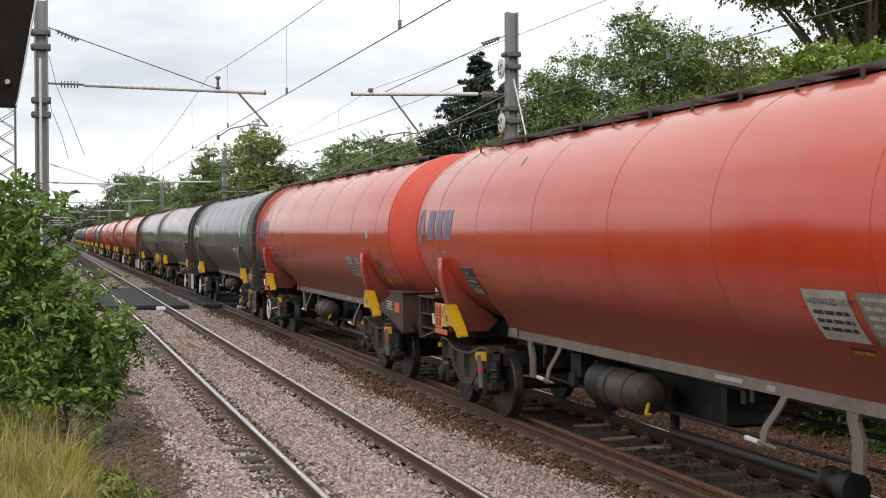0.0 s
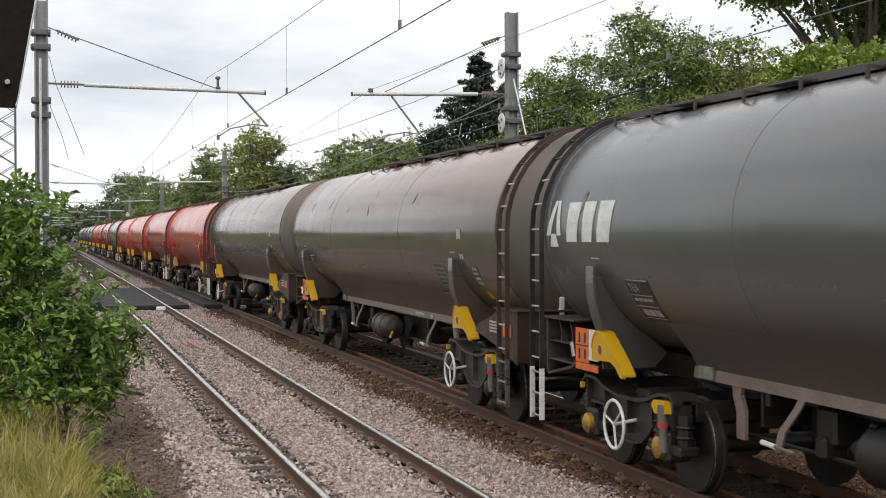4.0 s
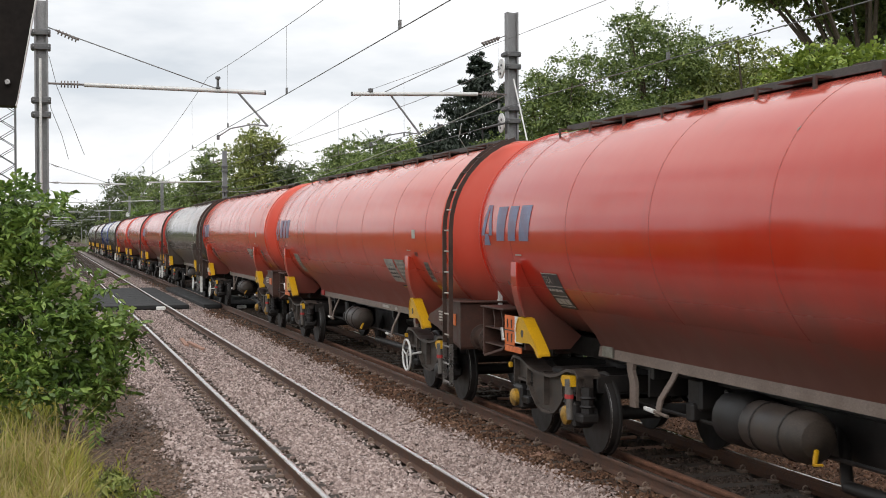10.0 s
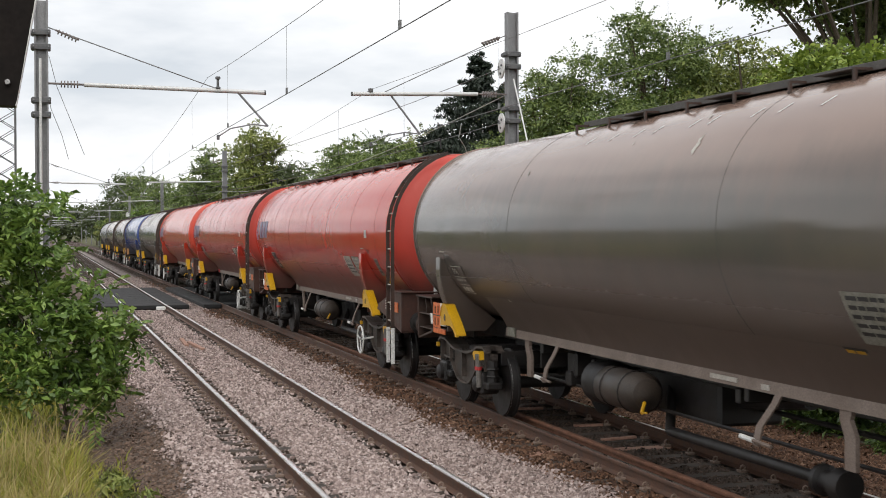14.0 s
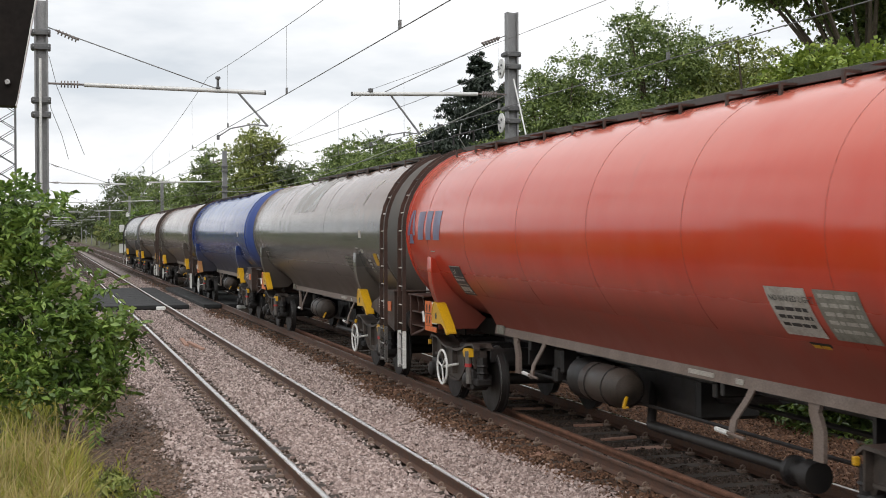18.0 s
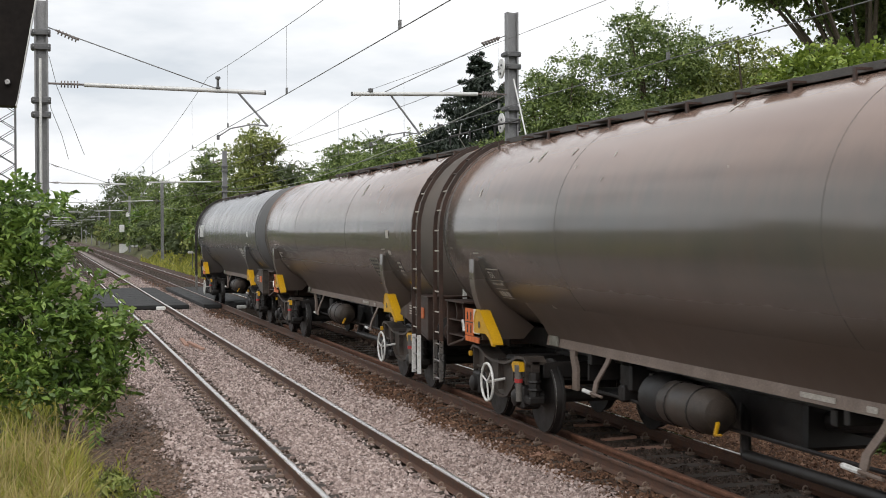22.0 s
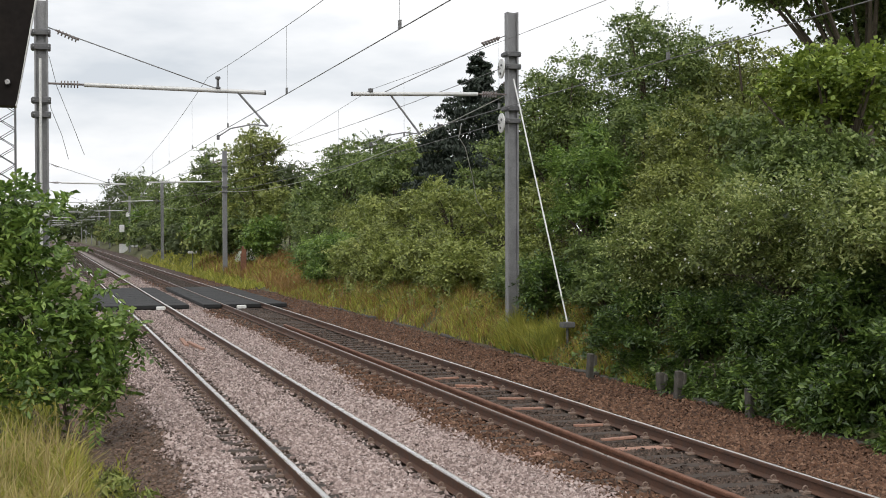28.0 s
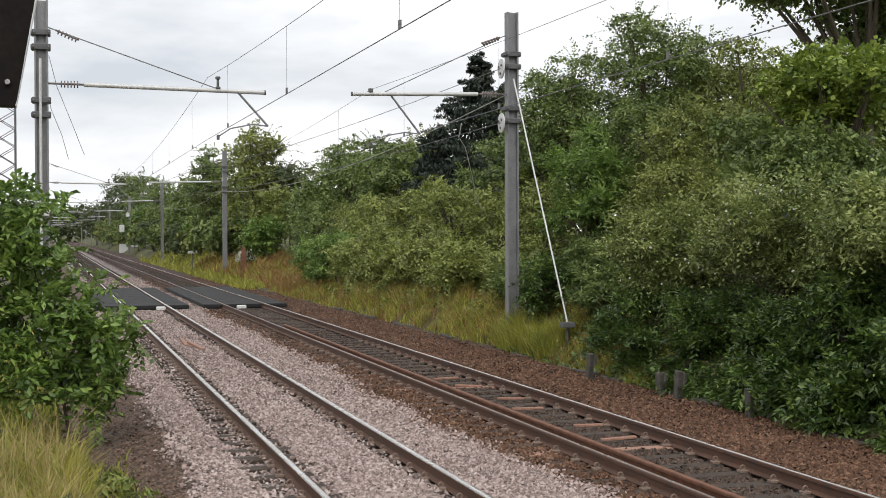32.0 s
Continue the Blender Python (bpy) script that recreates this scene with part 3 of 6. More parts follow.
def near_keep(x, y):
    if 49.6 < y < 67.6 and x < 1.7:
        return False
    if x > pale_edge(x, y) + 0.13 * rng.normal() or x < -1.72 + 0.12 * rng.normal() + 0.3 * noise.noise(Vector((5.0, y * 0.6, 0))):
        return False
    if min(abs(x - GAUGE / 2), abs(x + GAUGE / 2)) < 0.08:
        return False
    beside = -1.28 < x < -0.86 or -0.66 < x < -0.36
    if beside and y < 19 + 3 * noise.noise(Vector((0, y, 0))) and ((y / SPACING + 0.21) % 1.0) < 0.42 and rng.random() < 0.78:
        return False
    low = abs(x + 0.98) < 0.20 + 0.10 * noise.noise(Vector((2.0, y * 1.3, 0))) or abs(x - 0.62) < 0.10 or abs(x + 0.58) < 0.12
    return not (low and rng.random() < 0.88)


def far_keep(x, y):
    if 49.6 < y < 67.6 and 2.05 < x < 5.3 or abs(x - TRACK_GAP) < 0.66:
        return False
    return x > pale_edge(x, y) - 0.05 + 0.10 * rng.normal() and (x < 2.2 or clear_of_sleepers(TRACK_GAP, 0.2)(x, y))


stone_field("pale_ballast", "pale pinkish-grey broken granite ballast", BALLAST, scatter(165000, -2.1, 2.6, 11.6, 90.0, 0.036, 0.035, near_keep), 0.037)
stone_field("brown_ballast", "rust-brown stained broken ballast", BALLAST_BROWN, scatter(105000, 1.6, 6.9, 10.0, 90.0, 0.030, 0.035, far_keep), 0.038)
stone_field("oily_ballast", "dark oily stones between the rails of the far track", OILY, scatter(28000, TRACK_GAP - 0.66, TRACK_GAP + 0.66, 10.0, 49.0, 0.028, 0.028, clear_of_sleepers(TRACK_GAP, 0.185)), 0.036)
stone_field("cess_gravel", "dark brown gravel and earth of the cess", EARTH, scatter(16000, -3.6, -1.45, 11.5, 40.0, 0.0, 0.015, lambda x, y: True), 0.032)


# ---- crossing ----
def make_crossing():
    c = thing("level_crossing", pose(0, 0, 0), "black rubber panel level crossing over both tracks", "level crossing", kind="structure")
    for x, lo, hi in ((0.0, -1.75, 1.58), (TRACK_GAP, -1.45, 1.62)):
        for a, b in ((lo, -0.80), (-0.66, 0.66), (0.80, hi)):
            for k in range(9):
                y = 50.2 + 1.9 * k
                part("panel", Geo().box(x + a, x + b, y, y + 1.885, -0.16, -0.016, 0.02), RUBBER, c)
    for x in (0.55, TRACK_GAP - 0.1):
        part("end_block", Geo().box(x - 0.17, x + 0.17, 49.9, 50.1, -0.2, -0.05, 0.03), WHITE, c, "white-painted concrete end block")
    return c


make_crossing()


# ---- line-side concrete edge and posts ----
edge = thing("trough_route", pose(0, 0, 0), "broken mossy concrete trough edge beside the cess", "cable trough", kind="structure")
for k in range(38):
    y = 14.0 + 1.0 * k
    if k in (5, 9, 14, 16, 17, 20, 23, 24, 27, 29, 32):
        continue
    part("trough_slab", lambda: Geo().box(-0.06, 0.06, -0.49, 0.49, -0.12, 0.10, 0.02), CONCRETE_DARK, edge, "", pose(6.95 + 0.05 * math.sin(k * 2.1), y, -0.32 + 0.05 * math.sin(k * 1.3), 2 * math.sin(k), 3 * math.sin(k * 1.7), 1.5 * math.sin(k * 4.0)), key="trough_slab")
for x, y, h, tilt in ((6.62, 24.2, 0.52, 2), (6.80, 21.4, 0.42, -4), (6.76, 20.7, 0.52, 3), (6.74, 18.2, 0.50, -2)):
    stub = thing("stub_post", pose(x, y, bank(x, y), tilt, tilt * 0.6, 8), "short dark weathered stub post with a pale plate beside the cess", "post", "stub posts")
    part("post", Geo().box(-0.055, 0.055, -0.06, 0.06, -0.15, h, 0.015), CONCRETE_DARK, stub)
    part("plate", Geo().box(0.06, 0.075, -0.08, 0.08, h - 0.24, h - 0.02, 0.006).box(0.05, 0.13, -0.05, -0.02, h - 0.22, h - 0.04, 0.006), CONCRETE, stub, "pale grey plate")


# ---- overhead line ----
MAST_ROWS = (30.0, 85.5, 135.0, 191.0, 255.0, 310.0, 365.0, 420.0, 480.0)
CONTACT, CARRIER = 4.60, 5.92


def make_mast(x, y, inward, top, clamps, arm_z, tip_x, wire_x, drop, detail):
    """A steel mast with one insulated arm towards the track; inward is +1 or -1 along x."""
    foot = bank(x, y)
    m = thing("overhead_line_mast", pose(x, y, 0), "grey galvanised steel mast with insulated arm over the track", "mast", "overhead line masts")
    g = Geo()
    g.box(-0.14, -0.10, -0.115, 0.115, foot - 0.3, top, 0.004).box(0.10, 0.14, -0.115, 0.115, foot - 0.3, top, 0.004).box(-0.10, 0.10, -0.012, 0.012, foot - 0.3, top)
    part("post", g, GALV, m)
    part("base_plate", Geo().box(-0.26, 0.26, -0.26, 0.26, foot - 0.05, foot + 0.06, 0.02), CONCRETE, m)
    if detail:
        for z in clamps:
            c = part("clamp", Geo().box(-0.19, 0.19, -0.16, 0.16, z - 0.06, z + 0.06, 0.012).box(-0.21, -0.17, -0.19, 0.19, z - 0.035, z + 0.035), MAST_TIE, m)
            for s in (-1, 1):
                part("bolt", Geo().rod((s * 0.15, -0.24, z), (s * 0.15, 0.24, z), 0.014, 6), GALV, c)
    tip = tip_x - x
    mid = wire_x - x
    at = inward * 0.14
    ins = part("insulator", Geo().rod((at, 0, arm_z + 0.03), (at + inward * 0.75, 0, arm_z + 0.02), 0.022, 8), INSULATOR, m, "ribbed brown insulator")
    for k in range(6):
        px = at + inward * (0.26 + 0.065 * k)
        part("shed", Geo().rod((px - 0.012, 0, arm_z + 0.02), (px + 0.012, 0, arm_z + 0.02), 0.075, 10), INSULATOR, ins)
    tube = part("arm_tube", Geo().rod((at + inward * 0.72, 0, arm_z + 0.02), (tip, 0, arm_z - 0.05), 0.048, 12), GALV_LIGHT, m, "pale straight arm tube")
    part("tube_cap", Geo().rod((tip - inward * 0.02, 0, arm_z - 0.05), (tip + inward * 0.012, 0, arm_z - 0.05), 0.052, 12), MAST_TIE, tube)
    stay_x = mid - inward * (0.05 if inward > 0 else 0.35)
    part("tie_rod", Geo().rod((at, 0, top - 0.55), (stay_x, 0, arm_z + 0.02), 0.012, 6), TIE, m)
    tie = part("tie_insulator", Geo().rod((at + inward * 0.15, 0, top - 0.60), (at + inward * 0.62, 0, top - 0.79 if inward > 0 else top - 0.76), 0.02, 6), INSULATOR, m)
    for k in range(6):
        f = 0.2 + 0.07 * k
        part("shed", Geo().rod((at + inward * f, 0, top - 0.55 - 0.42 * f), (at + inward * (f + 0.025), 0, top - 0.55 - 0.42 * (f + 0.025)), 0.055, 8), INSULATOR, tie)
    part("wire_saddle", Geo().box(mid - 0.05, mid + 0.05, -0.06, 0.06, arm_z, arm_z + 0.05, 0.01).rod((mid, 0, arm_z), (mid, 0, CARRIER + 0.02), 0.028, 8).box(mid - 0.05, mid + 0.05, -0.05, 0.05, CARRIER - 0.03, CARRIER + 0.03, 0.01), MAST_TIE, m)
    drop_top, end_x = tip - inward * drop[0], tip - inward * drop[1]
    part("drop_bracket", Geo().rod((drop_top, 0, arm_z - 0.05), (end_x, 0, CONTACT + 0.30), 0.024, 8), GALV, m)
    arm = part("registration_arm", Geo().pipe([(end_x, 0, CONTACT + 0.30), (end_x + 0.3 * (mid - end_x), 0, CONTACT + 0.34), (end_x + 0.75 * (mid - end_x), 0, CONTACT + 0.24), (mid, 0, CONTACT + 0.06)], 0.015), GALV, m)
    part("wire_clip", Geo().box(mid - 0.03, mid + 0.03, -0.04, 0.04, CONTACT - 0.01, CONTACT + 0.1, 0.008), MAST_TIE, arm)
    return m


for i, y in enumerate(MAST_ROWS):
    near = make_mast(-3.47 if i else -3.46, y - 0.6, 1, 7.42, (6.75, 6.45, 5.35, 5.05), 5.68, 1.2, 0.18, (0.6, -0.06), i < 2)
    if i == 0:
        for k, (dx, dy, dz) in enumerate(((0.9, 2.0, 4.35), (0.55, 1.2, 4.2))):
            part("down_lead", Geo().pipe([(0.15, 0.1, 6.3 - 0.9 * k), (0.35 * dx, 0.3 * dy, 5.7 - 0.5 * k), (0.75 * dx, 0.8 * dy, 4.9 - 0.2 * k), (dx, dy, dz)], 0.006, 5), WIRE, near, "thin loose down lead")
        part("conduit", Geo().rod((-0.02, -0.16, 0.0), (-0.02, -0.16, 6.2), 0.03, 8), GALV_LIGHT, near, "pale vertical conduit")
        part("number_plate", Geo().box(-0.10, 0.14, -0.22, -0.19, 2.95, 3.25, 0.01), WHITE, near, "white square plate")
    tip, over, drop = ((3.45, 3.90, (0.93, 1.64)), (2.65, 3.25, (0.15, -0.50)))[i % 2]
    far = make_mast(7.38, y + 0.9, -1, 7.86, (6.85, 6.55, 5.55, 5.25), 5.86, tip, over, drop, i < 2)
    if i == 0:
        stay = part("stay_rod", Geo().rod((0.0, -0.14, 6.25), (0.12, -3.3, 0.62), 0.020, 8), GALV_LIGHT, far, "pale taut stay rod")
        part("anchor_plate", Geo().box(-0.02, 0.26, -3.42, -3.18, 0.50, 0.62, 0.01).rod((0.12, -3.3, 0.1), (0.12, -3.3, 0.55), 0.03, 8), MAST_TIE, stay)
        for z in (6.5, 5.2):
            wheel = part("tension_wheel", Geo().lathe([(-0.022, 0.20), (-0.015, 0.235), (0.015, 0.235), (0.022, 0.20)], (-0.28, -0.05, z), "x", 20), GALV_LIGHT, far, "pale grey tension wheel")
            for k in range(3):
                a = 2 * math.pi * k / 3 + 0.4
                part("hub_bolt", Geo().rod((-0.325, -0.05 + 0.12 * math.cos(a), z + 0.12 * math.sin(a)), (-0.30, -0.05 + 0.12 * math.cos(a), z + 0.12 * math.sin(a)), 0.03, 8), MAST_TIE, wheel)
            part("wheel_bracket", Geo().box(-0.28, -0.1, -0.1, 0.0, z - 0.03, z + 0.03, 0.008), MAST_TIE, wheel)


def sagging(a, b, sag, n=14):
    return [tuple((1 - t) * p + t * q for p, q in zip(a, b))[:2] + ((1 - t) * a[2] + t * b[2] - 4 * sag * t * (1 - t),) for t in (i / n for i in range(n + 1))]


def make_wires(x, offset, name, label, swing, lowest):
    w = thing(name, pose(0, 0, 0), label, "overhead wire", "overhead wires")
    rows = [-22.0 + offset] + [y + offset for y in MAST_ROWS]
    for i, (a, b) in enumerate(zip(rows, rows[1:])):
        sx = lambda k: x + swing * (-1) ** k
        sag = 0.72 if i else lowest
        top = sagging((sx(i), a, CARRIER), (sx(i + 1), b, CARRIER), sag)
        part("carrier_wire", Geo().pipe(top, 0.0048, 5), WIRE, w)
        low = [(sx(i), a, CONTACT), (sx(i + 1), b, CONTACT)]
        part("contact_wire", Geo().pipe(low, 0.0065, 5), WIRE, w)
        if i < 4:
            for k in range(8):
                t = (k + 0.5) / 8
                px = (1 - t) * sx(i) + t * sx(i + 1)
                z = CARRIER - 4 * sag * t * (1 - t)
                d = part("dropper", Geo().rod((px, a + t * (b - a), CONTACT), (px, a + t * (b - a), z), 0.0028, 4), WIRE, w)
                part("dropper_clip", Geo().box(px - 0.012, px + 0.012, a + t * (b - a) - 0.03, a + t * (b - a) + 0.03, CONTACT, CONTACT + 0.09), WIRE, d)


make_wires(0.1, -0.6, "near_overhead_wires", "thin dark carrier and contact wire with droppers", 0.14, 0.55)
make_wires(TRACK_GAP + 0.02, 0.9, "far_overhead_wires", "thin dark carrier and contact wire with droppers", -0.32, 0.38)
line = thing("aerial_earth_wire", pose(0, 0, 0), "slack pale wire strung from mast to mast", "overhead wire", "overhead wires")
spans = [(30.9, 5.86), (86.4, 5.3), (135.9, 5.5), (191.9, 5.5)]
for (a, za), (b, zb) in zip(spans, spans[1:]):
    part("span", Geo().pipe(sagging((7.2, a, za), (7.2, b, zb), 0.75), 0.011, 5), WIRE_PALE, line)
anchor = thing("tensioned_wires", pose(0, 0, 0), "dark wires led slanting to the mast tension wheels", "overhead wire", "overhead wires")
for z, far_z in ((6.5, 6.02), (5.2, 4.75)):
    part("wire", Geo().pipe(sagging((7.08, 30.8, z), (TRACK_GAP + 0.3, 79.0, far_z), 0.3), 0.009, 5), WIRE, anchor)
part("hanging_cable", Geo().pipe([(6.75, 33.0, 5.35), (6.72, 33.1, 5.0), (6.92, 33.2, 4.75), (7.15, 33.4, 4.1), (7.35, 33.6, 3.4), (7.7, 33.8, 3.0)], 0.010, 5), WIRE_PALE, anchor)


# ---- lattice tower, sign, small line-side things ----
def make_tower():
    t = thing("lattice_tower", pose(-5.65, 72.0, 0), "slim grey steel lattice tower", "tower")
    w = 0.72
    for sx, sy in itertools.product((-1, 1), (-1, 1)):
        part("leg", Geo().box(sx * w - 0.04, sx * w + 0.04, sy * w - 0.04, sy * w + 0.04, -0.5, 13.0), MAST_TIE, t)
    for k in range(14):
        z = -0.2 + 0.9 * k
        for s in (-1, 1):
            part("brace", Geo().rod((-w, s * w, z), (w, s * w, z + 0.9), 0.02, 5).rod((w, s * w, z), (-w, s * w, z + 0.9), 0.02, 5), MAST_TIE, t)
            part("brace", Geo().rod((s * w, -w, z), (s * w, w, z + 0.9), 0.02, 5).rod((s * w, w, z), (s * w, -w, z + 0.9), 0.02, 5), MAST_TIE, t)


make_tower()
sign = thing("hanging_board", pose(0, 0, 0), "dark brown board end with a bolt, hung near the platform", "board")
part("bracket_arm", Geo().box(-4.3, -4.1, 3.15, 3.3, -0.6, 3.4, 0.01), BOARD, sign)
part("panel", Geo().plate([(-4.1, 2.85), (-3.402, 2.848), (-3.398, 2.86), (-3.352, 3.12), (-3.33, 3.30), (-4.1, 3.30)], "y", 3.2, 3.26), BOARD, sign)
# The highlight on the board's edge is put in as a white strip.
part("edge_trim", Geo().plate([(-3.402, 2.848), (-3.400, 2.848), (-3.349, 3.12), (-3.327, 3.30), (-3.33, 3.30), (-3.352, 3.12), (-3.398, 2.86)], "y", 3.195, 3.262), WHITE, sign, "pale strip for the highlight along the edge")
part("bolt", Geo().rod((-3.418, 3.185, 2.9), (-3.418, 3.2, 2.9), 0.006, 10), STEEL_BRIGHT, sign)
solid("marker_post", Geo().box(-0.16, 0.16, -0.13, 0.13, -0.4, 1.35, 0.02).box(-0.11, 0.16, -0.11, 0.11, 1.35, 1.6, 0.02).box(-0.10, 0.02, -0.1, 0.1, 1.6, 1.76, 0.02), RUST, "rust-brown notched timber post in dry grass", "post", pose(7.53, 79.0, 0.1))
mb = thing("marker_board", pose(6.7, 100.0, -0.25), "small pale board on a thin post beside the line", "sign")
part("post", Geo().rod((0, 0.05, -0.2), (0, 0.05, 1.45), 0.03, 6), MAST_TIE, mb)
part("board", Geo().box(-0.34, 0.34, -0.02, 0.02, 1.42, 1.6, 0.01), WHITE, mb)
for x, y, h, w in ((7.2, 205.0, 1.35, 0.6), (8.6, 203.0, 1.2, 0.55)):
    cab = thing("equipment_cabinet", pose(x, y, bank(x, y)), "pale grey line-side equipment cabinet", "cabinet", "equipment cabinets")
    part("body", Geo().box(-w, w, -0.4, 0.4, 0, h, 0.03), GALV_LIGHT, cab)
    part("roof", Geo().box(-w - 0.06, w + 0.06, -0.46, 0.46, h, h + 0.1, 0.03), CONCRETE, cab)
box_lamp = thing("signal_box_case", pose(6.4, 191.0, 0), "pale box and round lamp on the far mast", "equipment box")
part("case", Geo().box(-0.45, 0.2, -0.3, 0.3, 2.9, 3.9, 0.04), GALV_LIGHT, box_lamp)
part("lamp", Geo().lathe([(-0.3, 0.05), (-0.25, 0.26), (0.25, 0.26), (0.3, 0.05)], (0.65, -0.3, 5.3), "z", 12), WHITE, box_lamp)


# ---- tank wagons ----
TANK_R, TANK_Z, SHELL, HEAD = 1.33, 2.59, 7.58, 0.50
REAR = 0.14           # the rear end of the tank stands out this much more
END = 8.0             # end plates from the wagon's centre


def tank_shell():
    prof = []
    for k in range(11):
        s = k / 10
        a = s * math.pi / 2
        y, r = math.sin(a) ** (2 / 2.5), math.cos(a) ** (2 / 2.5)
        prof.append((SHELL + HEAD * y, max(TANK_R * r, 0.02)))
    prof = [(-y, r) for y, r in reversed(prof)] + [(-3.0, TANK_R), (0.0, TANK_R), (3.0, TANK_R)] + [(y + REAR, r) for y, r in prof]
    return Geo().lathe(prof, (0, 0, TANK_Z), "y", 72)


def on_tank(y0, y1, z0, z1, lift=0.004, nz=6):
    """A patch of the near side of the tank between two heights."""
    a0, a1 = (math.pi - math.asin((z - TANK_Z) / TANK_R) for z in (z0, z1))
    g, r = Geo(), TANK_R + lift
    for k in range(nz + 1):
        a = a0 + (a1 - a0) * k / nz
        g.v += [(r * math.cos(a), y0, TANK_Z + r * math.sin(a)), (r * math.cos(a), y1, TANK_Z + r * math.sin(a))]
    g.f += [(2 * k, 2 * k + 1, 2 * k + 3, 2 * k + 2) for k in range(nz)]
    return g


def tank_shape(outline, z_mid, lift=0.004):
    """A flat outline (length along the wagon from left to right, height) laid on the near side of the tank."""
    g, r = Geo(), TANK_R + lift
    vs = []
    for u, h in outline:
        a = math.pi - math.asin(max(-0.98, min(0.98, (z_mid - TANK_Z) / TANK_R))) - h / r
        vs.append((r * math.cos(a), -u, TANK_Z + r * math.sin(a)))
    return g.add(vs, [tuple(range(len(vs)))])


def tank_rows(outlines, z_mid, lift=0.005):
    g = Geo()
    for o in outlines:
        k = tank_shape(o, z_mid, lift)
        g.add(k.v, k.f)
    return g


def strip_between(lo, hi, n=4):
    """Slices of a slanted block, so that it follows the curve of the tank."""
    (l0, r0, h0), (l1, r1, h1) = lo, hi
    out = []
    for i in range(n):
        a, b = i / n, (i + 1) / n
        m = lambda p, q, t: p + (q - p) * t
        out.append([(m(l0, l1, a), m(h0, h1, a)), (m(r0, r1, a), m(h0, h1, a)), (m(r0, r1, b), m(h0, h1, b)), (m(l0, l1, b), m(h0, h1, b))])
    return out


def emblem():
    """A plain mark of three blades, then three slanted solid blocks: one list of slices for each piece."""
    blades = [strip_between((-0.13, 0.01, 0.07), (0.10, 0.19, 0.47)), strip_between((0.20, 0.33, 0.07), (0.19, 0.27, 0.47)), strip_between((-0.02, 0.24, -0.06), (0.04, 0.17, 0.09), 2)]
    blocks = [strip_between((0.50, 0.80, 0.0), (0.54, 0.90, 0.44)), strip_between((0.95, 1.22, 0.0), (0.99, 1.32, 0.44)), strip_between((1.36, 1.70, 0.0), (1.42, 1.80, 0.44))]
    return blades, blocks


def letters(text, size, z_mid, u0, lift=0.007):
    """Built-in font letters laid on the near side of the tank; u0: start along the wagon."""
    cu = bpy.data.curves.new("letters", "FONT")
    cu.body, cu.size, cu.resolution_u = text, size, 2
    ob = new("letters", cu)
    me = bpy.data.meshes.new_from_object(ob)
    g = Geo()
    r = TANK_R + lift
    vs = []
    for p in me.vertices:
        a = math.pi - math.asin((z_mid - TANK_Z) / TANK_R) - p.co.y / r
        vs.append((r * math.cos(a), -(u0 + p.co.x), TANK_Z + r * math.sin(a)))
    g.add(vs, [tuple(f.vertices) for f in me.polygons])
    bpy.data.objects.remove(ob)
    return g


def bars(rows, u0, u1, z_mid, top, step, thick, seed):
    """Unreadable writing: broken bars, one row under another."""
    q = random.Random(seed)
    out = []
    for k in range(rows):
        u, h = u0, top - k * step
        while u < u1 - 0.02:
            e = min(u1, u + q.uniform(0.04, 0.16))
            out.append([(u, h - thick), (e, h - thick), (e, h), (u, h)])
            u = e + 0.02
    return out


BRACKET = [(0.52, 1.19), (0.52, 1.34), (0.47, 1.46), (0.40, 1.515), (0.24, 1.50), (0.10, 1.41), (-0.10, 1.275), (-0.24, 1.17), (-0.315, 1.10), (-0.31, 1.06), (-0.24, 1.06), (-0.12, 1.155), (0.02, 1.205)]


def bracket(sx):
    """Cheek plate of the lifting bracket."""
    x = sx * 1.25
    return Geo().plate(BRACKET, "x", x - 0.016, x + 0.016)


def bracket_flange(sx):
    """Folded edge along the bracket's top and slope."""
    mid = sx * (1.25 - 0.05)
    return Geo().band([(mid, y, z + 0.002) for y, z in BRACKET[1:9]], (0.075, 0, 0), (0, -0.004, -0.024))


def strap_flange(sx):
    line = [(1.335, 2.20), (1.345, 2.02), (1.335, 1.84), (1.30, 1.66), (1.25, 1.52)]
    g = Geo()
    for (xa, za), (xb, zb) in zip(line, line[1:]):
        ya, yb = 0.32 + 0.10 * (za - 1.5), 0.32 + 0.10 * (zb - 1.5)
        vs = [(sx * xa, ya - 0.10, za), (sx * xa, ya + 0.10, za), (sx * xb, yb + 0.10, zb), (sx * xb, yb - 0.10, zb)]
        vs += [(v[0] - sx * 0.025, v[1], v[2]) for v in vs]
        g.add(vs, [(0, 1, 2, 3), (7, 6, 5, 4), (0, 4, 5, 1), (1, 5, 6, 2), (2, 6, 7, 3), (3, 7, 4, 0)])
    return g


def strap_web(sx):
    line = [(1.32, 2.18), (1.325, 2.02), (1.315, 1.84), (1.28, 1.66), (1.23, 1.52), (1.2, 1.1)]
    inner = [(math.sqrt(max(TANK_R ** 2 - (z - TANK_Z) ** 2, 0.02)) - 0.02, z) for x, z in line[:-1]] + [(0.45, 1.26), (0.6, 1.1)]
    o = [(sx * x, z) for x, z in line] + [(sx * x, z) for x, z in reversed(inner)]
    return Geo().plate(o, "y", 0.33, 0.36)


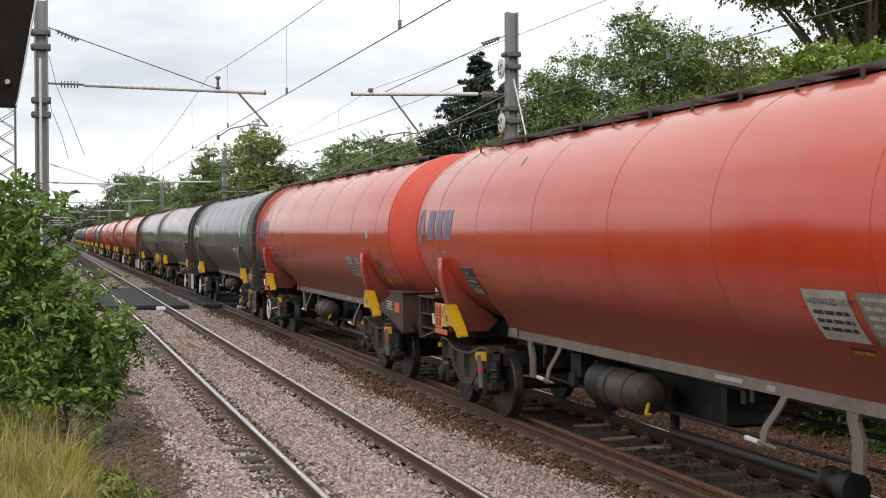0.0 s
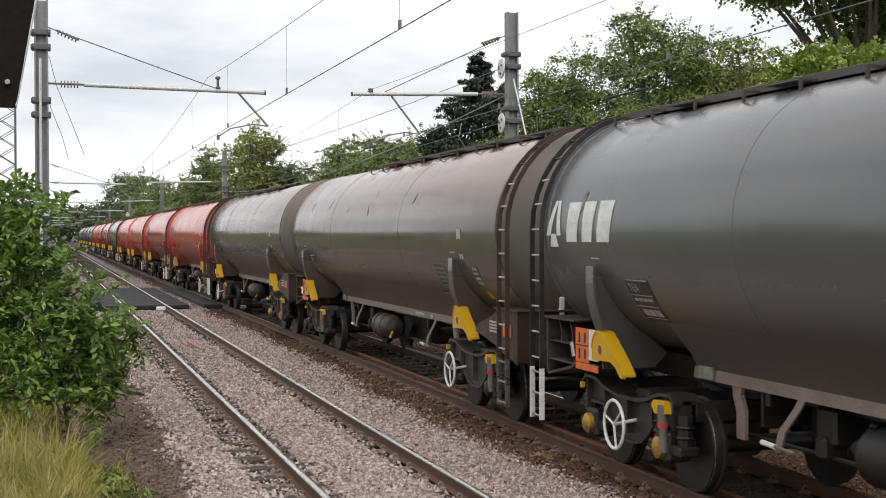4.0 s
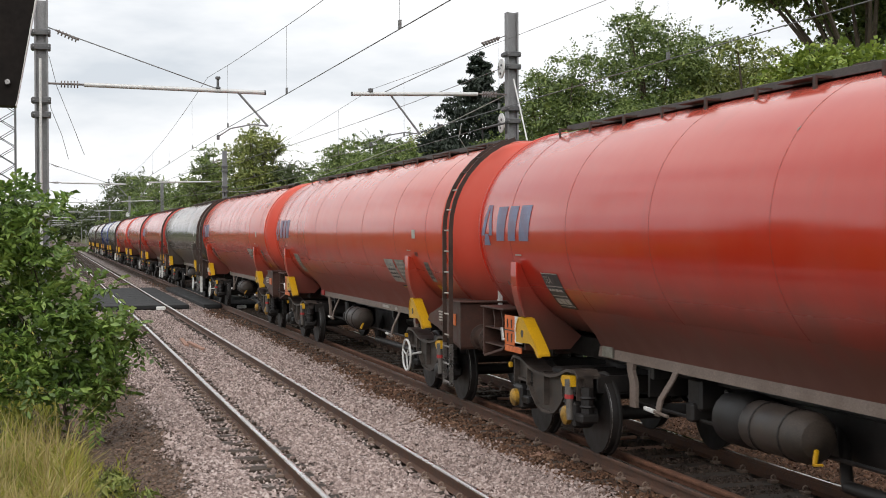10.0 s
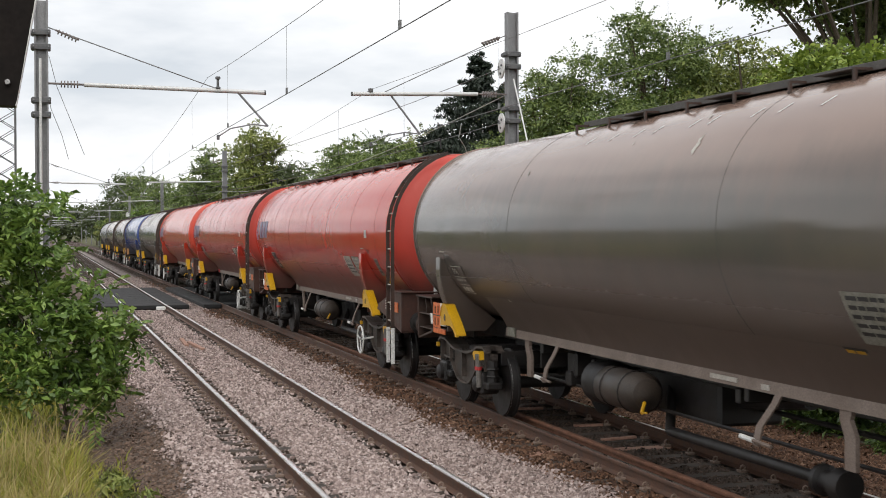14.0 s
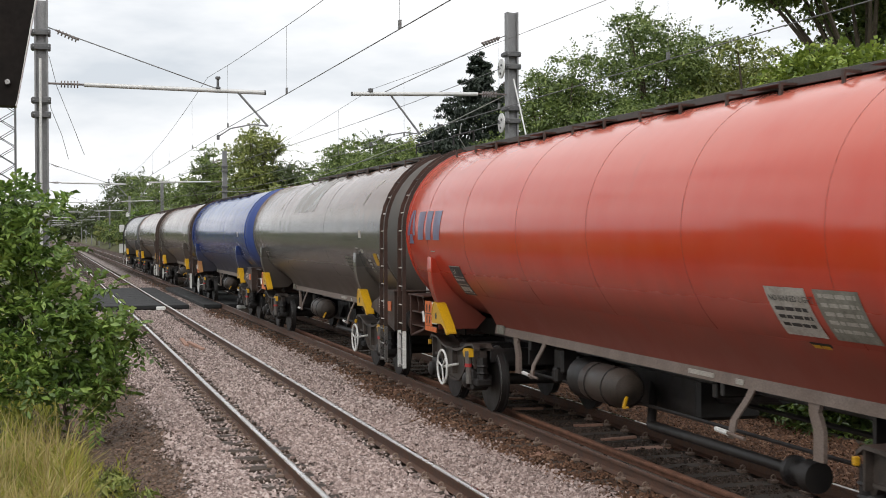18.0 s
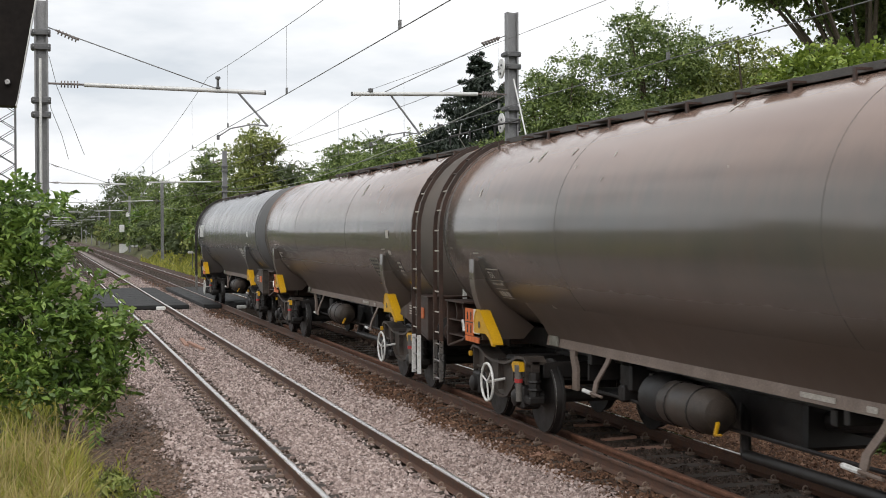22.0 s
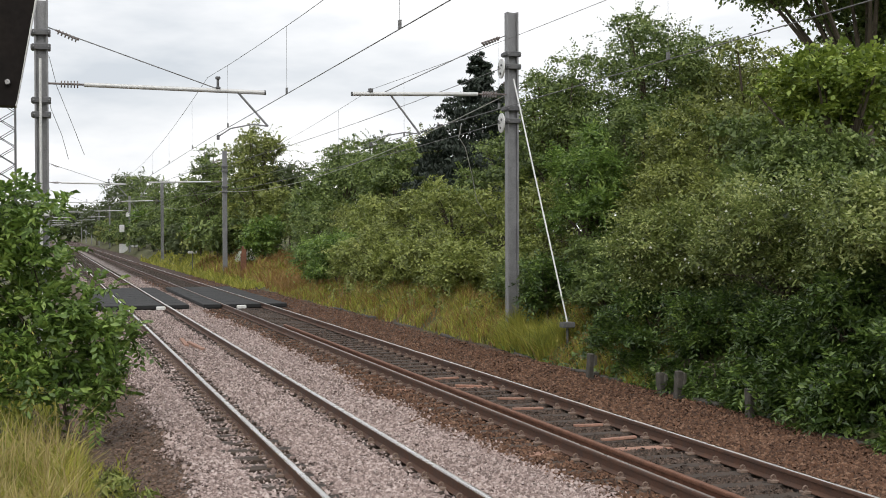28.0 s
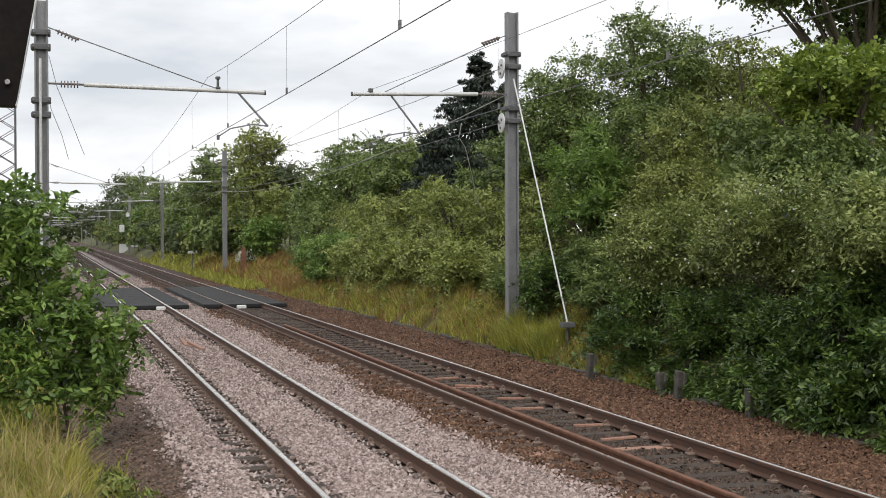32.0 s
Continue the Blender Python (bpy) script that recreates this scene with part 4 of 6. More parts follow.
def side_frame(sx):
    """Pressed side frame: high over the axle boxes, a hanging belly between them."""
    x = sx * 1.0
    top = [(-1.16, 0.93), (-1.06, 0.99), (-0.80, 0.98), (-0.52, 0.90), (-0.26, 0.86), (0.26, 0.86), (0.52, 0.90), (0.80, 0.98), (1.06, 0.99), (1.16, 0.93)]
    low = [(1.16, 0.62), (1.06, 0.56), (1.0, 0.68), (0.66, 0.68), (0.52, 0.54), (0.32, 0.41), (0.12, 0.37), (-0.12, 0.37), (-0.32, 0.41), (-0.52, 0.54), (-0.66, 0.68), (-1.0, 0.68), (-1.06, 0.56), (-1.16, 0.62)]
    g = Geo().plate(top + low, "x", x - 0.05, x + 0.05)
    for line, dz, half in ((top, -0.035, 0.14), (low[2:12], 0.03, 0.10)):
        for (ya, za), (yb, zb) in zip(line, line[1:]):
            vs = [(x - half, ya, za), (x + half, ya, za), (x + half, yb, zb), (x - half, yb, zb)]
            vs += [(p, q, r + dz) for p, q, r in vs]
            g.add(vs, [(0, 1, 2, 3), (7, 6, 5, 4), (0, 4, 5, 1), (1, 5, 6, 2), (2, 6, 7, 3), (3, 7, 4, 0)])
    for ya in (-1.08, -0.60, 0.0, 0.60, 1.08):
        zt = 0.96 if abs(ya) > 0.7 else 0.88
        zb = 0.64 if abs(ya) > 0.55 else 0.47
        g.box(min(x, x + sx * 0.12), max(x, x + sx * 0.12), ya - 0.015, ya + 0.015, zb, zt)
    return g


def skirt(sx):
    """Sheet from the tank's belly down to the solebar lip, running on from its curve."""
    line = [(0.957, 1.664), (0.80, 1.48), (0.69, 1.34), (0.615, 1.20)]
    return Geo().band([(sx * x, 0, z) for x, z in line], (0, 5.25, 0), (-sx * 0.02, 0, 0.004))


def wheel_disc(sx):
    x = sx * GAUGE / 2
    return Geo().lathe([(sx * 0.062, 0.10), (sx * 0.045, 0.16), (sx * 0.015, 0.24), (sx * 0.015, 0.37), (sx * 0.055, 0.385), (sx * 0.062, 0.395)], (x, 0, 0), "x", 24)


def wheel_tyre(sx):
    x = sx * GAUGE / 2
    g = Geo()
    prof = [(sx * 0.064, 0.385), (sx * 0.064, 0.452), (sx * 0.05, 0.458), (-sx * 0.03, 0.462), (-sx * 0.042, 0.488), (-sx * 0.066, 0.488), (-sx * 0.070, 0.38)]
    return g.lathe(prof, (x, 0, 0), "x", 28)


def side_ladder(y, z0, z1):
    """Stringers and rungs that climb beside the tank end and curl over its top."""
    path = []
    r = TANK_R + 0.06
    z = z0
    while z < min(z1, TANK_Z):
        path.append((-r, z))
        z += 0.3
    if z1 > TANK_Z:
        for k in range(9):
            a = math.pi - (math.pi / 2 - 0.30) * k / 8
            path.append((r * math.cos(a), TANK_Z + r * math.sin(a)))
    else:
        path.append((-r, z1))
    def stringer(s):
        g = Geo()
        vs, fs = [], []
        for k, (px, pz) in enumerate(path):
            a, b = path[max(0, k - 1)], path[min(len(path) - 1, k + 1)]
            n = Vector((a[1] - b[1], b[0] - a[0])).normalized() * 0.03
            vs += [(px + q * n.x, y + s + e * 0.009, pz + q * n.y) for q, e in ((-1, -1), (1, -1), (1, 1), (-1, 1))]
            if k:
                o = 4 * k
                fs += [(o - 4 + u, o - 4 + (u + 1) % 4, o + (u + 1) % 4, o + u) for u in range(4)]
        fs += [(3, 2, 1, 0), tuple(len(vs) - 4 + u for u in range(4))]
        return g.add(vs, fs)

    return stringer, path


def rung_places(path, step=0.3):
    out, left = [], 0.12
    for (xa, za), (xb, zb) in zip(path, path[1:]):
        n = math.hypot(xb - xa, zb - za)
        t = left
        while t < n:
            out.append((xa + (xb - xa) * t / n, za + (zb - za) * t / n))
            t += step
        left = t - n
    return out


def bogie(w, yc, near_wheel, axle_caps, side_mat):
    """One two-axle bogie under the wagon, its wheelsets apart."""
    b = part("bogie", lambda: Geo().box(-0.95, 0.95, -0.16, 0.16, 0.55, 0.92, 0.02).box(-0.9, 0.9, -1.16, -1.08, 0.72, 0.92, 0.01).box(-0.9, 0.9, 1.08, 1.16, 0.72, 0.92, 0.01).rod((0, 0, 0.9), (0, 0, 1.02), 0.28, 14), BLACK, w, "oily black two-axle bogie", pose(0, yc, 0), key="bogie")
    for sx in (-1, 1):
        part("side_frame", lambda: side_frame(sx), side_mat if sx < 0 else BLACK, b, "dirty dark pressed side frame", key="side_frame%d" % sx)
        for ya in (-0.9, 0.9):
            x = sx * 1.02
            part("axle_box", lambda: Geo().box(x - 0.13, x + 0.13, ya - 0.15, ya + 0.15, 0.32, 0.62, 0.03).box(x - 0.11, x + 0.11, ya - 0.36, ya + 0.36, 0.40, 0.50, 0.02), BLACK, b, key="axle_box%d%.1f" % (sx, ya))
            part("axle_cap", lambda: Geo().lathe([(0, 0.11), (sx * 0.05, 0.11), (sx * 0.07, 0.08), (sx * 0.085, 0.03)], (x + sx * 0.13, ya, 0.46), "x", 14), axle_caps, b, key="axle_cap%d%.1f" % (sx, ya))
            for d in (-0.26, 0.26):
                part("spring", lambda: Geo().rod((x, ya + d, 0.50), (x, ya + d, 0.80), 0.075, 10).ring((x, ya + d, 0.58), 0.078, 0.018, "z", 8, 4).ring((x, ya + d, 0.68), 0.078, 0.018, "z", 8, 4), BLACK, b, key="spring%d%.1f%.2f" % (sx, ya, d))
            d = -0.24 if ya > 0 else 0.24
            if sx < 0 and ya > 0:
                part("end_tag", lambda: Geo().box(x - 0.15, x - 0.10, 1.12, 1.17, 0.82, 0.89, 0.008), YELLOW, b, key="end_tag")
            if sx < 0 and ya < 0:
                part("spring_cap", lambda: Geo().plate([(ya - 0.16, 0.80), (ya + 0.10, 0.78), (ya + 0.17, 0.86), (ya + 0.12, 0.91), (ya - 0.12, 0.92)], "x", x - 0.16, x - 0.02), YELLOW, b, "chipped yellow spring cap", key="spring_cap%.1f" % ya)
                part("damper", lambda: Geo().rod((x - 0.15, ya - 0.10, 0.42), (x - 0.15, ya - 0.08, 0.72), 0.042, 10).rod((x - 0.15, ya - 0.08, 0.70), (x - 0.15, ya - 0.07, 0.88), 0.05, 10), DAMPER, b, "dusty grey hydraulic damper", key="damper%.1f" % ya)
    part("damper_label", lambda: Geo().rod((-1.17, -0.975, 0.66), (-1.17, -0.978, 0.71), 0.054, 10), RED_LABEL, b, "small red label on the damper", key="damper_label")
    if near_wheel:
        h = part("handwheel", lambda: Geo().ring((-1.30, 0.36, 0.58), 0.25, 0.017, "x", 28, 6).rod((-1.30, 0.36, 0.58), (-1.02, 0.36, 0.62), 0.02, 6).rod((-1.30, 0.36, 0.58), (-1.30, 0.60, 0.65), 0.013, 5).rod((-1.30, 0.36, 0.58), (-1.30, 0.30, 0.34), 0.013, 5).rod((-1.30, 0.36, 0.58), (-1.30, 0.17, 0.74), 0.013, 5), WHITE, b, "white brake handwheel", pose(0, -0.45 if yc > 0 else 0.18, 0), key="handwheel")
    return b


def make_wagon(k, paint, old_paint, ladder_rear, emblem_mat, mood):
    """A bogie tank wagon, centred on its tank; +y is its rear. mood: small differences in fittings."""
    w = thing("tank_wagon", pose(TRACK_GAP, 0, 0), mood["label"], "tank wagon", "tank wagons of the train")
    tank = part("tank", tank_shell, paint, w, mood["tank"], key="tank")
    q = random.Random(k)
    seams = mood["seams"]
    for y in seams:
        part("weld_seam", lambda: Geo().ring((0, 0, TANK_Z), TANK_R - 0.003, 0.006, "y", 64, 3), old_paint, tank, "", pose(0, y, 0), key="weld_seam")
    for s in (-1, 1):
        part("end_rim", lambda: Geo().ring((0, 0, TANK_Z), TANK_R + 0.004, 0.016, "y", 72, 6), paint, tank, "", pose(0, s * (SHELL - 0.02) + (REAR if s > 0 else 0.0), 0), key="end_rim")
    end = 1 if ladder_rear else -1
    # walkway along the top, short of the end without a ladder
    y0, y1 = sorted((end * 7.55, -end * mood["walk_end"]))
    tag = "%d%.1f" % (end, mood["walk_end"])
    walkway = part("walkway", lambda: Geo().box(-0.40, 0.40, y0, y1, 3.928, 3.946).box(-0.42, -0.40, y0, y1, 3.875, 3.950, 0.004).box(0.40, 0.42, y0, y1, 3.875, 3.950, 0.004), GRATING, w, "grimy steel grating walkway", key="walkway" + tag)
    n = int((y1 - y0 - 0.3) / 0.95)
    for i in range(n + 1):
        y = y0 + 0.15 + i * (y1 - y0 - 0.3) / n
        for sx in (-1, 1):
            part("walkway_foot", lambda: Geo().plate([(sx * 0.585, 3.74), (sx * 0.585, 3.90), (sx * 0.40, 3.90), (sx * 0.40, 3.88), (sx * 0.565, 3.88), (sx * 0.565, 3.74)], "y", -0.022, 0.022), FRAME, walkway, "", pose(0, y, 0), key="walkway_foot%d" % sx)
        if i < n and i % 2 == 0:
            for sx in (-1, 1):
                part("grating", lambda: Geo().box(min(sx * 0.425, sx * 0.58), max(sx * 0.425, sx * 0.58), 0.06, 0.62, 3.888, 3.902, 0.004), GRATING, walkway, "", pose(0, y, 0), key="grating%d" % sx)
    hatch = part("hatch", lambda: Geo().lathe([(3.86, 0.30), (3.96, 0.30), (3.97, 0.32), (3.985, 0.32), (3.99, 0.1)], (0.0, 0.4, 0), "z", 20), FRAME, w, "round filling hatch", key="hatch")
    part("hatch_handle", lambda: Geo().rod((-0.2, 0.4, 4.0), (0.2, 0.4, 4.0), 0.015, 6), BLACK, hatch, key="hatch_handle")
    # ladder on one end
    yl = 7.83 if end > 0 else -8.02
    up, path = side_ladder(yl, 0.98, 4.2)
    lad = part("ladder", lambda: up(-0.16), mood["ladder"], w, "grimy side ladder curling over the tank end", key="ladder%d" % end)
    part("stringer", lambda: up(0.16), mood["ladder"], lad, key="stringer%d" % end)
    for x, z in rung_places(path):
        part("rung", lambda: Geo().rod((0, -0.16, 0), (0, 0.16, 0), 0.012, 6), LABEL if z < 3.3 else FRAME, lad, "", pose(x, yl, z), key="rung")
    low, path = side_ladder(yl, 0.38, 0.98)
    lad = part("lower_ladder", lambda: low(-0.16), STEEL_BRIGHT if mood["bright_step"] else WHITE, w, "pale metal lower ladder", key="lower%d" % end)
    part("stringer", lambda: low(0.16), STEEL_BRIGHT if mood["bright_step"] else WHITE, lad, key="low_stringer%d" % end)
    for z in (0.42, 0.68, 0.93):
        part("rung", lambda: Geo().rod((0, -0.16, 0), (0, 0.16, 0), 0.014, 6), STEEL_BRIGHT, lad, "", pose(-TANK_R - 0.06, yl, z), key="rung_low")
    part("grab_rail", lambda: Geo().pipe([(-0.5, yl, 4.0), (-0.5, yl, 4.16), (-0.5, yl - end * 1.1, 4.16), (-0.5, yl - end * 1.1, 4.0)], 0.014), BLACK, w, key="grab%d" % end)
    # underframe
    part("centre_sill", lambda: Geo().box(-0.30, 0.30, -7.7, 7.7, 0.98, 1.24, 0.01), BLACK, w, key="centre_sill")
    for sx in (-1, 1):
        sb = part("solebar", lambda: Geo().plate([(sx * 0.60, 1.215), (sx * 0.618, 1.215), (sx * 0.635, 1.095), (sx * 0.55, 1.09), (sx * 0.55, 1.105), (sx * 0.60, 1.11)], "y", -5.3, 5.3), SKIRT, w, "dust-coated solebar lip", key="solebar%d" % sx)
        part("skirt_sheet", lambda: skirt(sx), paint, sb, key="skirt%d" % sx)
    for s in (-1, 1):
        f = part("end_frame", lambda: Geo().box(-1.20, 1.20, s * END - 0.02, s * END + 0.02, 0.90, 1.55, 0.008).box(-1.22, 1.22, min(s * 7.1, s * (END + 0.06)), max(s * 7.1, s * (END + 0.06)), 1.55, 1.575, 0.005), mood["end_mat"], w, "brown grimy end frame", key="end_frame%d" % s)
        part("bottom_plate", lambda: Geo().plate([(s * END, 0.88), (s * END, 0.91), (s * 7.25, 1.05), (s * 6.95, 1.20), (s * 6.95, 1.17), (s * 7.23, 1.02)], "x", -1.19, 1.19), mood["end_mat"], f, key="bottom_plate%d" % s)
        for sx in (-1, 1):
            if s < 0:
                part("side_plate", lambda: Geo().plate([(-END, 1.55), (-END, 0.88), (-7.45, 1.0), (-6.7, 1.13), (-6.2, 1.20), (-6.3, 1.30), (-6.9, 1.44), (-7.2, 1.55)], "x", sx * 1.17 - 0.012, sx * 1.17 + 0.012), mood["end_mat"], f, "solid sloping side plate", key="side_plate%d" % sx)
            else:
                for zs in (1.28, 1.06):
                    part("shelf", lambda: Geo().box(min(sx * 0.60, sx * 1.18), max(sx * 0.60, sx * 1.18), 7.05, 7.98, zs, zs + 0.02, 0.004), mood["end_mat"], f, key="shelf%d%.2f" % (sx, zs))
                for yr in (7.66, 7.32):
                    part("rib", lambda: Geo().plate([(yr, 1.55), (yr - 0.08, 1.40), (yr - 0.06, 1.28), (yr - 0.03, 1.28), (yr - 0.05, 1.40), (yr + 0.03, 1.55)], "x", min(sx * 0.70, sx * 1.17), max(sx * 0.70, sx * 1.17)), mood["end_mat"], f, key="rib%d%.2f" % (sx, yr))
                # Black sheet added for the shade inside the open rear frame.
                part("back_sheet", lambda: Geo().box(min(sx * 0.58, sx * 0.60), max(sx * 0.58, sx * 0.60), 6.9, 7.98, 0.95, 1.55), BLACK, f, key="back_sheet%d" % sx)
            buf = part("buffer", lambda: Geo().lathe([(s * 8.01, 0.19), (s * 8.04, 0.19), (s * 8.05, 0.145), (s * 8.26, 0.135), (s * 8.27, 0.10), (s * 8.47, 0.10)], (sx * 0.865, 0, 1.05), "y", 18), BLACK if q.random() < 0.5 else FRAME, f, key="buffer%d%d" % (s, sx))
            part("buffer_head", lambda: Geo().lathe([(s * 8.46, 0.09), (s * 8.465, 0.205), (s * 8.48, 0.205), (s * 8.50, 0.15), (s * 8.505, 0.02)], (sx * 0.865, 0, 1.05), "y", 22), FRAME, buf, key="buffer_head%d%d" % (s, sx))
        part("coupling", lambda: Geo().box(-0.06, 0.06, min(s * 8.0, s * 8.3), max(s * 8.0, s * 8.3), 0.98, 1.10, 0.02).ring((0, s * 8.40, 0.96), 0.12, 0.025, "x", 14, 6), BLACK, f, key="coupling%d" % s)
        part("air_hose", lambda: Geo().pipe([(-0.35, s * 7.85, 0.95), (-0.35, s * 8.15, 0.85), (-0.33, s * 8.35, 0.55), (-0.2, s * 8.5, 0.45), (0, s * 8.54, 0.50)], 0.025), BLACK, f, key="hose%d" % s)
        yc = s * PIVOT
        for sx in (-1, 1):
            br = part("lifting_bracket", lambda: bracket(sx), mood["bracket"](s), w, mood["bracket_label"](s), pose(0, yc + (0.07 if s > 0 else -0.02), 0), key="bracket%d" % sx)
            part("inner_cheek", lambda: Geo().plate(BRACKET[:5] + [(0.10, 1.36), (0.06, 1.19)], "x", sx * 1.13 - 0.012, sx * 1.13 + 0.012), mood["bracket"](s), br, key="inner_cheek%d" % sx)
            part("bracket_flange", lambda: bracket_flange(sx), mood["bracket"](s), br, key="flange%d" % sx)
            part("gusset", lambda: Geo().box(min(sx * 1.12, sx * 1.235), max(sx * 1.12, sx * 1.235), 0.46, 0.485, 1.20, 1.45, 0.003), mood["bracket"](s), br, key="gusset%d" % sx)
            part("lifting_hole", lambda: Geo().lathe([(0.0, 0.052), (sx * 0.004, 0.052)], (sx * 1.2675, 0.28, 1.31), "x", 14), GRATING, br, key="hole%d" % sx)
            part("hole_rim", lambda: Geo().ring((sx * 1.267, 0.28, 1.31), 0.056, 0.007, "x", 16, 5), mood["bracket"](s), br, key="hole_rim%d" % sx)
            st = part("saddle_strap", lambda: strap_flange(sx), paint, w, "", pose(0, yc + (0.09 if s > 0 else 0.0), 0), key="strap%d" % sx)
            part("saddle_web", lambda: strap_web(sx), paint, st, key="web%d" % sx)
        part("strap_mark", lambda: on_tank(yc + 0.28, yc + 0.52, 2.28, 2.295, 0.006, 1), LABEL, tank, key="strap_mark%d" % s)
        bogie(w, yc, s == end, mood["caps"], mood["side"])
    # pipes, reservoirs and brake gear between the bogies
    pipe = part("discharge_pipe", lambda: Geo().rod((-0.42, -3.0, 0.40), (-0.42, 0.4, 0.40), 0.055, 12).rod((-0.42, 0.4, 0.40), (-0.1, 1.0, 0.9), 0.055, 12), BLACK, w, "dark discharge pipe", key="discharge")
    part("flange", lambda: Geo().lathe([(-3.05, 0.14), (-3.0, 0.15), (-2.9, 0.15), (-2.88, 0.10), (-2.7, 0.10), (-2.68, 0.14), (-2.62, 0.14)], (-0.42, 0, 0.40), "y", 18), BLACK, pipe, key="flange")
    for y in (-3.3, 4.42):
        part("hanger", lambda: Geo().plate([(-0.10, 1.12), (0.10, 1.12), (0.09, 1.0), (0.02, 0.86), (0.02, 0.60), (-0.14, 0.60), (-0.14, 0.88), (-0.06, 1.02)], "x", -0.62, -0.58), SKIRT, w, "dusty steel hanger", pose(0, y, 0), key="hanger")
    for y in (-2.2, 3.3):
        lev = part("brake_lever", lambda: Geo().band([(-0.63, -0.06, 1.12), (-0.66, -0.02, 1.02), (-0.72, 0.14, 0.80), (-0.75, 0.16, 0.62)], (0, 0.055, 0), (0.02, 0, 0)).rod((-0.78, -0.18, 0.66), (-0.78, 0.36, 0.68), 0.018, 6), SKIRT, w, "dusty brake lever with a bright rod", pose(0, y, 0), key="lever")
        part("lever_cap", lambda: Geo().rod((-0.78, 0.14, 0.672), (-0.78, 0.37, 0.682), 0.026, 8), WHITE, lev, key="lever_cap")
    res = part("air_reservoir", lambda: Geo().lathe([(-0.58, 0.05), (-0.54, 0.17), (-0.45, 0.225), (0.45, 0.225), (0.54, 0.17), (0.58, 0.05)], (-0.66, 1.0, 0.80), "y", 20), DRUM, w, "sooty round-ended air reservoir", key="reservoir")
    part("drain_tap", lambda: Geo().rod((-0.72, 0.40, 0.72), (-0.80, 0.30, 0.62), 0.022, 6).rod((-0.80, 0.30, 0.62), (-0.80, 0.18, 0.64), 0.012, 5), YELLOW, res, key="tap")
    part("strap", lambda: Geo().ring((-0.66, 0.75, 0.80), 0.228, 0.010, "y", 18, 5).ring((-0.66, 1.25, 0.80), 0.228, 0.010, "y", 18, 5), BLACK, res, key="res_strap")
    part("brake_cylinder", lambda: Geo().lathe([(-0.34, 0.04), (-0.33, 0.24), (-0.28, 0.27), (0.16, 0.27), (0.20, 0.20), (0.55, 0.06), (0.56, 0.02)], (-0.38, 2.25, 0.74), "y", 20), BLACK, w, "oily black brake cylinder", key="brake_cylinder")
    part("distributor_valve", lambda: Geo().box(-0.50, -0.12, 2.95, 3.25, 0.72, 1.05, 0.03).box(-0.56, -0.30, 3.02, 3.18, 0.60, 0.80, 0.03), BLACK, w, key="distributor")
    # Black boxes stand for far-side gear and the shadow under the tank.
    part("brake_equipment", lambda: Geo().box(-0.20, 0.56, -0.3, 1.5, 0.52, 1.15, 0.04).box(-0.12, 0.56, 1.55, 2.85, 0.46, 1.15, 0.04).box(-0.10, 0.50, 3.30, 4.00, 0.60, 1.12, 0.03).rod((0.1, -0.3, 0.80), (0.1, -1.6, 0.95), 0.10, 10), BLACK, w, "black boxes standing for brake gear and underfloor shadow", key="brake_equipment")
    part("cross_bearer", lambda: Geo().box(-0.60, 0.60, -0.04, 0.04, 0.96, 1.20, 0.01), BLACK, w, "", pose(0, -1.6, 0), key="cross_bearer")
    part("cross_bearer", lambda: Geo().box(-0.60, 0.60, -0.04, 0.04, 0.96, 1.20, 0.01), BLACK, w, "", pose(0, 3.9, 0), key="cross_bearer")
    part("brake_rigging", lambda: Geo().rod((-0.45, -4.6, 0.62), (-0.45, 4.6, 0.62), 0.022, 6).rod((0.3, -4.6, 0.70), (0.3, 4.6, 0.70), 0.03, 6).box(-0.5, 0.5, 2.35, 2.45, 0.85, 1.0, 0.01).box(-0.5, 0.5, -1.3, -1.2, 0.9, 1.05, 0.01), BLACK, w, key="rigging")
    for y in (-4.075, 4.075):
        part("wheel_guard", lambda: Geo().box(-0.55, 0.55, -0.025, 0.025, 0.75, 1.12), BLACK, w, "", pose(0, y, 0), key="guard")
    part("tread_plate", lambda: on_tank(3.98, 4.14, 1.34, 1.50, 0.01, 1), WHITE, tank, key="tread")
    # panels and marks on the tank side
    plain, mark_white = emblem_mat is paint, emblem_mat is WHITE
    for n, (ya, mat) in enumerate(((-4.50, LABEL_OLD),) if plain else ((-3.86, mood["notice"]), (-4.60, LABEL_OLD))):
        pan = part("data_panel", lambda: on_tank(ya - 0.30, ya + 0.32, 1.72, 2.12, 0.005), mat, tank, "dusty white notice panel" if n == 0 else "faded grey data panel", key="data_panel%d%.1f" % (n, ya))
        part("small_print", lambda: tank_rows(bars((3 if not plain else 5) if n == 0 else 5, -ya - 0.26, -ya + 0.25, 1.92, 0.045 if n == 0 and not plain else 0.19, 0.078, 0.036, n), 1.92, 0.008), INK if n == 0 else LABEL, pan, key="small_print%d%.1f" % (n, ya))
        if n == 0 and not plain:
            part("notice_heading", lambda: letters("NO NAKED LIGHT", 0.082, 2.005, -ya - 0.29, 0.009), INK, pan, key="notice")
    mark = part("warning_mark", lambda: on_tank(-4.10, -3.78, 1.545, 1.67, 0.005, 2), INK, tank, "black mark with yellow writing", key="warn")
    part("warning_print", lambda: tank_rows(bars(2, 3.80, 4.08, 1.61, 0.06, 0.07, 0.04, 5), 1.61, 0.008), YELLOW, mark, key="warn_print")
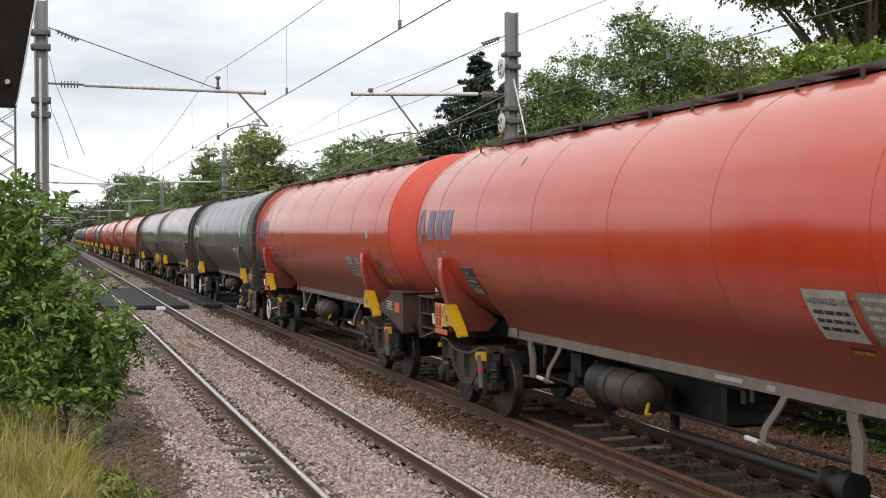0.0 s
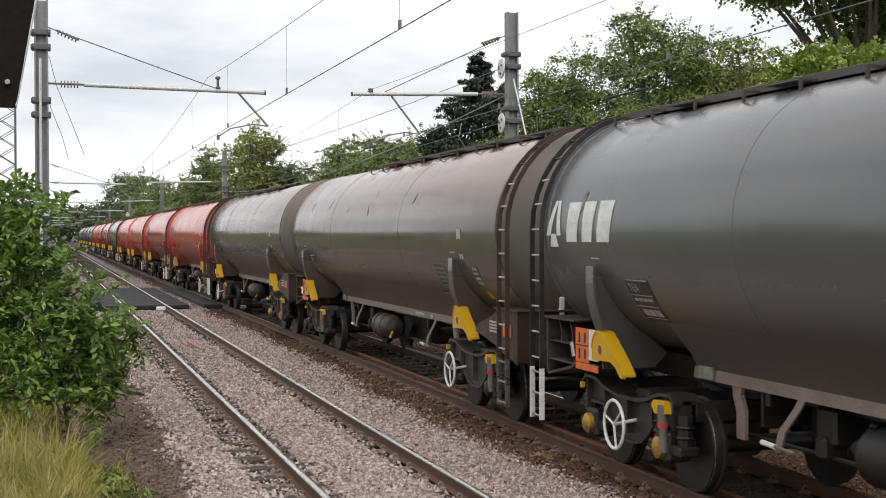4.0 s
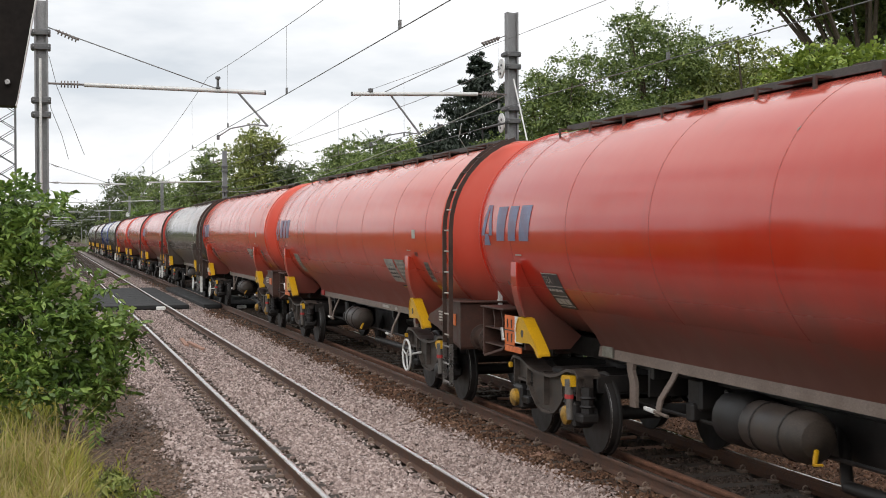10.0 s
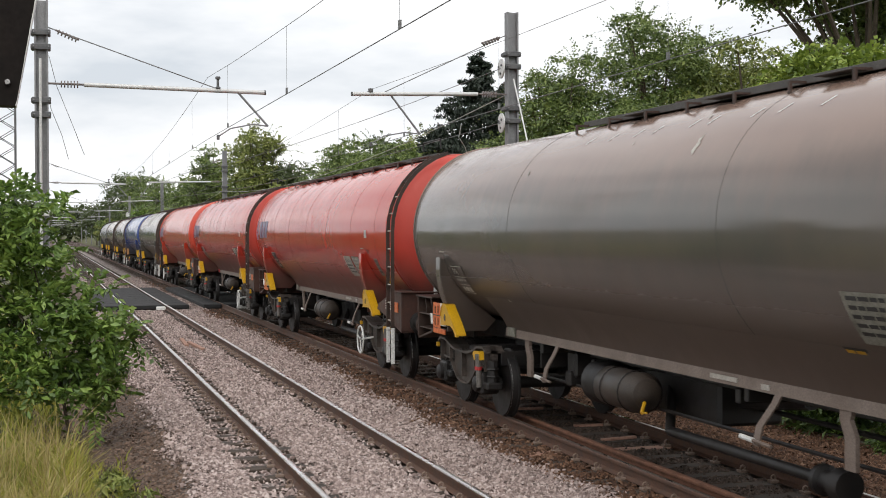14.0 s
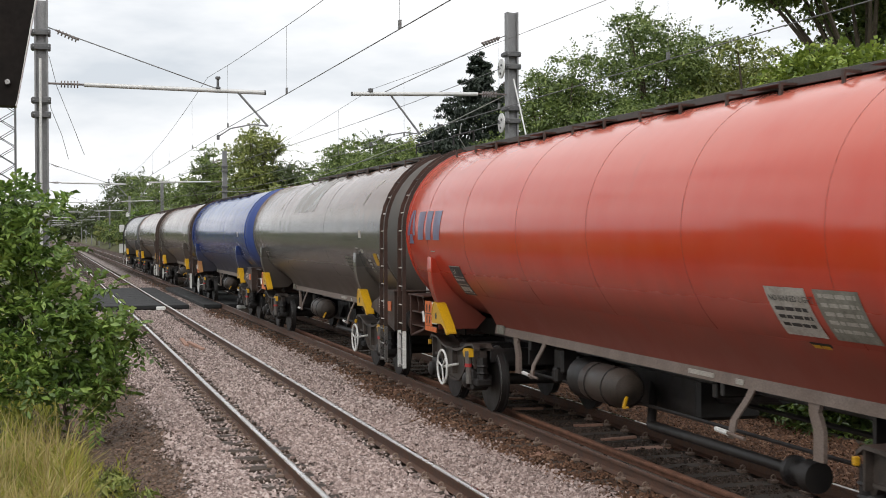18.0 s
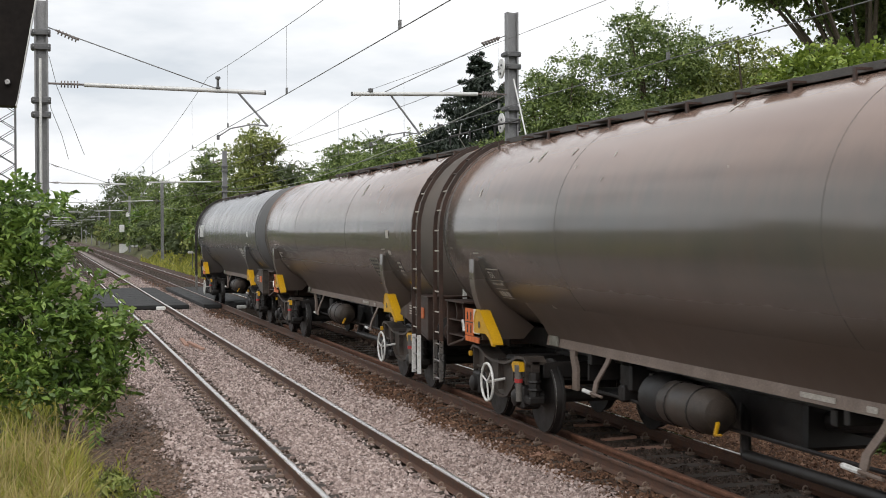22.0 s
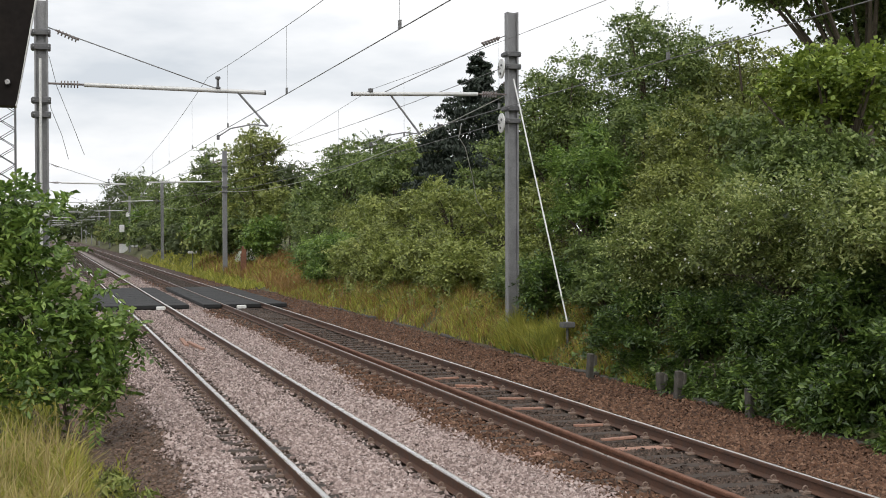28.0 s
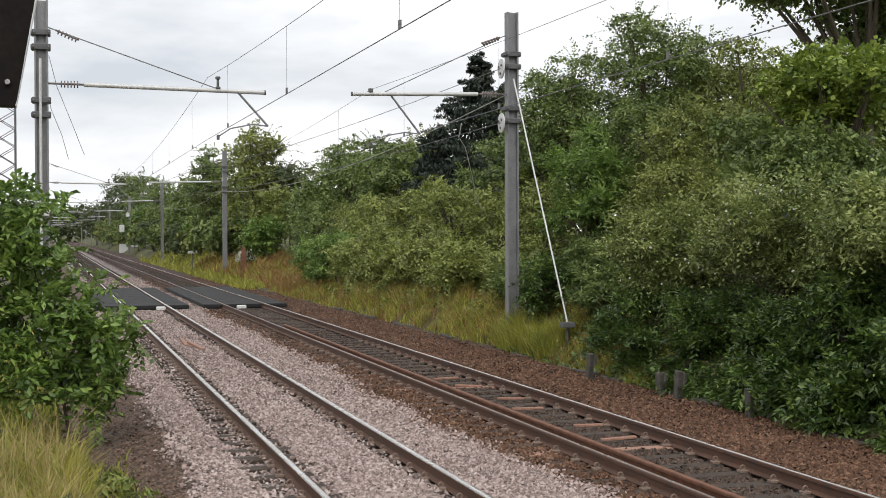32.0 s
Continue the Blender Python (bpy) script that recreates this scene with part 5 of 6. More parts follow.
    part("small_plate", lambda: on_tank(-5.99, -5.79, 2.48, 2.62, 0.006, 2), mood["notice"], tank, "small white square plate", key="plate")
    back = part("class_panel", lambda: on_tank(-6.42, -6.17, 1.80, 2.11, 0.005, 3), paint if plain or mark_white else LABEL_OLD, tank, "small panel with rows of writing", key="class_panel")
    for n in range(4):
        part("class_print", lambda: tank_rows(bars(1, 6.20, 6.40, 1.95, 0.15 - 0.075 * n, 0.06, 0.042, 9 + n), 1.95, 0.008), INK if not (plain or mark_white) else LABEL, back, key="class%d" % n)
    part("type_marks", lambda: tank_rows(bars(1, 5.80, 5.98, 2.22, 0.05, 0.1, 0.075, 8), 2.22, 0.006), LABEL if plain or mark_white else SEAM_RED, tank, key="type_marks")
    part("yellow_tag", lambda: on_tank(-6.44, -6.24, 1.65, 1.75, 0.006, 2), YELLOW, tank, key="tag")
    np0 = 5.52 if plain else 5.12
    board = part("number_panel", lambda: on_tank(np0, np0 + 0.54, 1.66, 2.08, 0.005), paint if plain else mood["panel"], tank, "number panel with white writing", key="number_panel%.2f" % np0)
    part("class_letters", lambda: letters("TEA", 0.13, 1.965, -np0 - 0.50, 0.009), LABEL, board, key="tea%.2f" % np0)
    part("panel_print", lambda: tank_rows(bars(1, -np0 - 0.50, -np0 - 0.06, 1.86, 0.045, 0.08, 0.035, 3) + bars(1, -np0 - 0.48, -np0 - 0.04, 1.86, -0.095, 0.08, 0.085, 5), 1.86, 0.008), LABEL, board, key="panel_print%.2f" % np0)
    for n, h in enumerate((0.245, 0.075, -0.06, -0.215)):
        part("panel_line", lambda: tank_shape([(-np0 - 0.53, h), (-np0 - 0.01, h), (-np0 - 0.01, h + 0.012), (-np0 - 0.53, h + 0.012)], 1.86, 0.008), LABEL, board, key="panel_line%d%.2f" % (n, np0))
    u0, zd = (-4.2, 1.58) if plain else (-6.45, 1.72)
    dia = part("hazard_diamond", lambda: tank_shape([(u0 - 0.15, 0.0), (u0, -0.15), (u0 + 0.15, 0.0), (u0, 0.15)], zd, 0.007), LABEL, tank, "dusty white hazard diamond", key="diamond%.1f" % u0)
    part("diamond_sign", lambda: tank_shape([(u0 - 0.06, -0.03), (u0, -0.08), (u0 + 0.06, -0.03), (u0, 0.05)], zd, 0.010), INK, dia, key="diamond_sign%.1f" % u0)
    if not plain:
        for word, name, label in (("drop", "emblem_blade", "blade-shaped painted mark"), ("block", "emblem_block", "painted slanted block")):
            for n, piece in enumerate(emblem()[0 if word == "drop" else 1]):
                part(name, lambda: tank_rows([[(u - 7.53, v) for u, v in o] for o in piece], 2.46, 0.005), emblem_mat, tank, label, key="%s%d" % (word, n))
    hy = PIVOT + 0.55
    hz = part("hazard_plate", lambda: Geo().box(-1.205, -1.19, hy + 0.28, hy + 0.66, 1.12, 1.50, 0.004), mood["hazard"], w, "orange hazard number plate", key="hazard")
    part("plate_mark", lambda: Geo().box(-1.212, -1.204, hy + 0.30, hy + 0.64, 1.302, 1.316), INK, hz, key="hazard_line")
    for dy, dz in ((0.36, 0.21), (0.52, 0.21), (0.36, 0.03), (0.52, 0.03)):
        part("plate_mark", lambda: Geo().box(-1.212, -1.204, hy + dy, hy + dy + 0.035, 1.13 + dz, 1.12 + dz + 0.12), FRAME, hz, key="hazard_bar%.2f%.2f" % (dy, dz))
    part("lower_strip", lambda: Geo().box(-1.204, -1.19, hy + 0.02, hy + 0.66, 1.035, 1.112, 0.003), mood["hazard"], hz, key="lower_strip")
    part("latch", lambda: Geo().rod((-1.20, hy + 0.72, 1.16), (-1.20, hy + 0.78, 1.32), 0.024, 6), STEEL_BRIGHT, hz, "bright worn latch", key="latch")
    fl = part("flammable_plate", lambda: Geo().box(-1.205, -1.19, hy, hy + 0.27, 1.16, 1.50, 0.004), WHITE if mood["fresh"] else LABEL, w, "white plate with a small red mark", key="flammable")
    part("red_diamond", lambda: Geo().plate([(hy + 0.10, 1.30), (hy + 0.135, 1.24), (hy + 0.17, 1.30), (hy + 0.135, 1.40)], "x", -1.211, -1.203), RED_LABEL, fl, key="flame")
    part("plate_bracket", lambda: Geo().box(-1.19, -1.15, hy + 0.02, hy + 0.64, 1.08, 1.12, 0.004), FRAME, hz, key="plate_bracket")
    part("flash_plate", lambda: Geo().box(-1.200, -1.187, -7.76, -7.44, 1.21, 1.38, 0.003), ORANGE, w, "orange flash label", key="flash")
    for n in range(4):
        part("tare_print", lambda: Geo().box(-1.192, -1.184, -7.26 + 0.03 * (n % 2), -6.86, 1.235 + 0.042 * n, 1.258 + 0.042 * n), LABEL, w, key="tare%d" % n)
    part("lamp_bracket", lambda: Geo().box(-0.635, -0.565, -END - 0.05, -END - 0.02, 1.45, 1.74, 0.012).box(-0.62, -0.58, -END - 0.02, -END + 0.04, 1.50, 1.60, 0.006), WHITE, w, "white lamp bracket on the end plate", key="lamp_bracket")
    part("red_label", lambda: Geo().plate([(4.85, 1.11), (5.15, 1.11), (5.15, 1.23), (4.85, 1.23)], "x", -0.655, -0.637), mood["red"], w, "small red label", key="red_label")
    part("pale_label", lambda: Geo().plate([(-5.05, 1.11), (-4.72, 1.11), (-4.72, 1.19), (-5.05, 1.19)], "x", -0.655, -0.637), LABEL, w, key="pale_label")
    part("solebar_print", lambda: Geo().box(-0.640, -0.628, -1.5, -0.95, 1.13, 1.175).box(-0.640, -0.628, -2.1, -1.95, 1.12, 1.17), LABEL, w, key="solebar_print")
    for n in range(mood["scuffs"]):
        y, z, g = q.uniform(-6.8, 6.8), q.uniform(2.9, 3.75), q.uniform(0.3, 1.0) ** 2
        tilt = q.uniform(-0.6, 0.9)
        ragged = [(0.5 * 2 * math.pi * m / 5, q.uniform(0.5, 1.2)) for m in range(10)]
        part("scuff", lambda: tank_shape([(g * r * (0.07 * math.cos(c) + tilt * 0.16 * math.sin(c)), g * r * 0.17 * math.sin(c)) for c, r in ragged], z, 0.004), LABEL if n % 3 else LABEL_OLD, tank, "", pose(0, y, 0))
    if k in (8, 13):
        for m in range(9):
            part("chalk_dash", lambda: tank_shape([(-0.05, -0.06), (-0.02, -0.06), (0.07, 0.06), (0.04, 0.06)], 3.62, 0.004), WHITE, tank, "", pose(0, -3.4 + 0.62 * m + 0.12 * math.sin(m * 2.7), 0), key="chalk_dash")
    if k == 15:
        for y, z0, wide in ((-6.15, 2.30, 0.020), (-6.20, 2.75, 0.035), (-6.75, 3.0, 0.045)):
            part("paint_run", lambda: on_tank(y - wide, y + wide, z0, 3.80, 0.004, 10), INK, tank, "dark run of dripped paint")
    if k == 4:
        note = part("yellow_notice", lambda: on_tank(-7.0, -6.72, 1.98, 2.20, 0.006, 3), YELLOW, tank, "yellow notice sticker")
        part("white_notice", lambda: on_tank(-7.16, -7.06, 1.98, 2.20, 0.006, 3), LABEL, note, "small white sticker")
        part("new_paint_patch", lambda: on_tank(-1.0, 1.6, 3.05, 3.86, 0.004, 8), PATCH, tank, "paler repainted patch")
    sets = []
    for s, a in itertools.product((-1, 1), (-0.9, 0.9)):
        ws = part("wheelset", lambda: Geo().rod((-0.98, 0, 0), (0.98, 0, 0), 0.085, 12), BLACK, w, "dark steel axle with two wheels", pose(0, s * PIVOT + a, 0.46), key="axle")
        for sx in (-1, 1):
            part("wheel", lambda: wheel_disc(sx), BLACK, ws, key="disc%d" % sx)
            ty = part("tyre", lambda: wheel_tyre(sx), BLACK, ws, key="tyre%d" % sx)
            part("tread", lambda: Geo().ring((sx * (GAUGE / 2 + 0.045), 0, 0), 0.452, 0.010, "x", 28, 3), STEEL_BRIGHT, ws, "wheel tread polished by the rail", key="tread%d" % sx)
        sets.append((ws, s * PIVOT + a))
    return w, sets


DAMPER = worn("dusty_damper_paint", (0.085, 0.078, 0.070), (0.15, 0.135, 0.12), 0.55, 0.0, 6.0)
DRUM = worn("sooty_drum_paint", (0.016, 0.012, 0.009), (0.070, 0.052, 0.040), 0.5, 0.0, 3.0)
SOOT = worn("sooty_frame_paint", (0.024, 0.019, 0.016), (0.084, 0.064, 0.052), 0.55, 0.0, 5.0)
SOOT_DARK = worn("black_frame_paint", (0.014, 0.012, 0.011), (0.034, 0.028, 0.025), 0.5, 0.0, 5.0)
PATCH = worn("pale_grey_touch_up_paint", (0.21, 0.19, 0.165), (0.25, 0.215, 0.185), 0.3, 0.0, 2.0, relief=0.03)
RED_LABEL = worn("red_label_paint", (0.5, 0.03, 0.03), (0.4, 0.04, 0.04), 0.5)
SEAM_RED = worn("dark_red_seam", (0.16, 0.022, 0.014), (0.22, 0.035, 0.022), 0.6)
# Dirty red-brown frame paint, darkened for the shade the end frames stand in.
RED_DIRTY_SHADED = worn("dirty_shaded_red_frame", (0.045, 0.020, 0.014), (0.085, 0.034, 0.023), 0.6)
SEAM_GREY = worn("dark_grey_seam", (0.05, 0.05, 0.048), (0.08, 0.075, 0.07), 0.6)
SEAM_BLUE = worn("dark_blue_seam", (0.012, 0.03, 0.14), (0.02, 0.04, 0.18), 0.6)
YELLOW_OLD = worn("oily_yellow_paint", (0.42, 0.23, 0.02), (0.10, 0.06, 0.02), 0.5, 0.0, 9.0)
BROWN_BRACKET = worn("rust_brown_bracket", (0.30, 0.13, 0.05), (0.42, 0.22, 0.05), 0.6)

# from the tail of the train to its head: colour, and whether the ladder is on the rear end
TRAIN = [("dark", 1), ("brown", 0), ("brown", 1), ("blue", 1), ("grey", 0), ("orange", 1), ("red", 0), ("red", 0), ("brown", 0),
         ("orange", 1), ("orange", 0), ("red", 0), ("orange", 0), ("brown", 1), ("brown", 0), ("dark", 1), ("orange", 1), ("orange", 0)]
LOOKS = {"red": (RED, SEAM_RED, LOGO_BLUE, "red tank"), "orange": (RED_B, SEAM_RED, LOGO_BLUE, "faded orange-red tank"), "grey": (GREY, SEAM_GREY, None, "grey-green tank"),
         "brown": (BROWN_GREY, SEAM_GREY, None, "brownish grey tank"), "dark": (DARK, SEAM_GREY, WHITE, "dark grey tank"), "blue": (BLUE, SEAM_BLUE, None, "blue tank")}


def make_train():
    out = []
    for k, (look_name, ladder_rear) in enumerate(TRAIN):
        paint, seam, mark, words = LOOKS[look_name]
        brown_end = k in (12, 3)
        mood = {"label": "weathered " + words + " wagon with yellow lifting brackets, rolling on rails",
                "tank": words + " with a browner belly", "seams": [-6.6, -4.6, -2.2, 0.1, 2.4, 4.6, 6.5] if look_name in ("red", "orange") else [-2.4, 3.2],
                "bright_step": k % 2 == 0,
                "bracket": (lambda s, b=brown_end: BROWN_BRACKET if b and s > 0 else YELLOW), "bracket_label": (lambda s, b=brown_end: "rust-brown lifting bracket" if b and s > 0 else "yellow lifting bracket"),
                "caps": YELLOW_OLD if k in (9, 11, 12, 13, 15) else BLACK, "fresh": k % 3 != 1, "hazard": BROWN_BRACKET if k == 12 else ORANGE, "panel": LABEL_OLD if k == 12 or k % 4 == 2 else INK, "red": RED_LABEL if k % 2 == 0 and look_name in ("red", "orange") else LABEL_OLD, "walk_end": 6.85 if look_name in ("red", "orange") else 2.85, "end_mat": RED_DIRTY_SHADED if look_name in ("red", "orange") else (SOOT if look_name == "dark" else FRAME), "notice": WHITE if look_name == "dark" else LABEL, "side": SOOT_DARK if look_name == "dark" else SOOT, "ladder": SOOT_DARK if look_name == "dark" else FRAME, "scuffs": 11 if look_name in ("brown", "grey") else 1}
        plain = mark is None
        out.append(make_wagon(k, paint, seam, bool(ladder_rear), paint if plain else mark, mood))
    return out


WAGONS = make_train()


# ---- plants ----
def grow(name, label, category, place, blobs, leaves, leaf, mat, trunk=None, group="", shell=0.4, droop=0.25, spread=0.6, extra=None, shoots=None, roofed=True):
    """A bush or tree: limbs and a crown of single leaves round uneven clumps."""
    t = thing(name, pose(*place), label, category, group)
    b0 = np.array(blobs, float)
    if shoots:
        b0[:, 3:] *= 0.86
    pts, nor = blob_points(b0, leaves, shell)
    nor = unit(nor + np.array([0, 0, 0.55]))
    v, f = leaf_arrays(pts, nor, leaf[0], leaf[1], spread, droop)
    inner = b0.copy()
    inner[:, 3:] *= 0.80
    roof = 2.6 * (inner[:, 3] * inner[:, 4]).sum() / (leaf[0] * leaf[1] * 2.2)
    p3, n3 = blob_points(inner, int(min(roof, 0.9 * leaves + 400)) if roofed else 60, 0.25, 0.04)
    grown = 1.9 if place[1] < 36 else 1.45
    v3, f3 = leaf_arrays(p3, unit(n3 + np.array([0, 0, 0.5])), leaf[0] * grown, leaf[1] * grown * 1.2, 0.28, droop)
    f, v = np.concatenate([f, f3 + len(v)], 0), np.concatenate([v, v3], 0)
    if shoots:
        q, qn, way = sprays(blobs, *shoots)
        v2, f2 = leaf_arrays(q, qn, leaf[0], leaf[1], 0.25, droop * 0.6, way)
        f = np.concatenate([f, f2 + len(v)], 0)
        v = np.concatenate([v, v2], 0)
    crown = new("crown", cloud_mesh("crown", v, f, mat))
    crown.parent = t
    g = Geo()
    tr = trunk or (0.08, 0.0)
    b = np.array(blobs)
    top = b[:, :3].mean(0)
    low = Vector((0, 0, -0.4))
    fork = Vector((top[0] * 0.4, top[1] * 0.4, max(0.3, top[2] * 0.45)))
    g.rod(low, fork, tr[0], 8, tr[0] * 0.75)
    for row in b[:: max(1, len(b) // 14)]:
        mid = fork.lerp(Vector(row[:3]), 0.5) + Vector((0, 0, 0.15))
        g.rod(fork, mid, tr[0] * 0.5, 6, tr[0] * 0.32)
        g.rod(mid, Vector(row[:3]), tr[0] * 0.32, 5, tr[0] * 0.12)
    part("trunk", g, BARK, t)
    if extra:
        n, size, m2 = extra
        p2, n2 = blob_points(blobs, n, 0.08)
        v, f = leaf_arrays(p2 + 0.05 * n2, n2, size, size * 0.8, 0.5, 0.0)
        o = new("blossom", cloud_mesh("blossom", v, f, m2))
        o.parent = t
    return t


def grass(name, label, n, x0, x1, y0, y1, height, mat, width=0.012, clump=0.0):
    x, y = rng.uniform(x0, x1, n), 1.0 / rng.uniform(1.0 / y1, 1.0 / y0, n)
    if clump:
        keep = np.array([noise.noise(Vector((a * 1.1, b * 0.7, 3.0))) > -clump for a, b in zip(x, y)])
        x, y = x[keep], y[keep]
        n = len(x)
    z = np.array([bank(a, b) for a, b in zip(x, y)]) - 0.03
    base = np.stack([x, y, z], 1)
    tuft = np.array([0.75 + 1.1 * noise.noise(Vector((p * 1.7, q * 0.9, 7.0))) for p, q in zip(x, y)])[:, None]
    h = height * rng.uniform(0.45, 1.2, (n, 1)) * np.clip(tuft, 0.3, 1.4)
    lean = rng.normal(size=(n, 2)) * 0.42 * h
    a = rng.uniform(0, math.pi, n)
    w = (width * (1 + y / 40.0))[:, None] * np.stack([np.cos(a), np.sin(a), 0 * a], 1)
    mid = base + np.concatenate([lean * 0.35, 0.6 * h], 1)
    tip = base + np.concatenate([lean * 1.2, h], 1)
    v = np.stack([base - w, base + w, mid + 0.7 * w, tip, mid - 0.7 * w], 1).reshape(-1, 3)
    k = 5 * np.arange(n)[:, None]
    f = np.concatenate([k + np.array([[0, 1, 2]]), k + np.array([[0, 2, 4]]), k + np.array([[4, 2, 3]])], 0)
    return tagged(new(name, cloud_mesh(name, v, f, mat)), label, "grass", kind="stuff")


# bush close beside the platform end
bl = [(-1.0, 0.0, 2.95, 0.8, 0.8, 0.55), (-0.5, 0.1, 2.8, 0.45, 0.6, 0.5), (-0.2, 0.0, 2.2, 0.5, 0.6, 0.5), (0.15, -0.1, 1.75, 0.5, 0.6, 0.38), (0.45, 0.0, 1.32, 0.48, 0.55, 0.32), (0.5, 0.1, 0.85, 0.42, 0.5, 0.32),
      (0.0, 0.1, 1.2, 0.6, 0.6, 0.45), (-0.6, 0.2, 1.75, 0.7, 0.7, 0.65), (-1.2, 0.2, 2.0, 0.8, 0.8, 0.75), (-0.5, -0.1, 0.9, 0.6, 0.6, 0.42), (-1.2, 0.0, 1.0, 0.75, 0.7, 0.5), (0.25, -0.1, 0.52, 0.35, 0.4, 0.28), (-1.7, 0.2, 2.6, 0.7, 0.8, 0.7)]
boughs = []
for x, y, z, rx, ry, rz in bl:
    for n in range(6):
        dx, dy, dz = rng.uniform(-0.5, 0.5, 3)
        boughs.append((x + dx * rx * 1.1, y + dy * ry * 1.6, z + (n - 2.5) * 0.36 * rz + 0.1 * dz, 0.58 * rx, 0.6 * ry, 0.17 * rz))
grow("bush", "leafy green bush at the end of the platform", "bush", (-3.0, 20.0, -0.35), boughs, 4600, (0.135, 0.060), LEAF_NEAR, (0.03, 0), "", 0.6, 0.5, 0.4, None, (1050, 10, 0.42), False)

# shrubs at the foot of the bank
BANK = "trees and shrubs on the bank"


def stand(kind, label, category, x, y, top, rx, ry, count, leaves, leaf, mat, girth=0.12, extra=None, low=0.25, lump=0.42, shoots=None):
    """A plant whose crown reaches from a little over the ground to the height top."""
    if y > 36:
        leaves = int(leaves * 0.55)
        shoots = shoots and (shoots[0] * 2 // 3,) + shoots[1:]
    z = bank(x, y)
    mid, half = (z + low + top) / 2 - z, (top - z - low) / 2
    blobs = crown_blobs((0, 0, mid), (rx, ry, half * 0.86), count, lump)
    grow(kind, label, category, (x, y, z), blobs, leaves, leaf, mat, (girth, 0), BANK, 0.32, 0.3, 0.42, extra, shoots)


def row(kind, label, category, places):
    for x, y, top, rx, ry, low, leaves, leaf, mat, shoots in places:
        stand(kind, label, category, x, y, top, rx, ry, 26, leaves, leaf, mat, 0.03 + 0.02 * rx, None, low, 0.34, shoots)


FLOWERS = "grey-green shrub with small white flowers"
stand("flowering_shrub", FLOWERS, "shrub", 8.55, 20.4, 3.6, 1.5, 2.0, 44, 13000, (0.085, 0.036), LEAF_SHRUB, 0.07, (380, 0.055, BLOSSOM), 0.5, 0.27, (2300, 9, 0.42))
stand("flowering_shrub", FLOWERS, "shrub", 8.25, 23.6, 3.3, 1.2, 1.7, 38, 11000, (0.085, 0.036), LEAF_SHRUB, 0.07, (420, 0.055, BLOSSOM), 0.2, 0.28, (2000, 9, 0.40))
stand("flowering_shrub", FLOWERS, "shrub", 8.65, 16.6, 3.5, 1.5, 2.4, 40, 14000, (0.09, 0.04), LEAF_SHRUB, 0.07, (60, 0.05, BLOSSOM), 0.9, 0.27, (1500, 9, 0.42))
row("dogwood_shrub", "grey-green shrub drooping over the cess edge", "shrub", [
    (7.85, 19.4, 1.5, 0.75, 1.0, -0.3, 2400, (0.095, 0.036), LEAF_SHADED, (520, 9, 0.36)), (7.7, 21.6, 1.6, 0.7, 0.9, -0.2, 2200, (0.095, 0.036), LEAF_SHADED, (480, 9, 0.36)),
    (7.75, 23.6, 1.7, 0.75, 1.1, -0.6, 3200, (0.095, 0.036), LEAF_SHADED, (700, 9, 0.34)), (7.55, 25.2, 1.1, 0.5, 0.8, -0.5, 2600, (0.09, 0.034), LEAF_SHADED, (480, 9, 0.3))])
row("dogwood_shrub", "low grey-green shrub drooping over the cess edge", "shrub", [
    (7.35, y, 0.45, 0.45, 0.7, -0.7, 1000, (0.095, 0.036), LEAF_SHADED, (300, 9, 0.28)) for y in (19.4, 20.5, 21.5, 22.5, 23.6)])
row("elder_shrub", "bright green shrub leaning over the cess", "shrub", [
    (7.5, 18.0, 1.2, 0.75, 1.0, -0.7, 1400, (0.12, 0.043), LEAF_SHADED, (480, 10, 0.36)), (7.35, 16.6, 1.0, 0.75, 1.0, -0.7, 1400, (0.12, 0.043), LEAF_SHADED, (480, 10, 0.36)),
    (7.7, 15.2, 1.9, 0.85, 1.1, -0.7, 1400, (0.12, 0.043), LEAF_SHADED, (500, 10, 0.38)), (7.5, 13.7, 1.4, 0.75, 1.1, -0.7, 1400, (0.12, 0.043), LEAF_SHADED, (480, 10, 0.36)), (7.25, 14.6, 0.5, 0.6, 0.8, -0.7, 1500, (0.12, 0.043), LEAF_SHADED, (360, 10, 0.32)),
    (8.0, 17.4, 2.2, 0.7, 1.0, -0.2, 2400, (0.12, 0.043), LEAF_SHADED, (480, 10, 0.4)), (7.85, 29.7, 2.2, 0.62, 0.7, -0.3, 2400, (0.11, 0.045), LEAF_SHADED, (480, 9, 0.36)),
    (8.4, 27.6, 1.9, 0.7, 0.9, -0.2, 2400, (0.10, 0.042), LEAF_TREE, (420, 9, 0.34))])
stand("sycamore_tree", "broad-leaved tree with bright yellow-green leaves", "tree", 12.1, 24.3, 6.4, 1.8, 2.2, 44, 5000, (0.125, 0.088), LEAF_BRIGHT, 0.14, None, 3.0, 0.22, (1000, 9, 0.7))
stand("oak_tree", "dark green tree with wide branches high on the bank", "tree", 15.6, 28.5, 11.5, 3.4, 3.6, 64, 17000, (0.15, 0.085), LEAF_TREE, 0.2, None, 4.2, 0.28, (1000, 9, 0.8))
stand("oak_tree", "dense dark green tree on the bank", "tree", 11.2, 20.6, 4.6, 1.9, 3.2, 40, 12000, (0.12, 0.07), LEAF_TREE, 0.15, None, -0.4, 0.30, (900, 8, 0.5))
stand("oak_tree", "dense dark green tree on the bank", "tree", 10.9, 23.2, 4.9, 1.5, 2.0, 44, 9000, (0.11, 0.06), LEAF_TREE, 0.12, None, 0.3, 0.28, (1000, 8, 0.45))
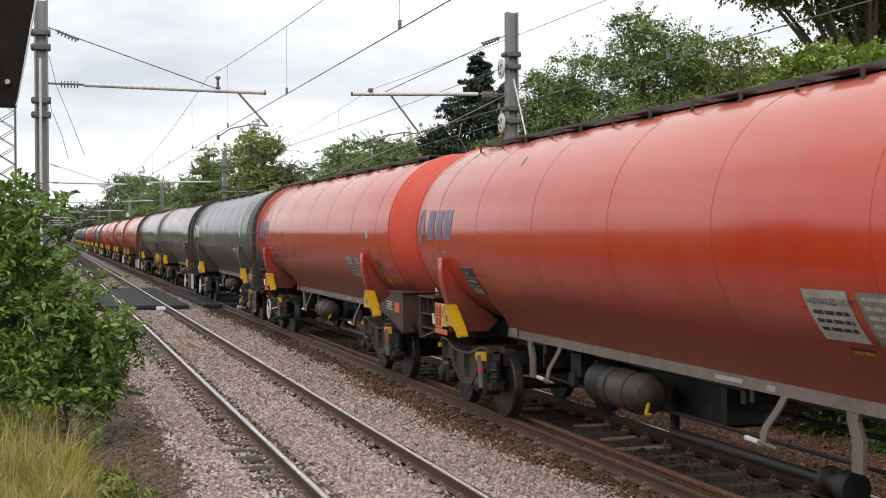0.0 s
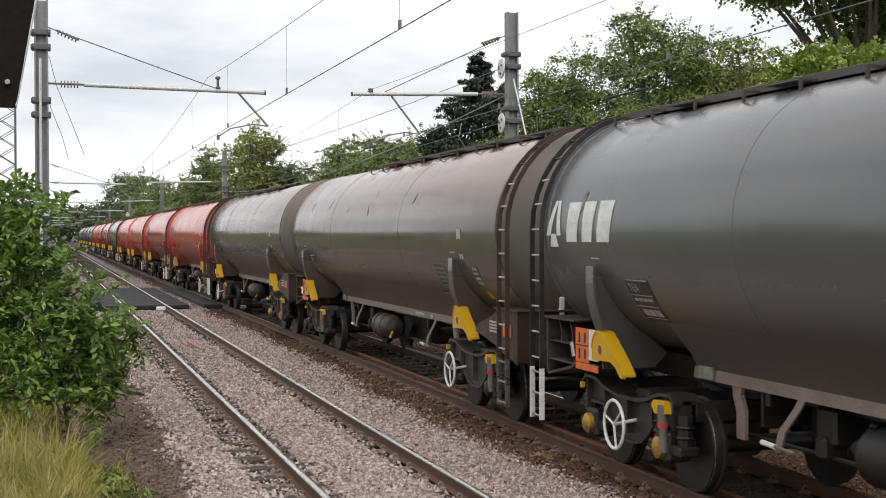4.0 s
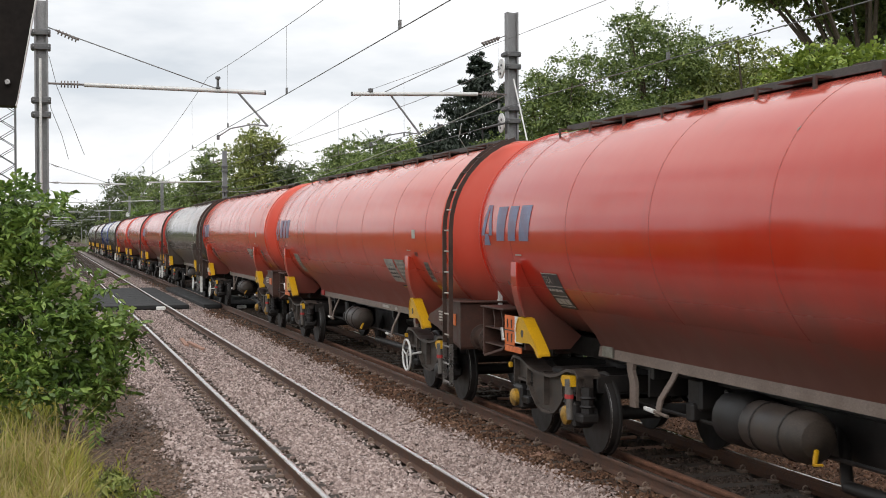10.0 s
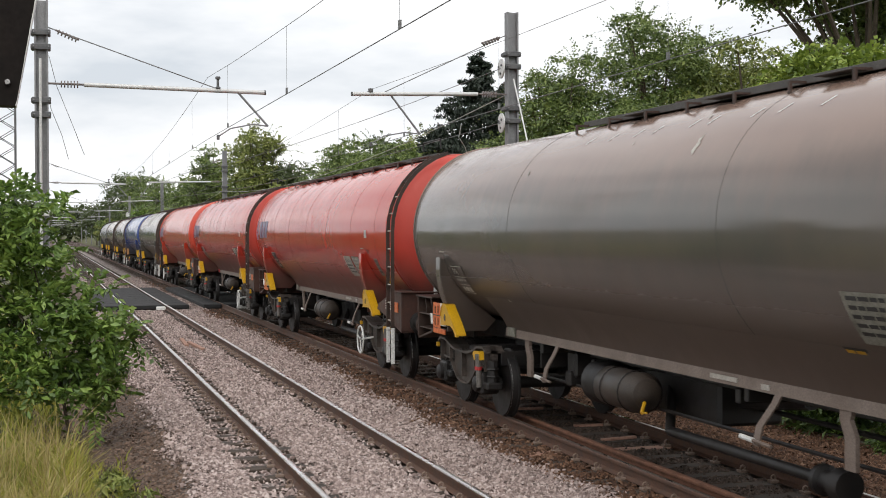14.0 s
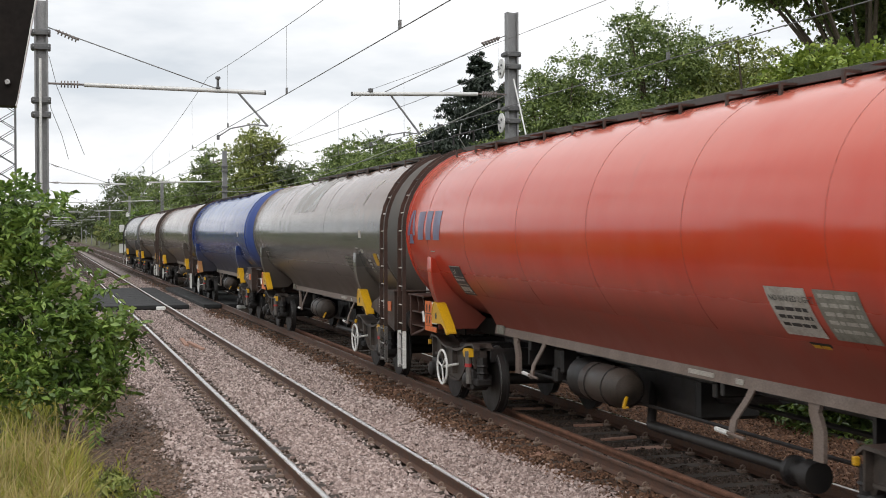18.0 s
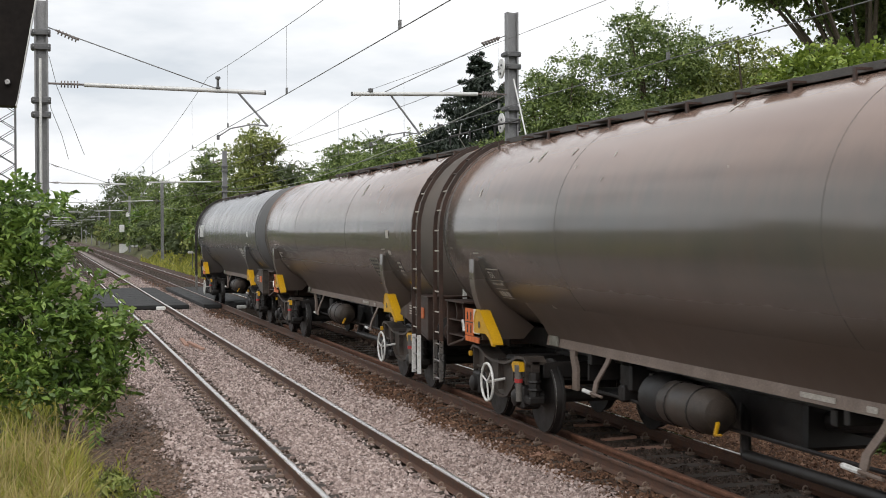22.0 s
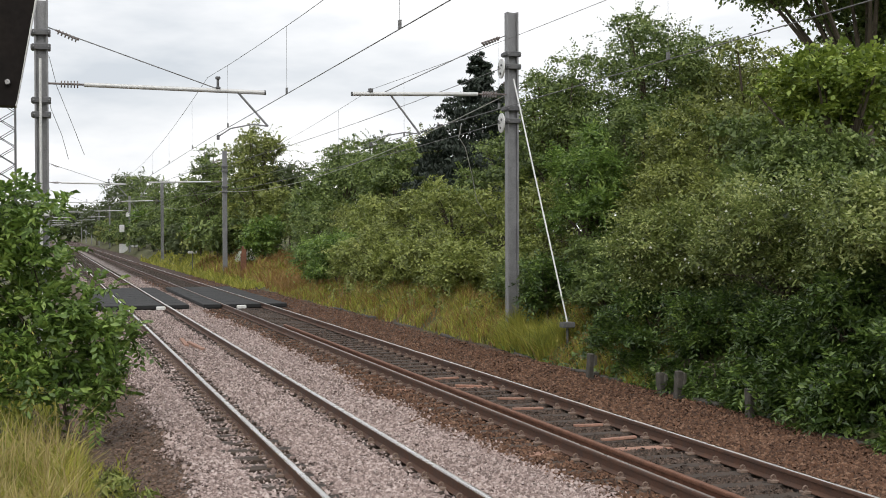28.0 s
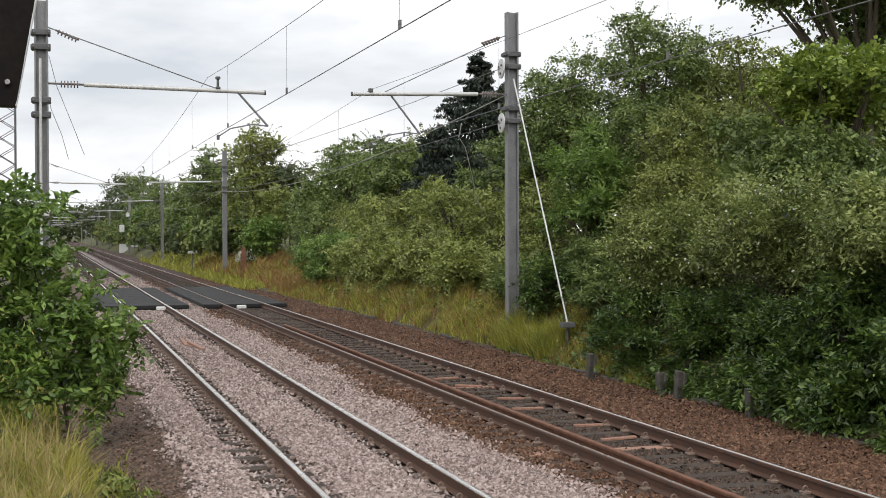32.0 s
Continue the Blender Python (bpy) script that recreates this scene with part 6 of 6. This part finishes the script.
stand("oak_tree", "dense dark green tree on the bank", "tree", 12.6, 27.4, 5.6, 2.3, 2.8, 40, 13000, (0.125, 0.07), LEAF_TREE, 0.15, None, -0.3, 0.30, (1000, 8, 0.5))
stand("oak_tree", "dense dark green tree on the bank", "tree", 15.2, 31.0, 7.9, 2.4, 3.0, 44, 12000, (0.14, 0.08), LEAF_OLIVE, 0.2, None, 0.0, 0.26, (1000, 8, 0.55))
stand("hawthorn_tree", "olive green bushy tree on the bank", "tree", 10.3, 27.4, 4.5, 1.4, 2.2, 40, 12000, (0.095, 0.045), LEAF_OLIVE, 0.12, None, -0.4, 0.28, (1300, 9, 0.45))
stand("hawthorn_tree", "olive green bushy tree on the bank", "tree", 11.8, 30.6, 6.0, 1.5, 1.8, 40, 10000, (0.10, 0.05), LEAF_OLIVE, 0.12, None, 0.0, 0.26, (1100, 9, 0.5))
stand("hawthorn_tree", "olive green bushy tree on the bank", "tree", 9.3, 30.4, 2.6, 0.9, 1.6, 28, 8000, (0.10, 0.045), LEAF_TREE, 0.08, None, -0.3, 0.32, (700, 8, 0.4))
stand("ash_tree", "tall open green tree with ragged top", "tree", 9.9, 32.4, 5.7, 1.2, 1.8, 40, 6000, (0.13, 0.045), LEAF_NEAR, 0.12, None, -0.3, 0.24, (1000, 11, 0.6))
stand("ash_tree", "tall open green tree with ragged top", "tree", 12.0, 34.0, 6.6, 1.8, 2.4, 44, 11000, (0.13, 0.055), LEAF_TREE, 0.16, None, -0.3, 0.26, (1000, 9, 0.6))
stand("hawthorn_tree", "olive green bushy tree on the bank", "tree", 9.2, 35.6, 2.7, 0.9, 1.8, 28, 8000, (0.11, 0.05), LEAF_HEDGE, 0.1, None, -0.3, 0.32, (600, 8, 0.4))
stand("ash_tree", "tall open green tree with ragged top", "tree", 13.0, 42.0, 9.4, 1.9, 2.6, 64, 21000, (0.12, 0.06), LEAF_TREE, 0.18, None, 0.0, 0.25, (900, 10, 0.9))
stand("ash_tree", "tall open green tree with ragged top", "tree", 15.4, 40.0, 10.8, 2.5, 3.0, 76, 26000, (0.12, 0.062), LEAF_TREE, 0.18, None, 0.0, 0.24, (1000, 10, 0.9))
stand("ash_tree", "tall open green tree with ragged top", "tree", 17.9, 40.0, 9.3, 2.5, 3.0, 60, 20000, (0.12, 0.065), LEAF_OLIVE, 0.18, None, 0.0, 0.26, (800, 9, 0.8))
stand("oak_tree", "dense dark green tree on the bank", "tree", 20.6, 36.0, 8.6, 3.0, 3.4, 44, 9000, (0.17, 0.09), LEAF_TREE, 0.2, None, 0.0, 0.26, (800, 8, 0.7))
stand("oak_tree", "dense dark green tree on the bank", "tree", 17.0, 36.5, 8.9, 2.3, 2.4, 48, 13000, (0.13, 0.075), LEAF_OLIVE, 0.18, None, -0.3, 0.28, (700, 8, 0.6))
for x, y, top, mat in ((12.6, 45.0, 7.2, LEAF_TREE), (14.8, 46.0, 8.4, LEAF_OLIVE), (17.4, 45.0, 8.8, LEAF_TREE), (20.2, 44.0, 8.6, LEAF_OLIVE)):
    stand("hawthorn_tree", "olive green bushy tree on the bank", "tree", x, y, top, 2.0, 2.2, 40, 15000, (0.12, 0.07), mat, 0.14, None, -0.6, 0.32, (700, 8, 0.5))
front = [(8.6, 33.6, 2.0, 0.7, 1.2, LEAF_TREE), (8.7, 39.2, 2.5, 1.1, 1.8, LEAF_HEDGE), (8.8, 42.6, 2.9, 1.2, 2.0, LEAF_OLIVE), (8.5, 46.0, 2.6, 1.1, 2.0, LEAF_HEDGE), (8.7, 49.6, 3.0, 1.2, 2.1, LEAF_OLIVE), (8.5, 53.4, 2.6, 1.1, 2.1, LEAF_HEDGE), (8.6, 57.4, 3.0, 1.2, 2.2, LEAF_NEAR), (8.5, 61.5, 2.6, 1.1, 2.0, LEAF_NEAR)]
back = [(11.2, 38.5, 4.6, 1.6, 2.4, LEAF_OLIVE), (11.6, 43.5, 4.8, 1.7, 2.6, LEAF_HEDGE), (11.2, 48.5, 4.9, 1.7, 2.6, LEAF_HEDGE), (11.4, 54.0, 5.0, 1.8, 2.8, LEAF_OLIVE), (11.0, 60.0, 4.6, 1.7, 2.8, LEAF_HEDGE), (11.6, 66.0, 4.7, 1.8, 2.8, LEAF_OLIVE), (10.6, 73.0, 4.6, 1.6, 3.0, LEAF_TREE)]
for x, y, top, rx, ry, mat in front + back:
    stand("hedge_shrub", "bushy mixed green shrub on the bank", "shrub", x, y, top, rx, ry, 50, 8500, (0.125, 0.06), mat, 0.08, None, -0.3, 0.27, (560, 8, 0.55))


def conifer(x, y, top, nb, per):
    t = thing("conifer", pose(x, y, bank(x, y)), "dark blue-green conifer with drooping layered branches", "tree", "trees on the bank")
    part("trunk", Geo().rod((0, 0, -0.3), (0, 0, top), 0.22, 10, 0.03), BARK, t)
    z = top * (1 - rng.random(nb) ** 0.68 * 0.94)
    a = rng.uniform(0, 2 * math.pi, nb)
    ln = (np.minimum((top - z) * 0.66 + 0.22, 3.3) * rng.uniform(0.5, 1.22, nb))[:, None]
    s = np.sqrt(rng.random((nb, per)))
    w = 0.05 + 0.17 * ln * (1 - s)
    out = ln * s
    p = np.stack([out * np.cos(a)[:, None], out * np.sin(a)[:, None], z[:, None] - 0.30 * out + 0.14 * out * s], 2) + w[:, :, None] * rng.normal(size=(nb, per, 3)) * np.array([1, 1, 0.45])
    p = p.reshape(-1, 3)
    nor = np.stack([np.repeat(np.cos(a), per) * 0.4, np.repeat(np.sin(a), per) * 0.4, np.ones(nb * per)], 1)
    v, f = leaf_arrays(p, nor, 0.24, 0.075, 0.45, 0.7)
    o = new("crown", cloud_mesh("crown", v, f, LEAF_FIR))
    o.parent = t


conifer(15.9, 60.0, 10.4, 560, 105)
conifer(17.6, 61.5, 9.4, 300, 80)
conifer(14.6, 62.5, 7.6, 260, 80)
far_trees = [(10.0, 92.0, 10.2, 2.4, LEAF_OLIVE), (14.2, 70.0, 7.4, 2.4, LEAF_TREE), (16.8, 72.0, 8.2, 2.6, LEAF_OLIVE), (13.6, 80.0, 7.6, 2.6, LEAF_TREE), (15.8, 86.0, 8.6, 3.0, LEAF_TREE), (12.6, 92.0, 7.6, 2.6, LEAF_FAR), (19.0, 88.0, 9.4, 3.2, LEAF_FAR),
             (9.0, 108.0, 9.6, 2.2, LEAF_TREE), (12.0, 110.0, 8.6, 2.6, LEAF_TREE), (10.4, 124.0, 7.0, 2.2, LEAF_TREE), (9.4, 142.0, 6.2, 2.0, LEAF_TREE), (9.2, 82.0, 3.3, 1.5, LEAF_NEAR), (11.4, 78.0, 5.2, 1.9, LEAF_TREE), (10.6, 86.0, 5.4, 1.8, LEAF_OLIVE), (11.6, 101.0, 7.4, 2.4, LEAF_TREE), (10.2, 134.0, 8.2, 2.3, LEAF_TREE), (10.0, 172.0, 8.8, 2.6, LEAF_TREE), (9.0, 96.0, 3.6, 1.5, LEAF_TREE), (8.9, 116.0, 4.0, 1.4, LEAF_NEAR),
             (9.0, 160.0, 6.0, 2.0, LEAF_TREE), (9.0, 185.0, 6.6, 2.2, LEAF_NEAR), (10.5, 215.0, 9.0, 3.0, LEAF_TREE), (13.0, 250.0, 14.0, 4.5, LEAF_TREE), (11.0, 290.0, 15.5, 4.6, LEAF_FAR), (16.5, 300.0, 16.5, 5.0, LEAF_FAR), (10.0, 340.0, 11.0, 4.0, LEAF_FAR), (9.0, 240.0, 5.0, 2.0, LEAF_TREE), (11.5, 262.0, 12.5, 4.2, LEAF_FAR), (15.0, 230.0, 11.5, 3.6, LEAF_TREE), (7.5, 330.0, 9.0, 4.0, LEAF_FAR)]
for x, y, top, r, mat in far_trees:
    stand("roadside_tree", "rounded green tree beside the line", "tree", x, y, top * 1.10, r, r * 1.4, 80, 13000 if y < 140 else 6000, (0.11 + y * 0.0007, 0.07 + y * 0.0005), mat, 0.16, None, 0.0, 0.22, (700 if y < 140 else 240, 8, 0.5 + 0.004 * y))
for k in range(19):
    y = 98.0 + 13.0 * k + 4.0 * math.sin(k * 2.3)
    stand("hedge_shrub", "bushy mixed green shrub on the bank", "shrub", 8.3 + 0.5 * math.sin(k * 1.9), y, 2.6 + 0.9 * math.sin(k * 3.1) + 0.012 * y, 1.3, 5.0, 16, 3500, (0.28 + 0.0006 * y, 0.17 + 0.0004 * y), (LEAF_TREE, LEAF_OLIVE, LEAF_FAR)[k % 3], 0.08, None, -0.2, 0.4)
hill = [(x, y, 4.0 + 2.0 * math.sin(x * 0.3), 11.0, 9.0, 8.0 + 2 * math.sin(x * 1.7)) for x, y in ((-30, 520), (-14, 530), (0, 540), (9, 530), (22, 520), (40, 510), (60, 480), (-48, 520))]
p, nr = blob_points(hill, 16000, 0.4)
v, f = leaf_arrays(p, unit(nr + np.array([0, 0, 0.35])), 1.4, 1.0, 0.6, 0.2)
tagged(new("far_wood", cloud_mesh("far_wood", v, f, LEAF_FAR)), "hazy wooded rise at the end of the line", "wood", kind="stuff")
left = [(-7.0, 60.0, 2.0, 1.2, LEAF_TREE), (-7.5, 95.0, 3.0, 2.0, LEAF_TREE), (-6.5, 130.0, 3.5, 2.0, LEAF_TREE), (-6.0, 170.0, 4.0, 2.2, LEAF_FAR), (-6.5, 230.0, 6.0, 3.0, LEAF_FAR)]
for x, y, h, r, mat in left:
    grow("hedge_shrub", "bushy mixed green shrub on the bank", "shrub", (x, y, -0.2), crown_blobs((0, 0, h * 0.55), (r, r * 1.6, h * 0.5), 12, 0.45), 5000, (0.24, 0.14), mat, (0.08, 0), "shrubs beside the line")

def ground_leaves(name, label, n, x0, x1, y0, y1, size, mat):
    """Low creeping leaves lying over the ground."""
    x, y = rng.uniform(x0, x1, n), rng.uniform(y0, y1, n)
    q = np.stack([x, y, np.array([bank(a, b) for a, b in zip(x, y)]) + rng.uniform(0.0, 0.16, n)], 1)
    v, f = leaf_arrays(q, np.tile(np.array([[-0.4, -0.3, 1.0]]), (n, 1)), size, size * 0.6, 0.55, 0.1)
    return tagged(new(name, cloud_mesh(name, v, f, mat)), label, "undergrowth", kind="stuff")


ground_leaves("undergrowth", "dark creeping leaves under the shrubs on the bank", 16000, 6.95, 11.5, 13.0, 31.0, 0.13, LEAF_SHADED)
ground_leaves("hedge_undergrowth", "creeping green leaves at the foot of the hedge", 9000, 7.6, 10.5, 31.0, 66.0, 0.18, LEAF_OLIVE)
grass("bank_grass", "yellow-green rough grass at the foot of the bank", 26000, 6.98, 8.8, 22.0, 66.0, 0.36, GRASS, 0.007, 0.30)
grass("bank_dry_grass", "dry orange-tinted grass among the green", 9000, 6.98, 8.6, 22.0, 66.0, 0.46, GRASS_ORANGE, 0.006, 0.0)
grass("line_side_grass", "green and straw-coloured grass beside the far line", 9000, 6.0, 9.5, 69.0, 150.0, 0.45, GRASS, 0.014, 0.3)
grass("tall_bank_grass", "tall yellow-green grass round the mast foot", 2600, 6.98, 7.6, 27.6, 31.2, 0.75, GRASS, 0.007)
grass("orange_grass", "dry orange-brown grass by the crossing path", 9000, 7.2, 11.0, 62.0, 105.0, 0.55, GRASS_ORANGE, 0.012)
grass("far_verge_grass", "olive and straw grass behind the bush", 7000, -8.0, -3.2, 19.0, 40.0, 0.55, GRASS, 0.008, 0.5)
grass("verge_grass", "dry straw-coloured grass beside the bush", 4200, -6.2, -3.05, 11.5, 19.0, 0.75, GRASS_DRY, 0.005, 0.3)
grass("verge_green_grass", "olive green grass under the dry stalks", 9000, -6.2, -2.95, 11.5, 19.0, 0.50, GRASS, 0.006, 0.35)
grass("verge_weeds", "green weeds among dry grass at the track side", 2200, -4.2, -2.4, 12.0, 18.0, 0.30, GRASS, 0.010, 0.0)
for i, (x, y) in enumerate([(-2.62, 13.4), (-2.85, 12.7), (-2.45, 14.6), (-3.1, 14.0), (-2.75, 15.6), (-3.4, 12.9)]):
    grow("weed", "leafy green weed growing at the track side", "weed", (x, y, bank(x, y)), crown_blobs((0, 0, 0.22), (0.22, 0.25, 0.24), 7, 0.5), 260, (0.10, 0.030), LEAF_HEDGE, (0.01, 0), "weeds by the track", 0.7, 0.2)
grow("white_flowers", "patch of white flowers in dry grass", "flowers", (9.0, 84.0, 0.35), [(-0.3, 0, 0.7, 0.9, 1.4, 0.5), (0.6, 0.5, 0.6, 0.9, 1.3, 0.45)], 1500, (0.16, 0.09), LEAF_TREE, (0.03, 0), "", 0.6, 0.2, 0.6, (1200, 0.14, BLOSSOM))


# ---- the train rolls past, gathering speed ----
def tail_at(t):
    """Distance along the track of the last wagon's centre."""
    return 303.478 - 9.6058 * t - 0.094733 * t * t - 0.00053745 * t ** 3 + 0.000021268 * t ** 4


def motions():
    times = [2.0 * i for i in range(17)]
    for k, (w, sets) in enumerate(WAGONS):
        walk(w, [(t, pose(TRACK_GAP, tail_at(t) - k * WAGON, 0)) for t in times])
        # the wheels are turned while they pass near the camera
        shown = [f / FPS for f in range(0, 32 * FPS + 1) if -6 < tail_at(f / FPS) - k * WAGON < 62]
        if not shown:
            continue
        for ws, y in sets:
            roll = lambda t: math.degrees((tail_at(shown[0]) - tail_at(t)) / 0.46)
            rows = [(t, pose(0, y, 0.46, roll(t))) for t in shown]
            if shown[0] > 0:
                rows.insert(0, (0.0, rows[0][1]))
            if shown[-1] < 32.0:
                rows.append((32.0, rows[-1][1]))
            walk(ws, rows)


motions()
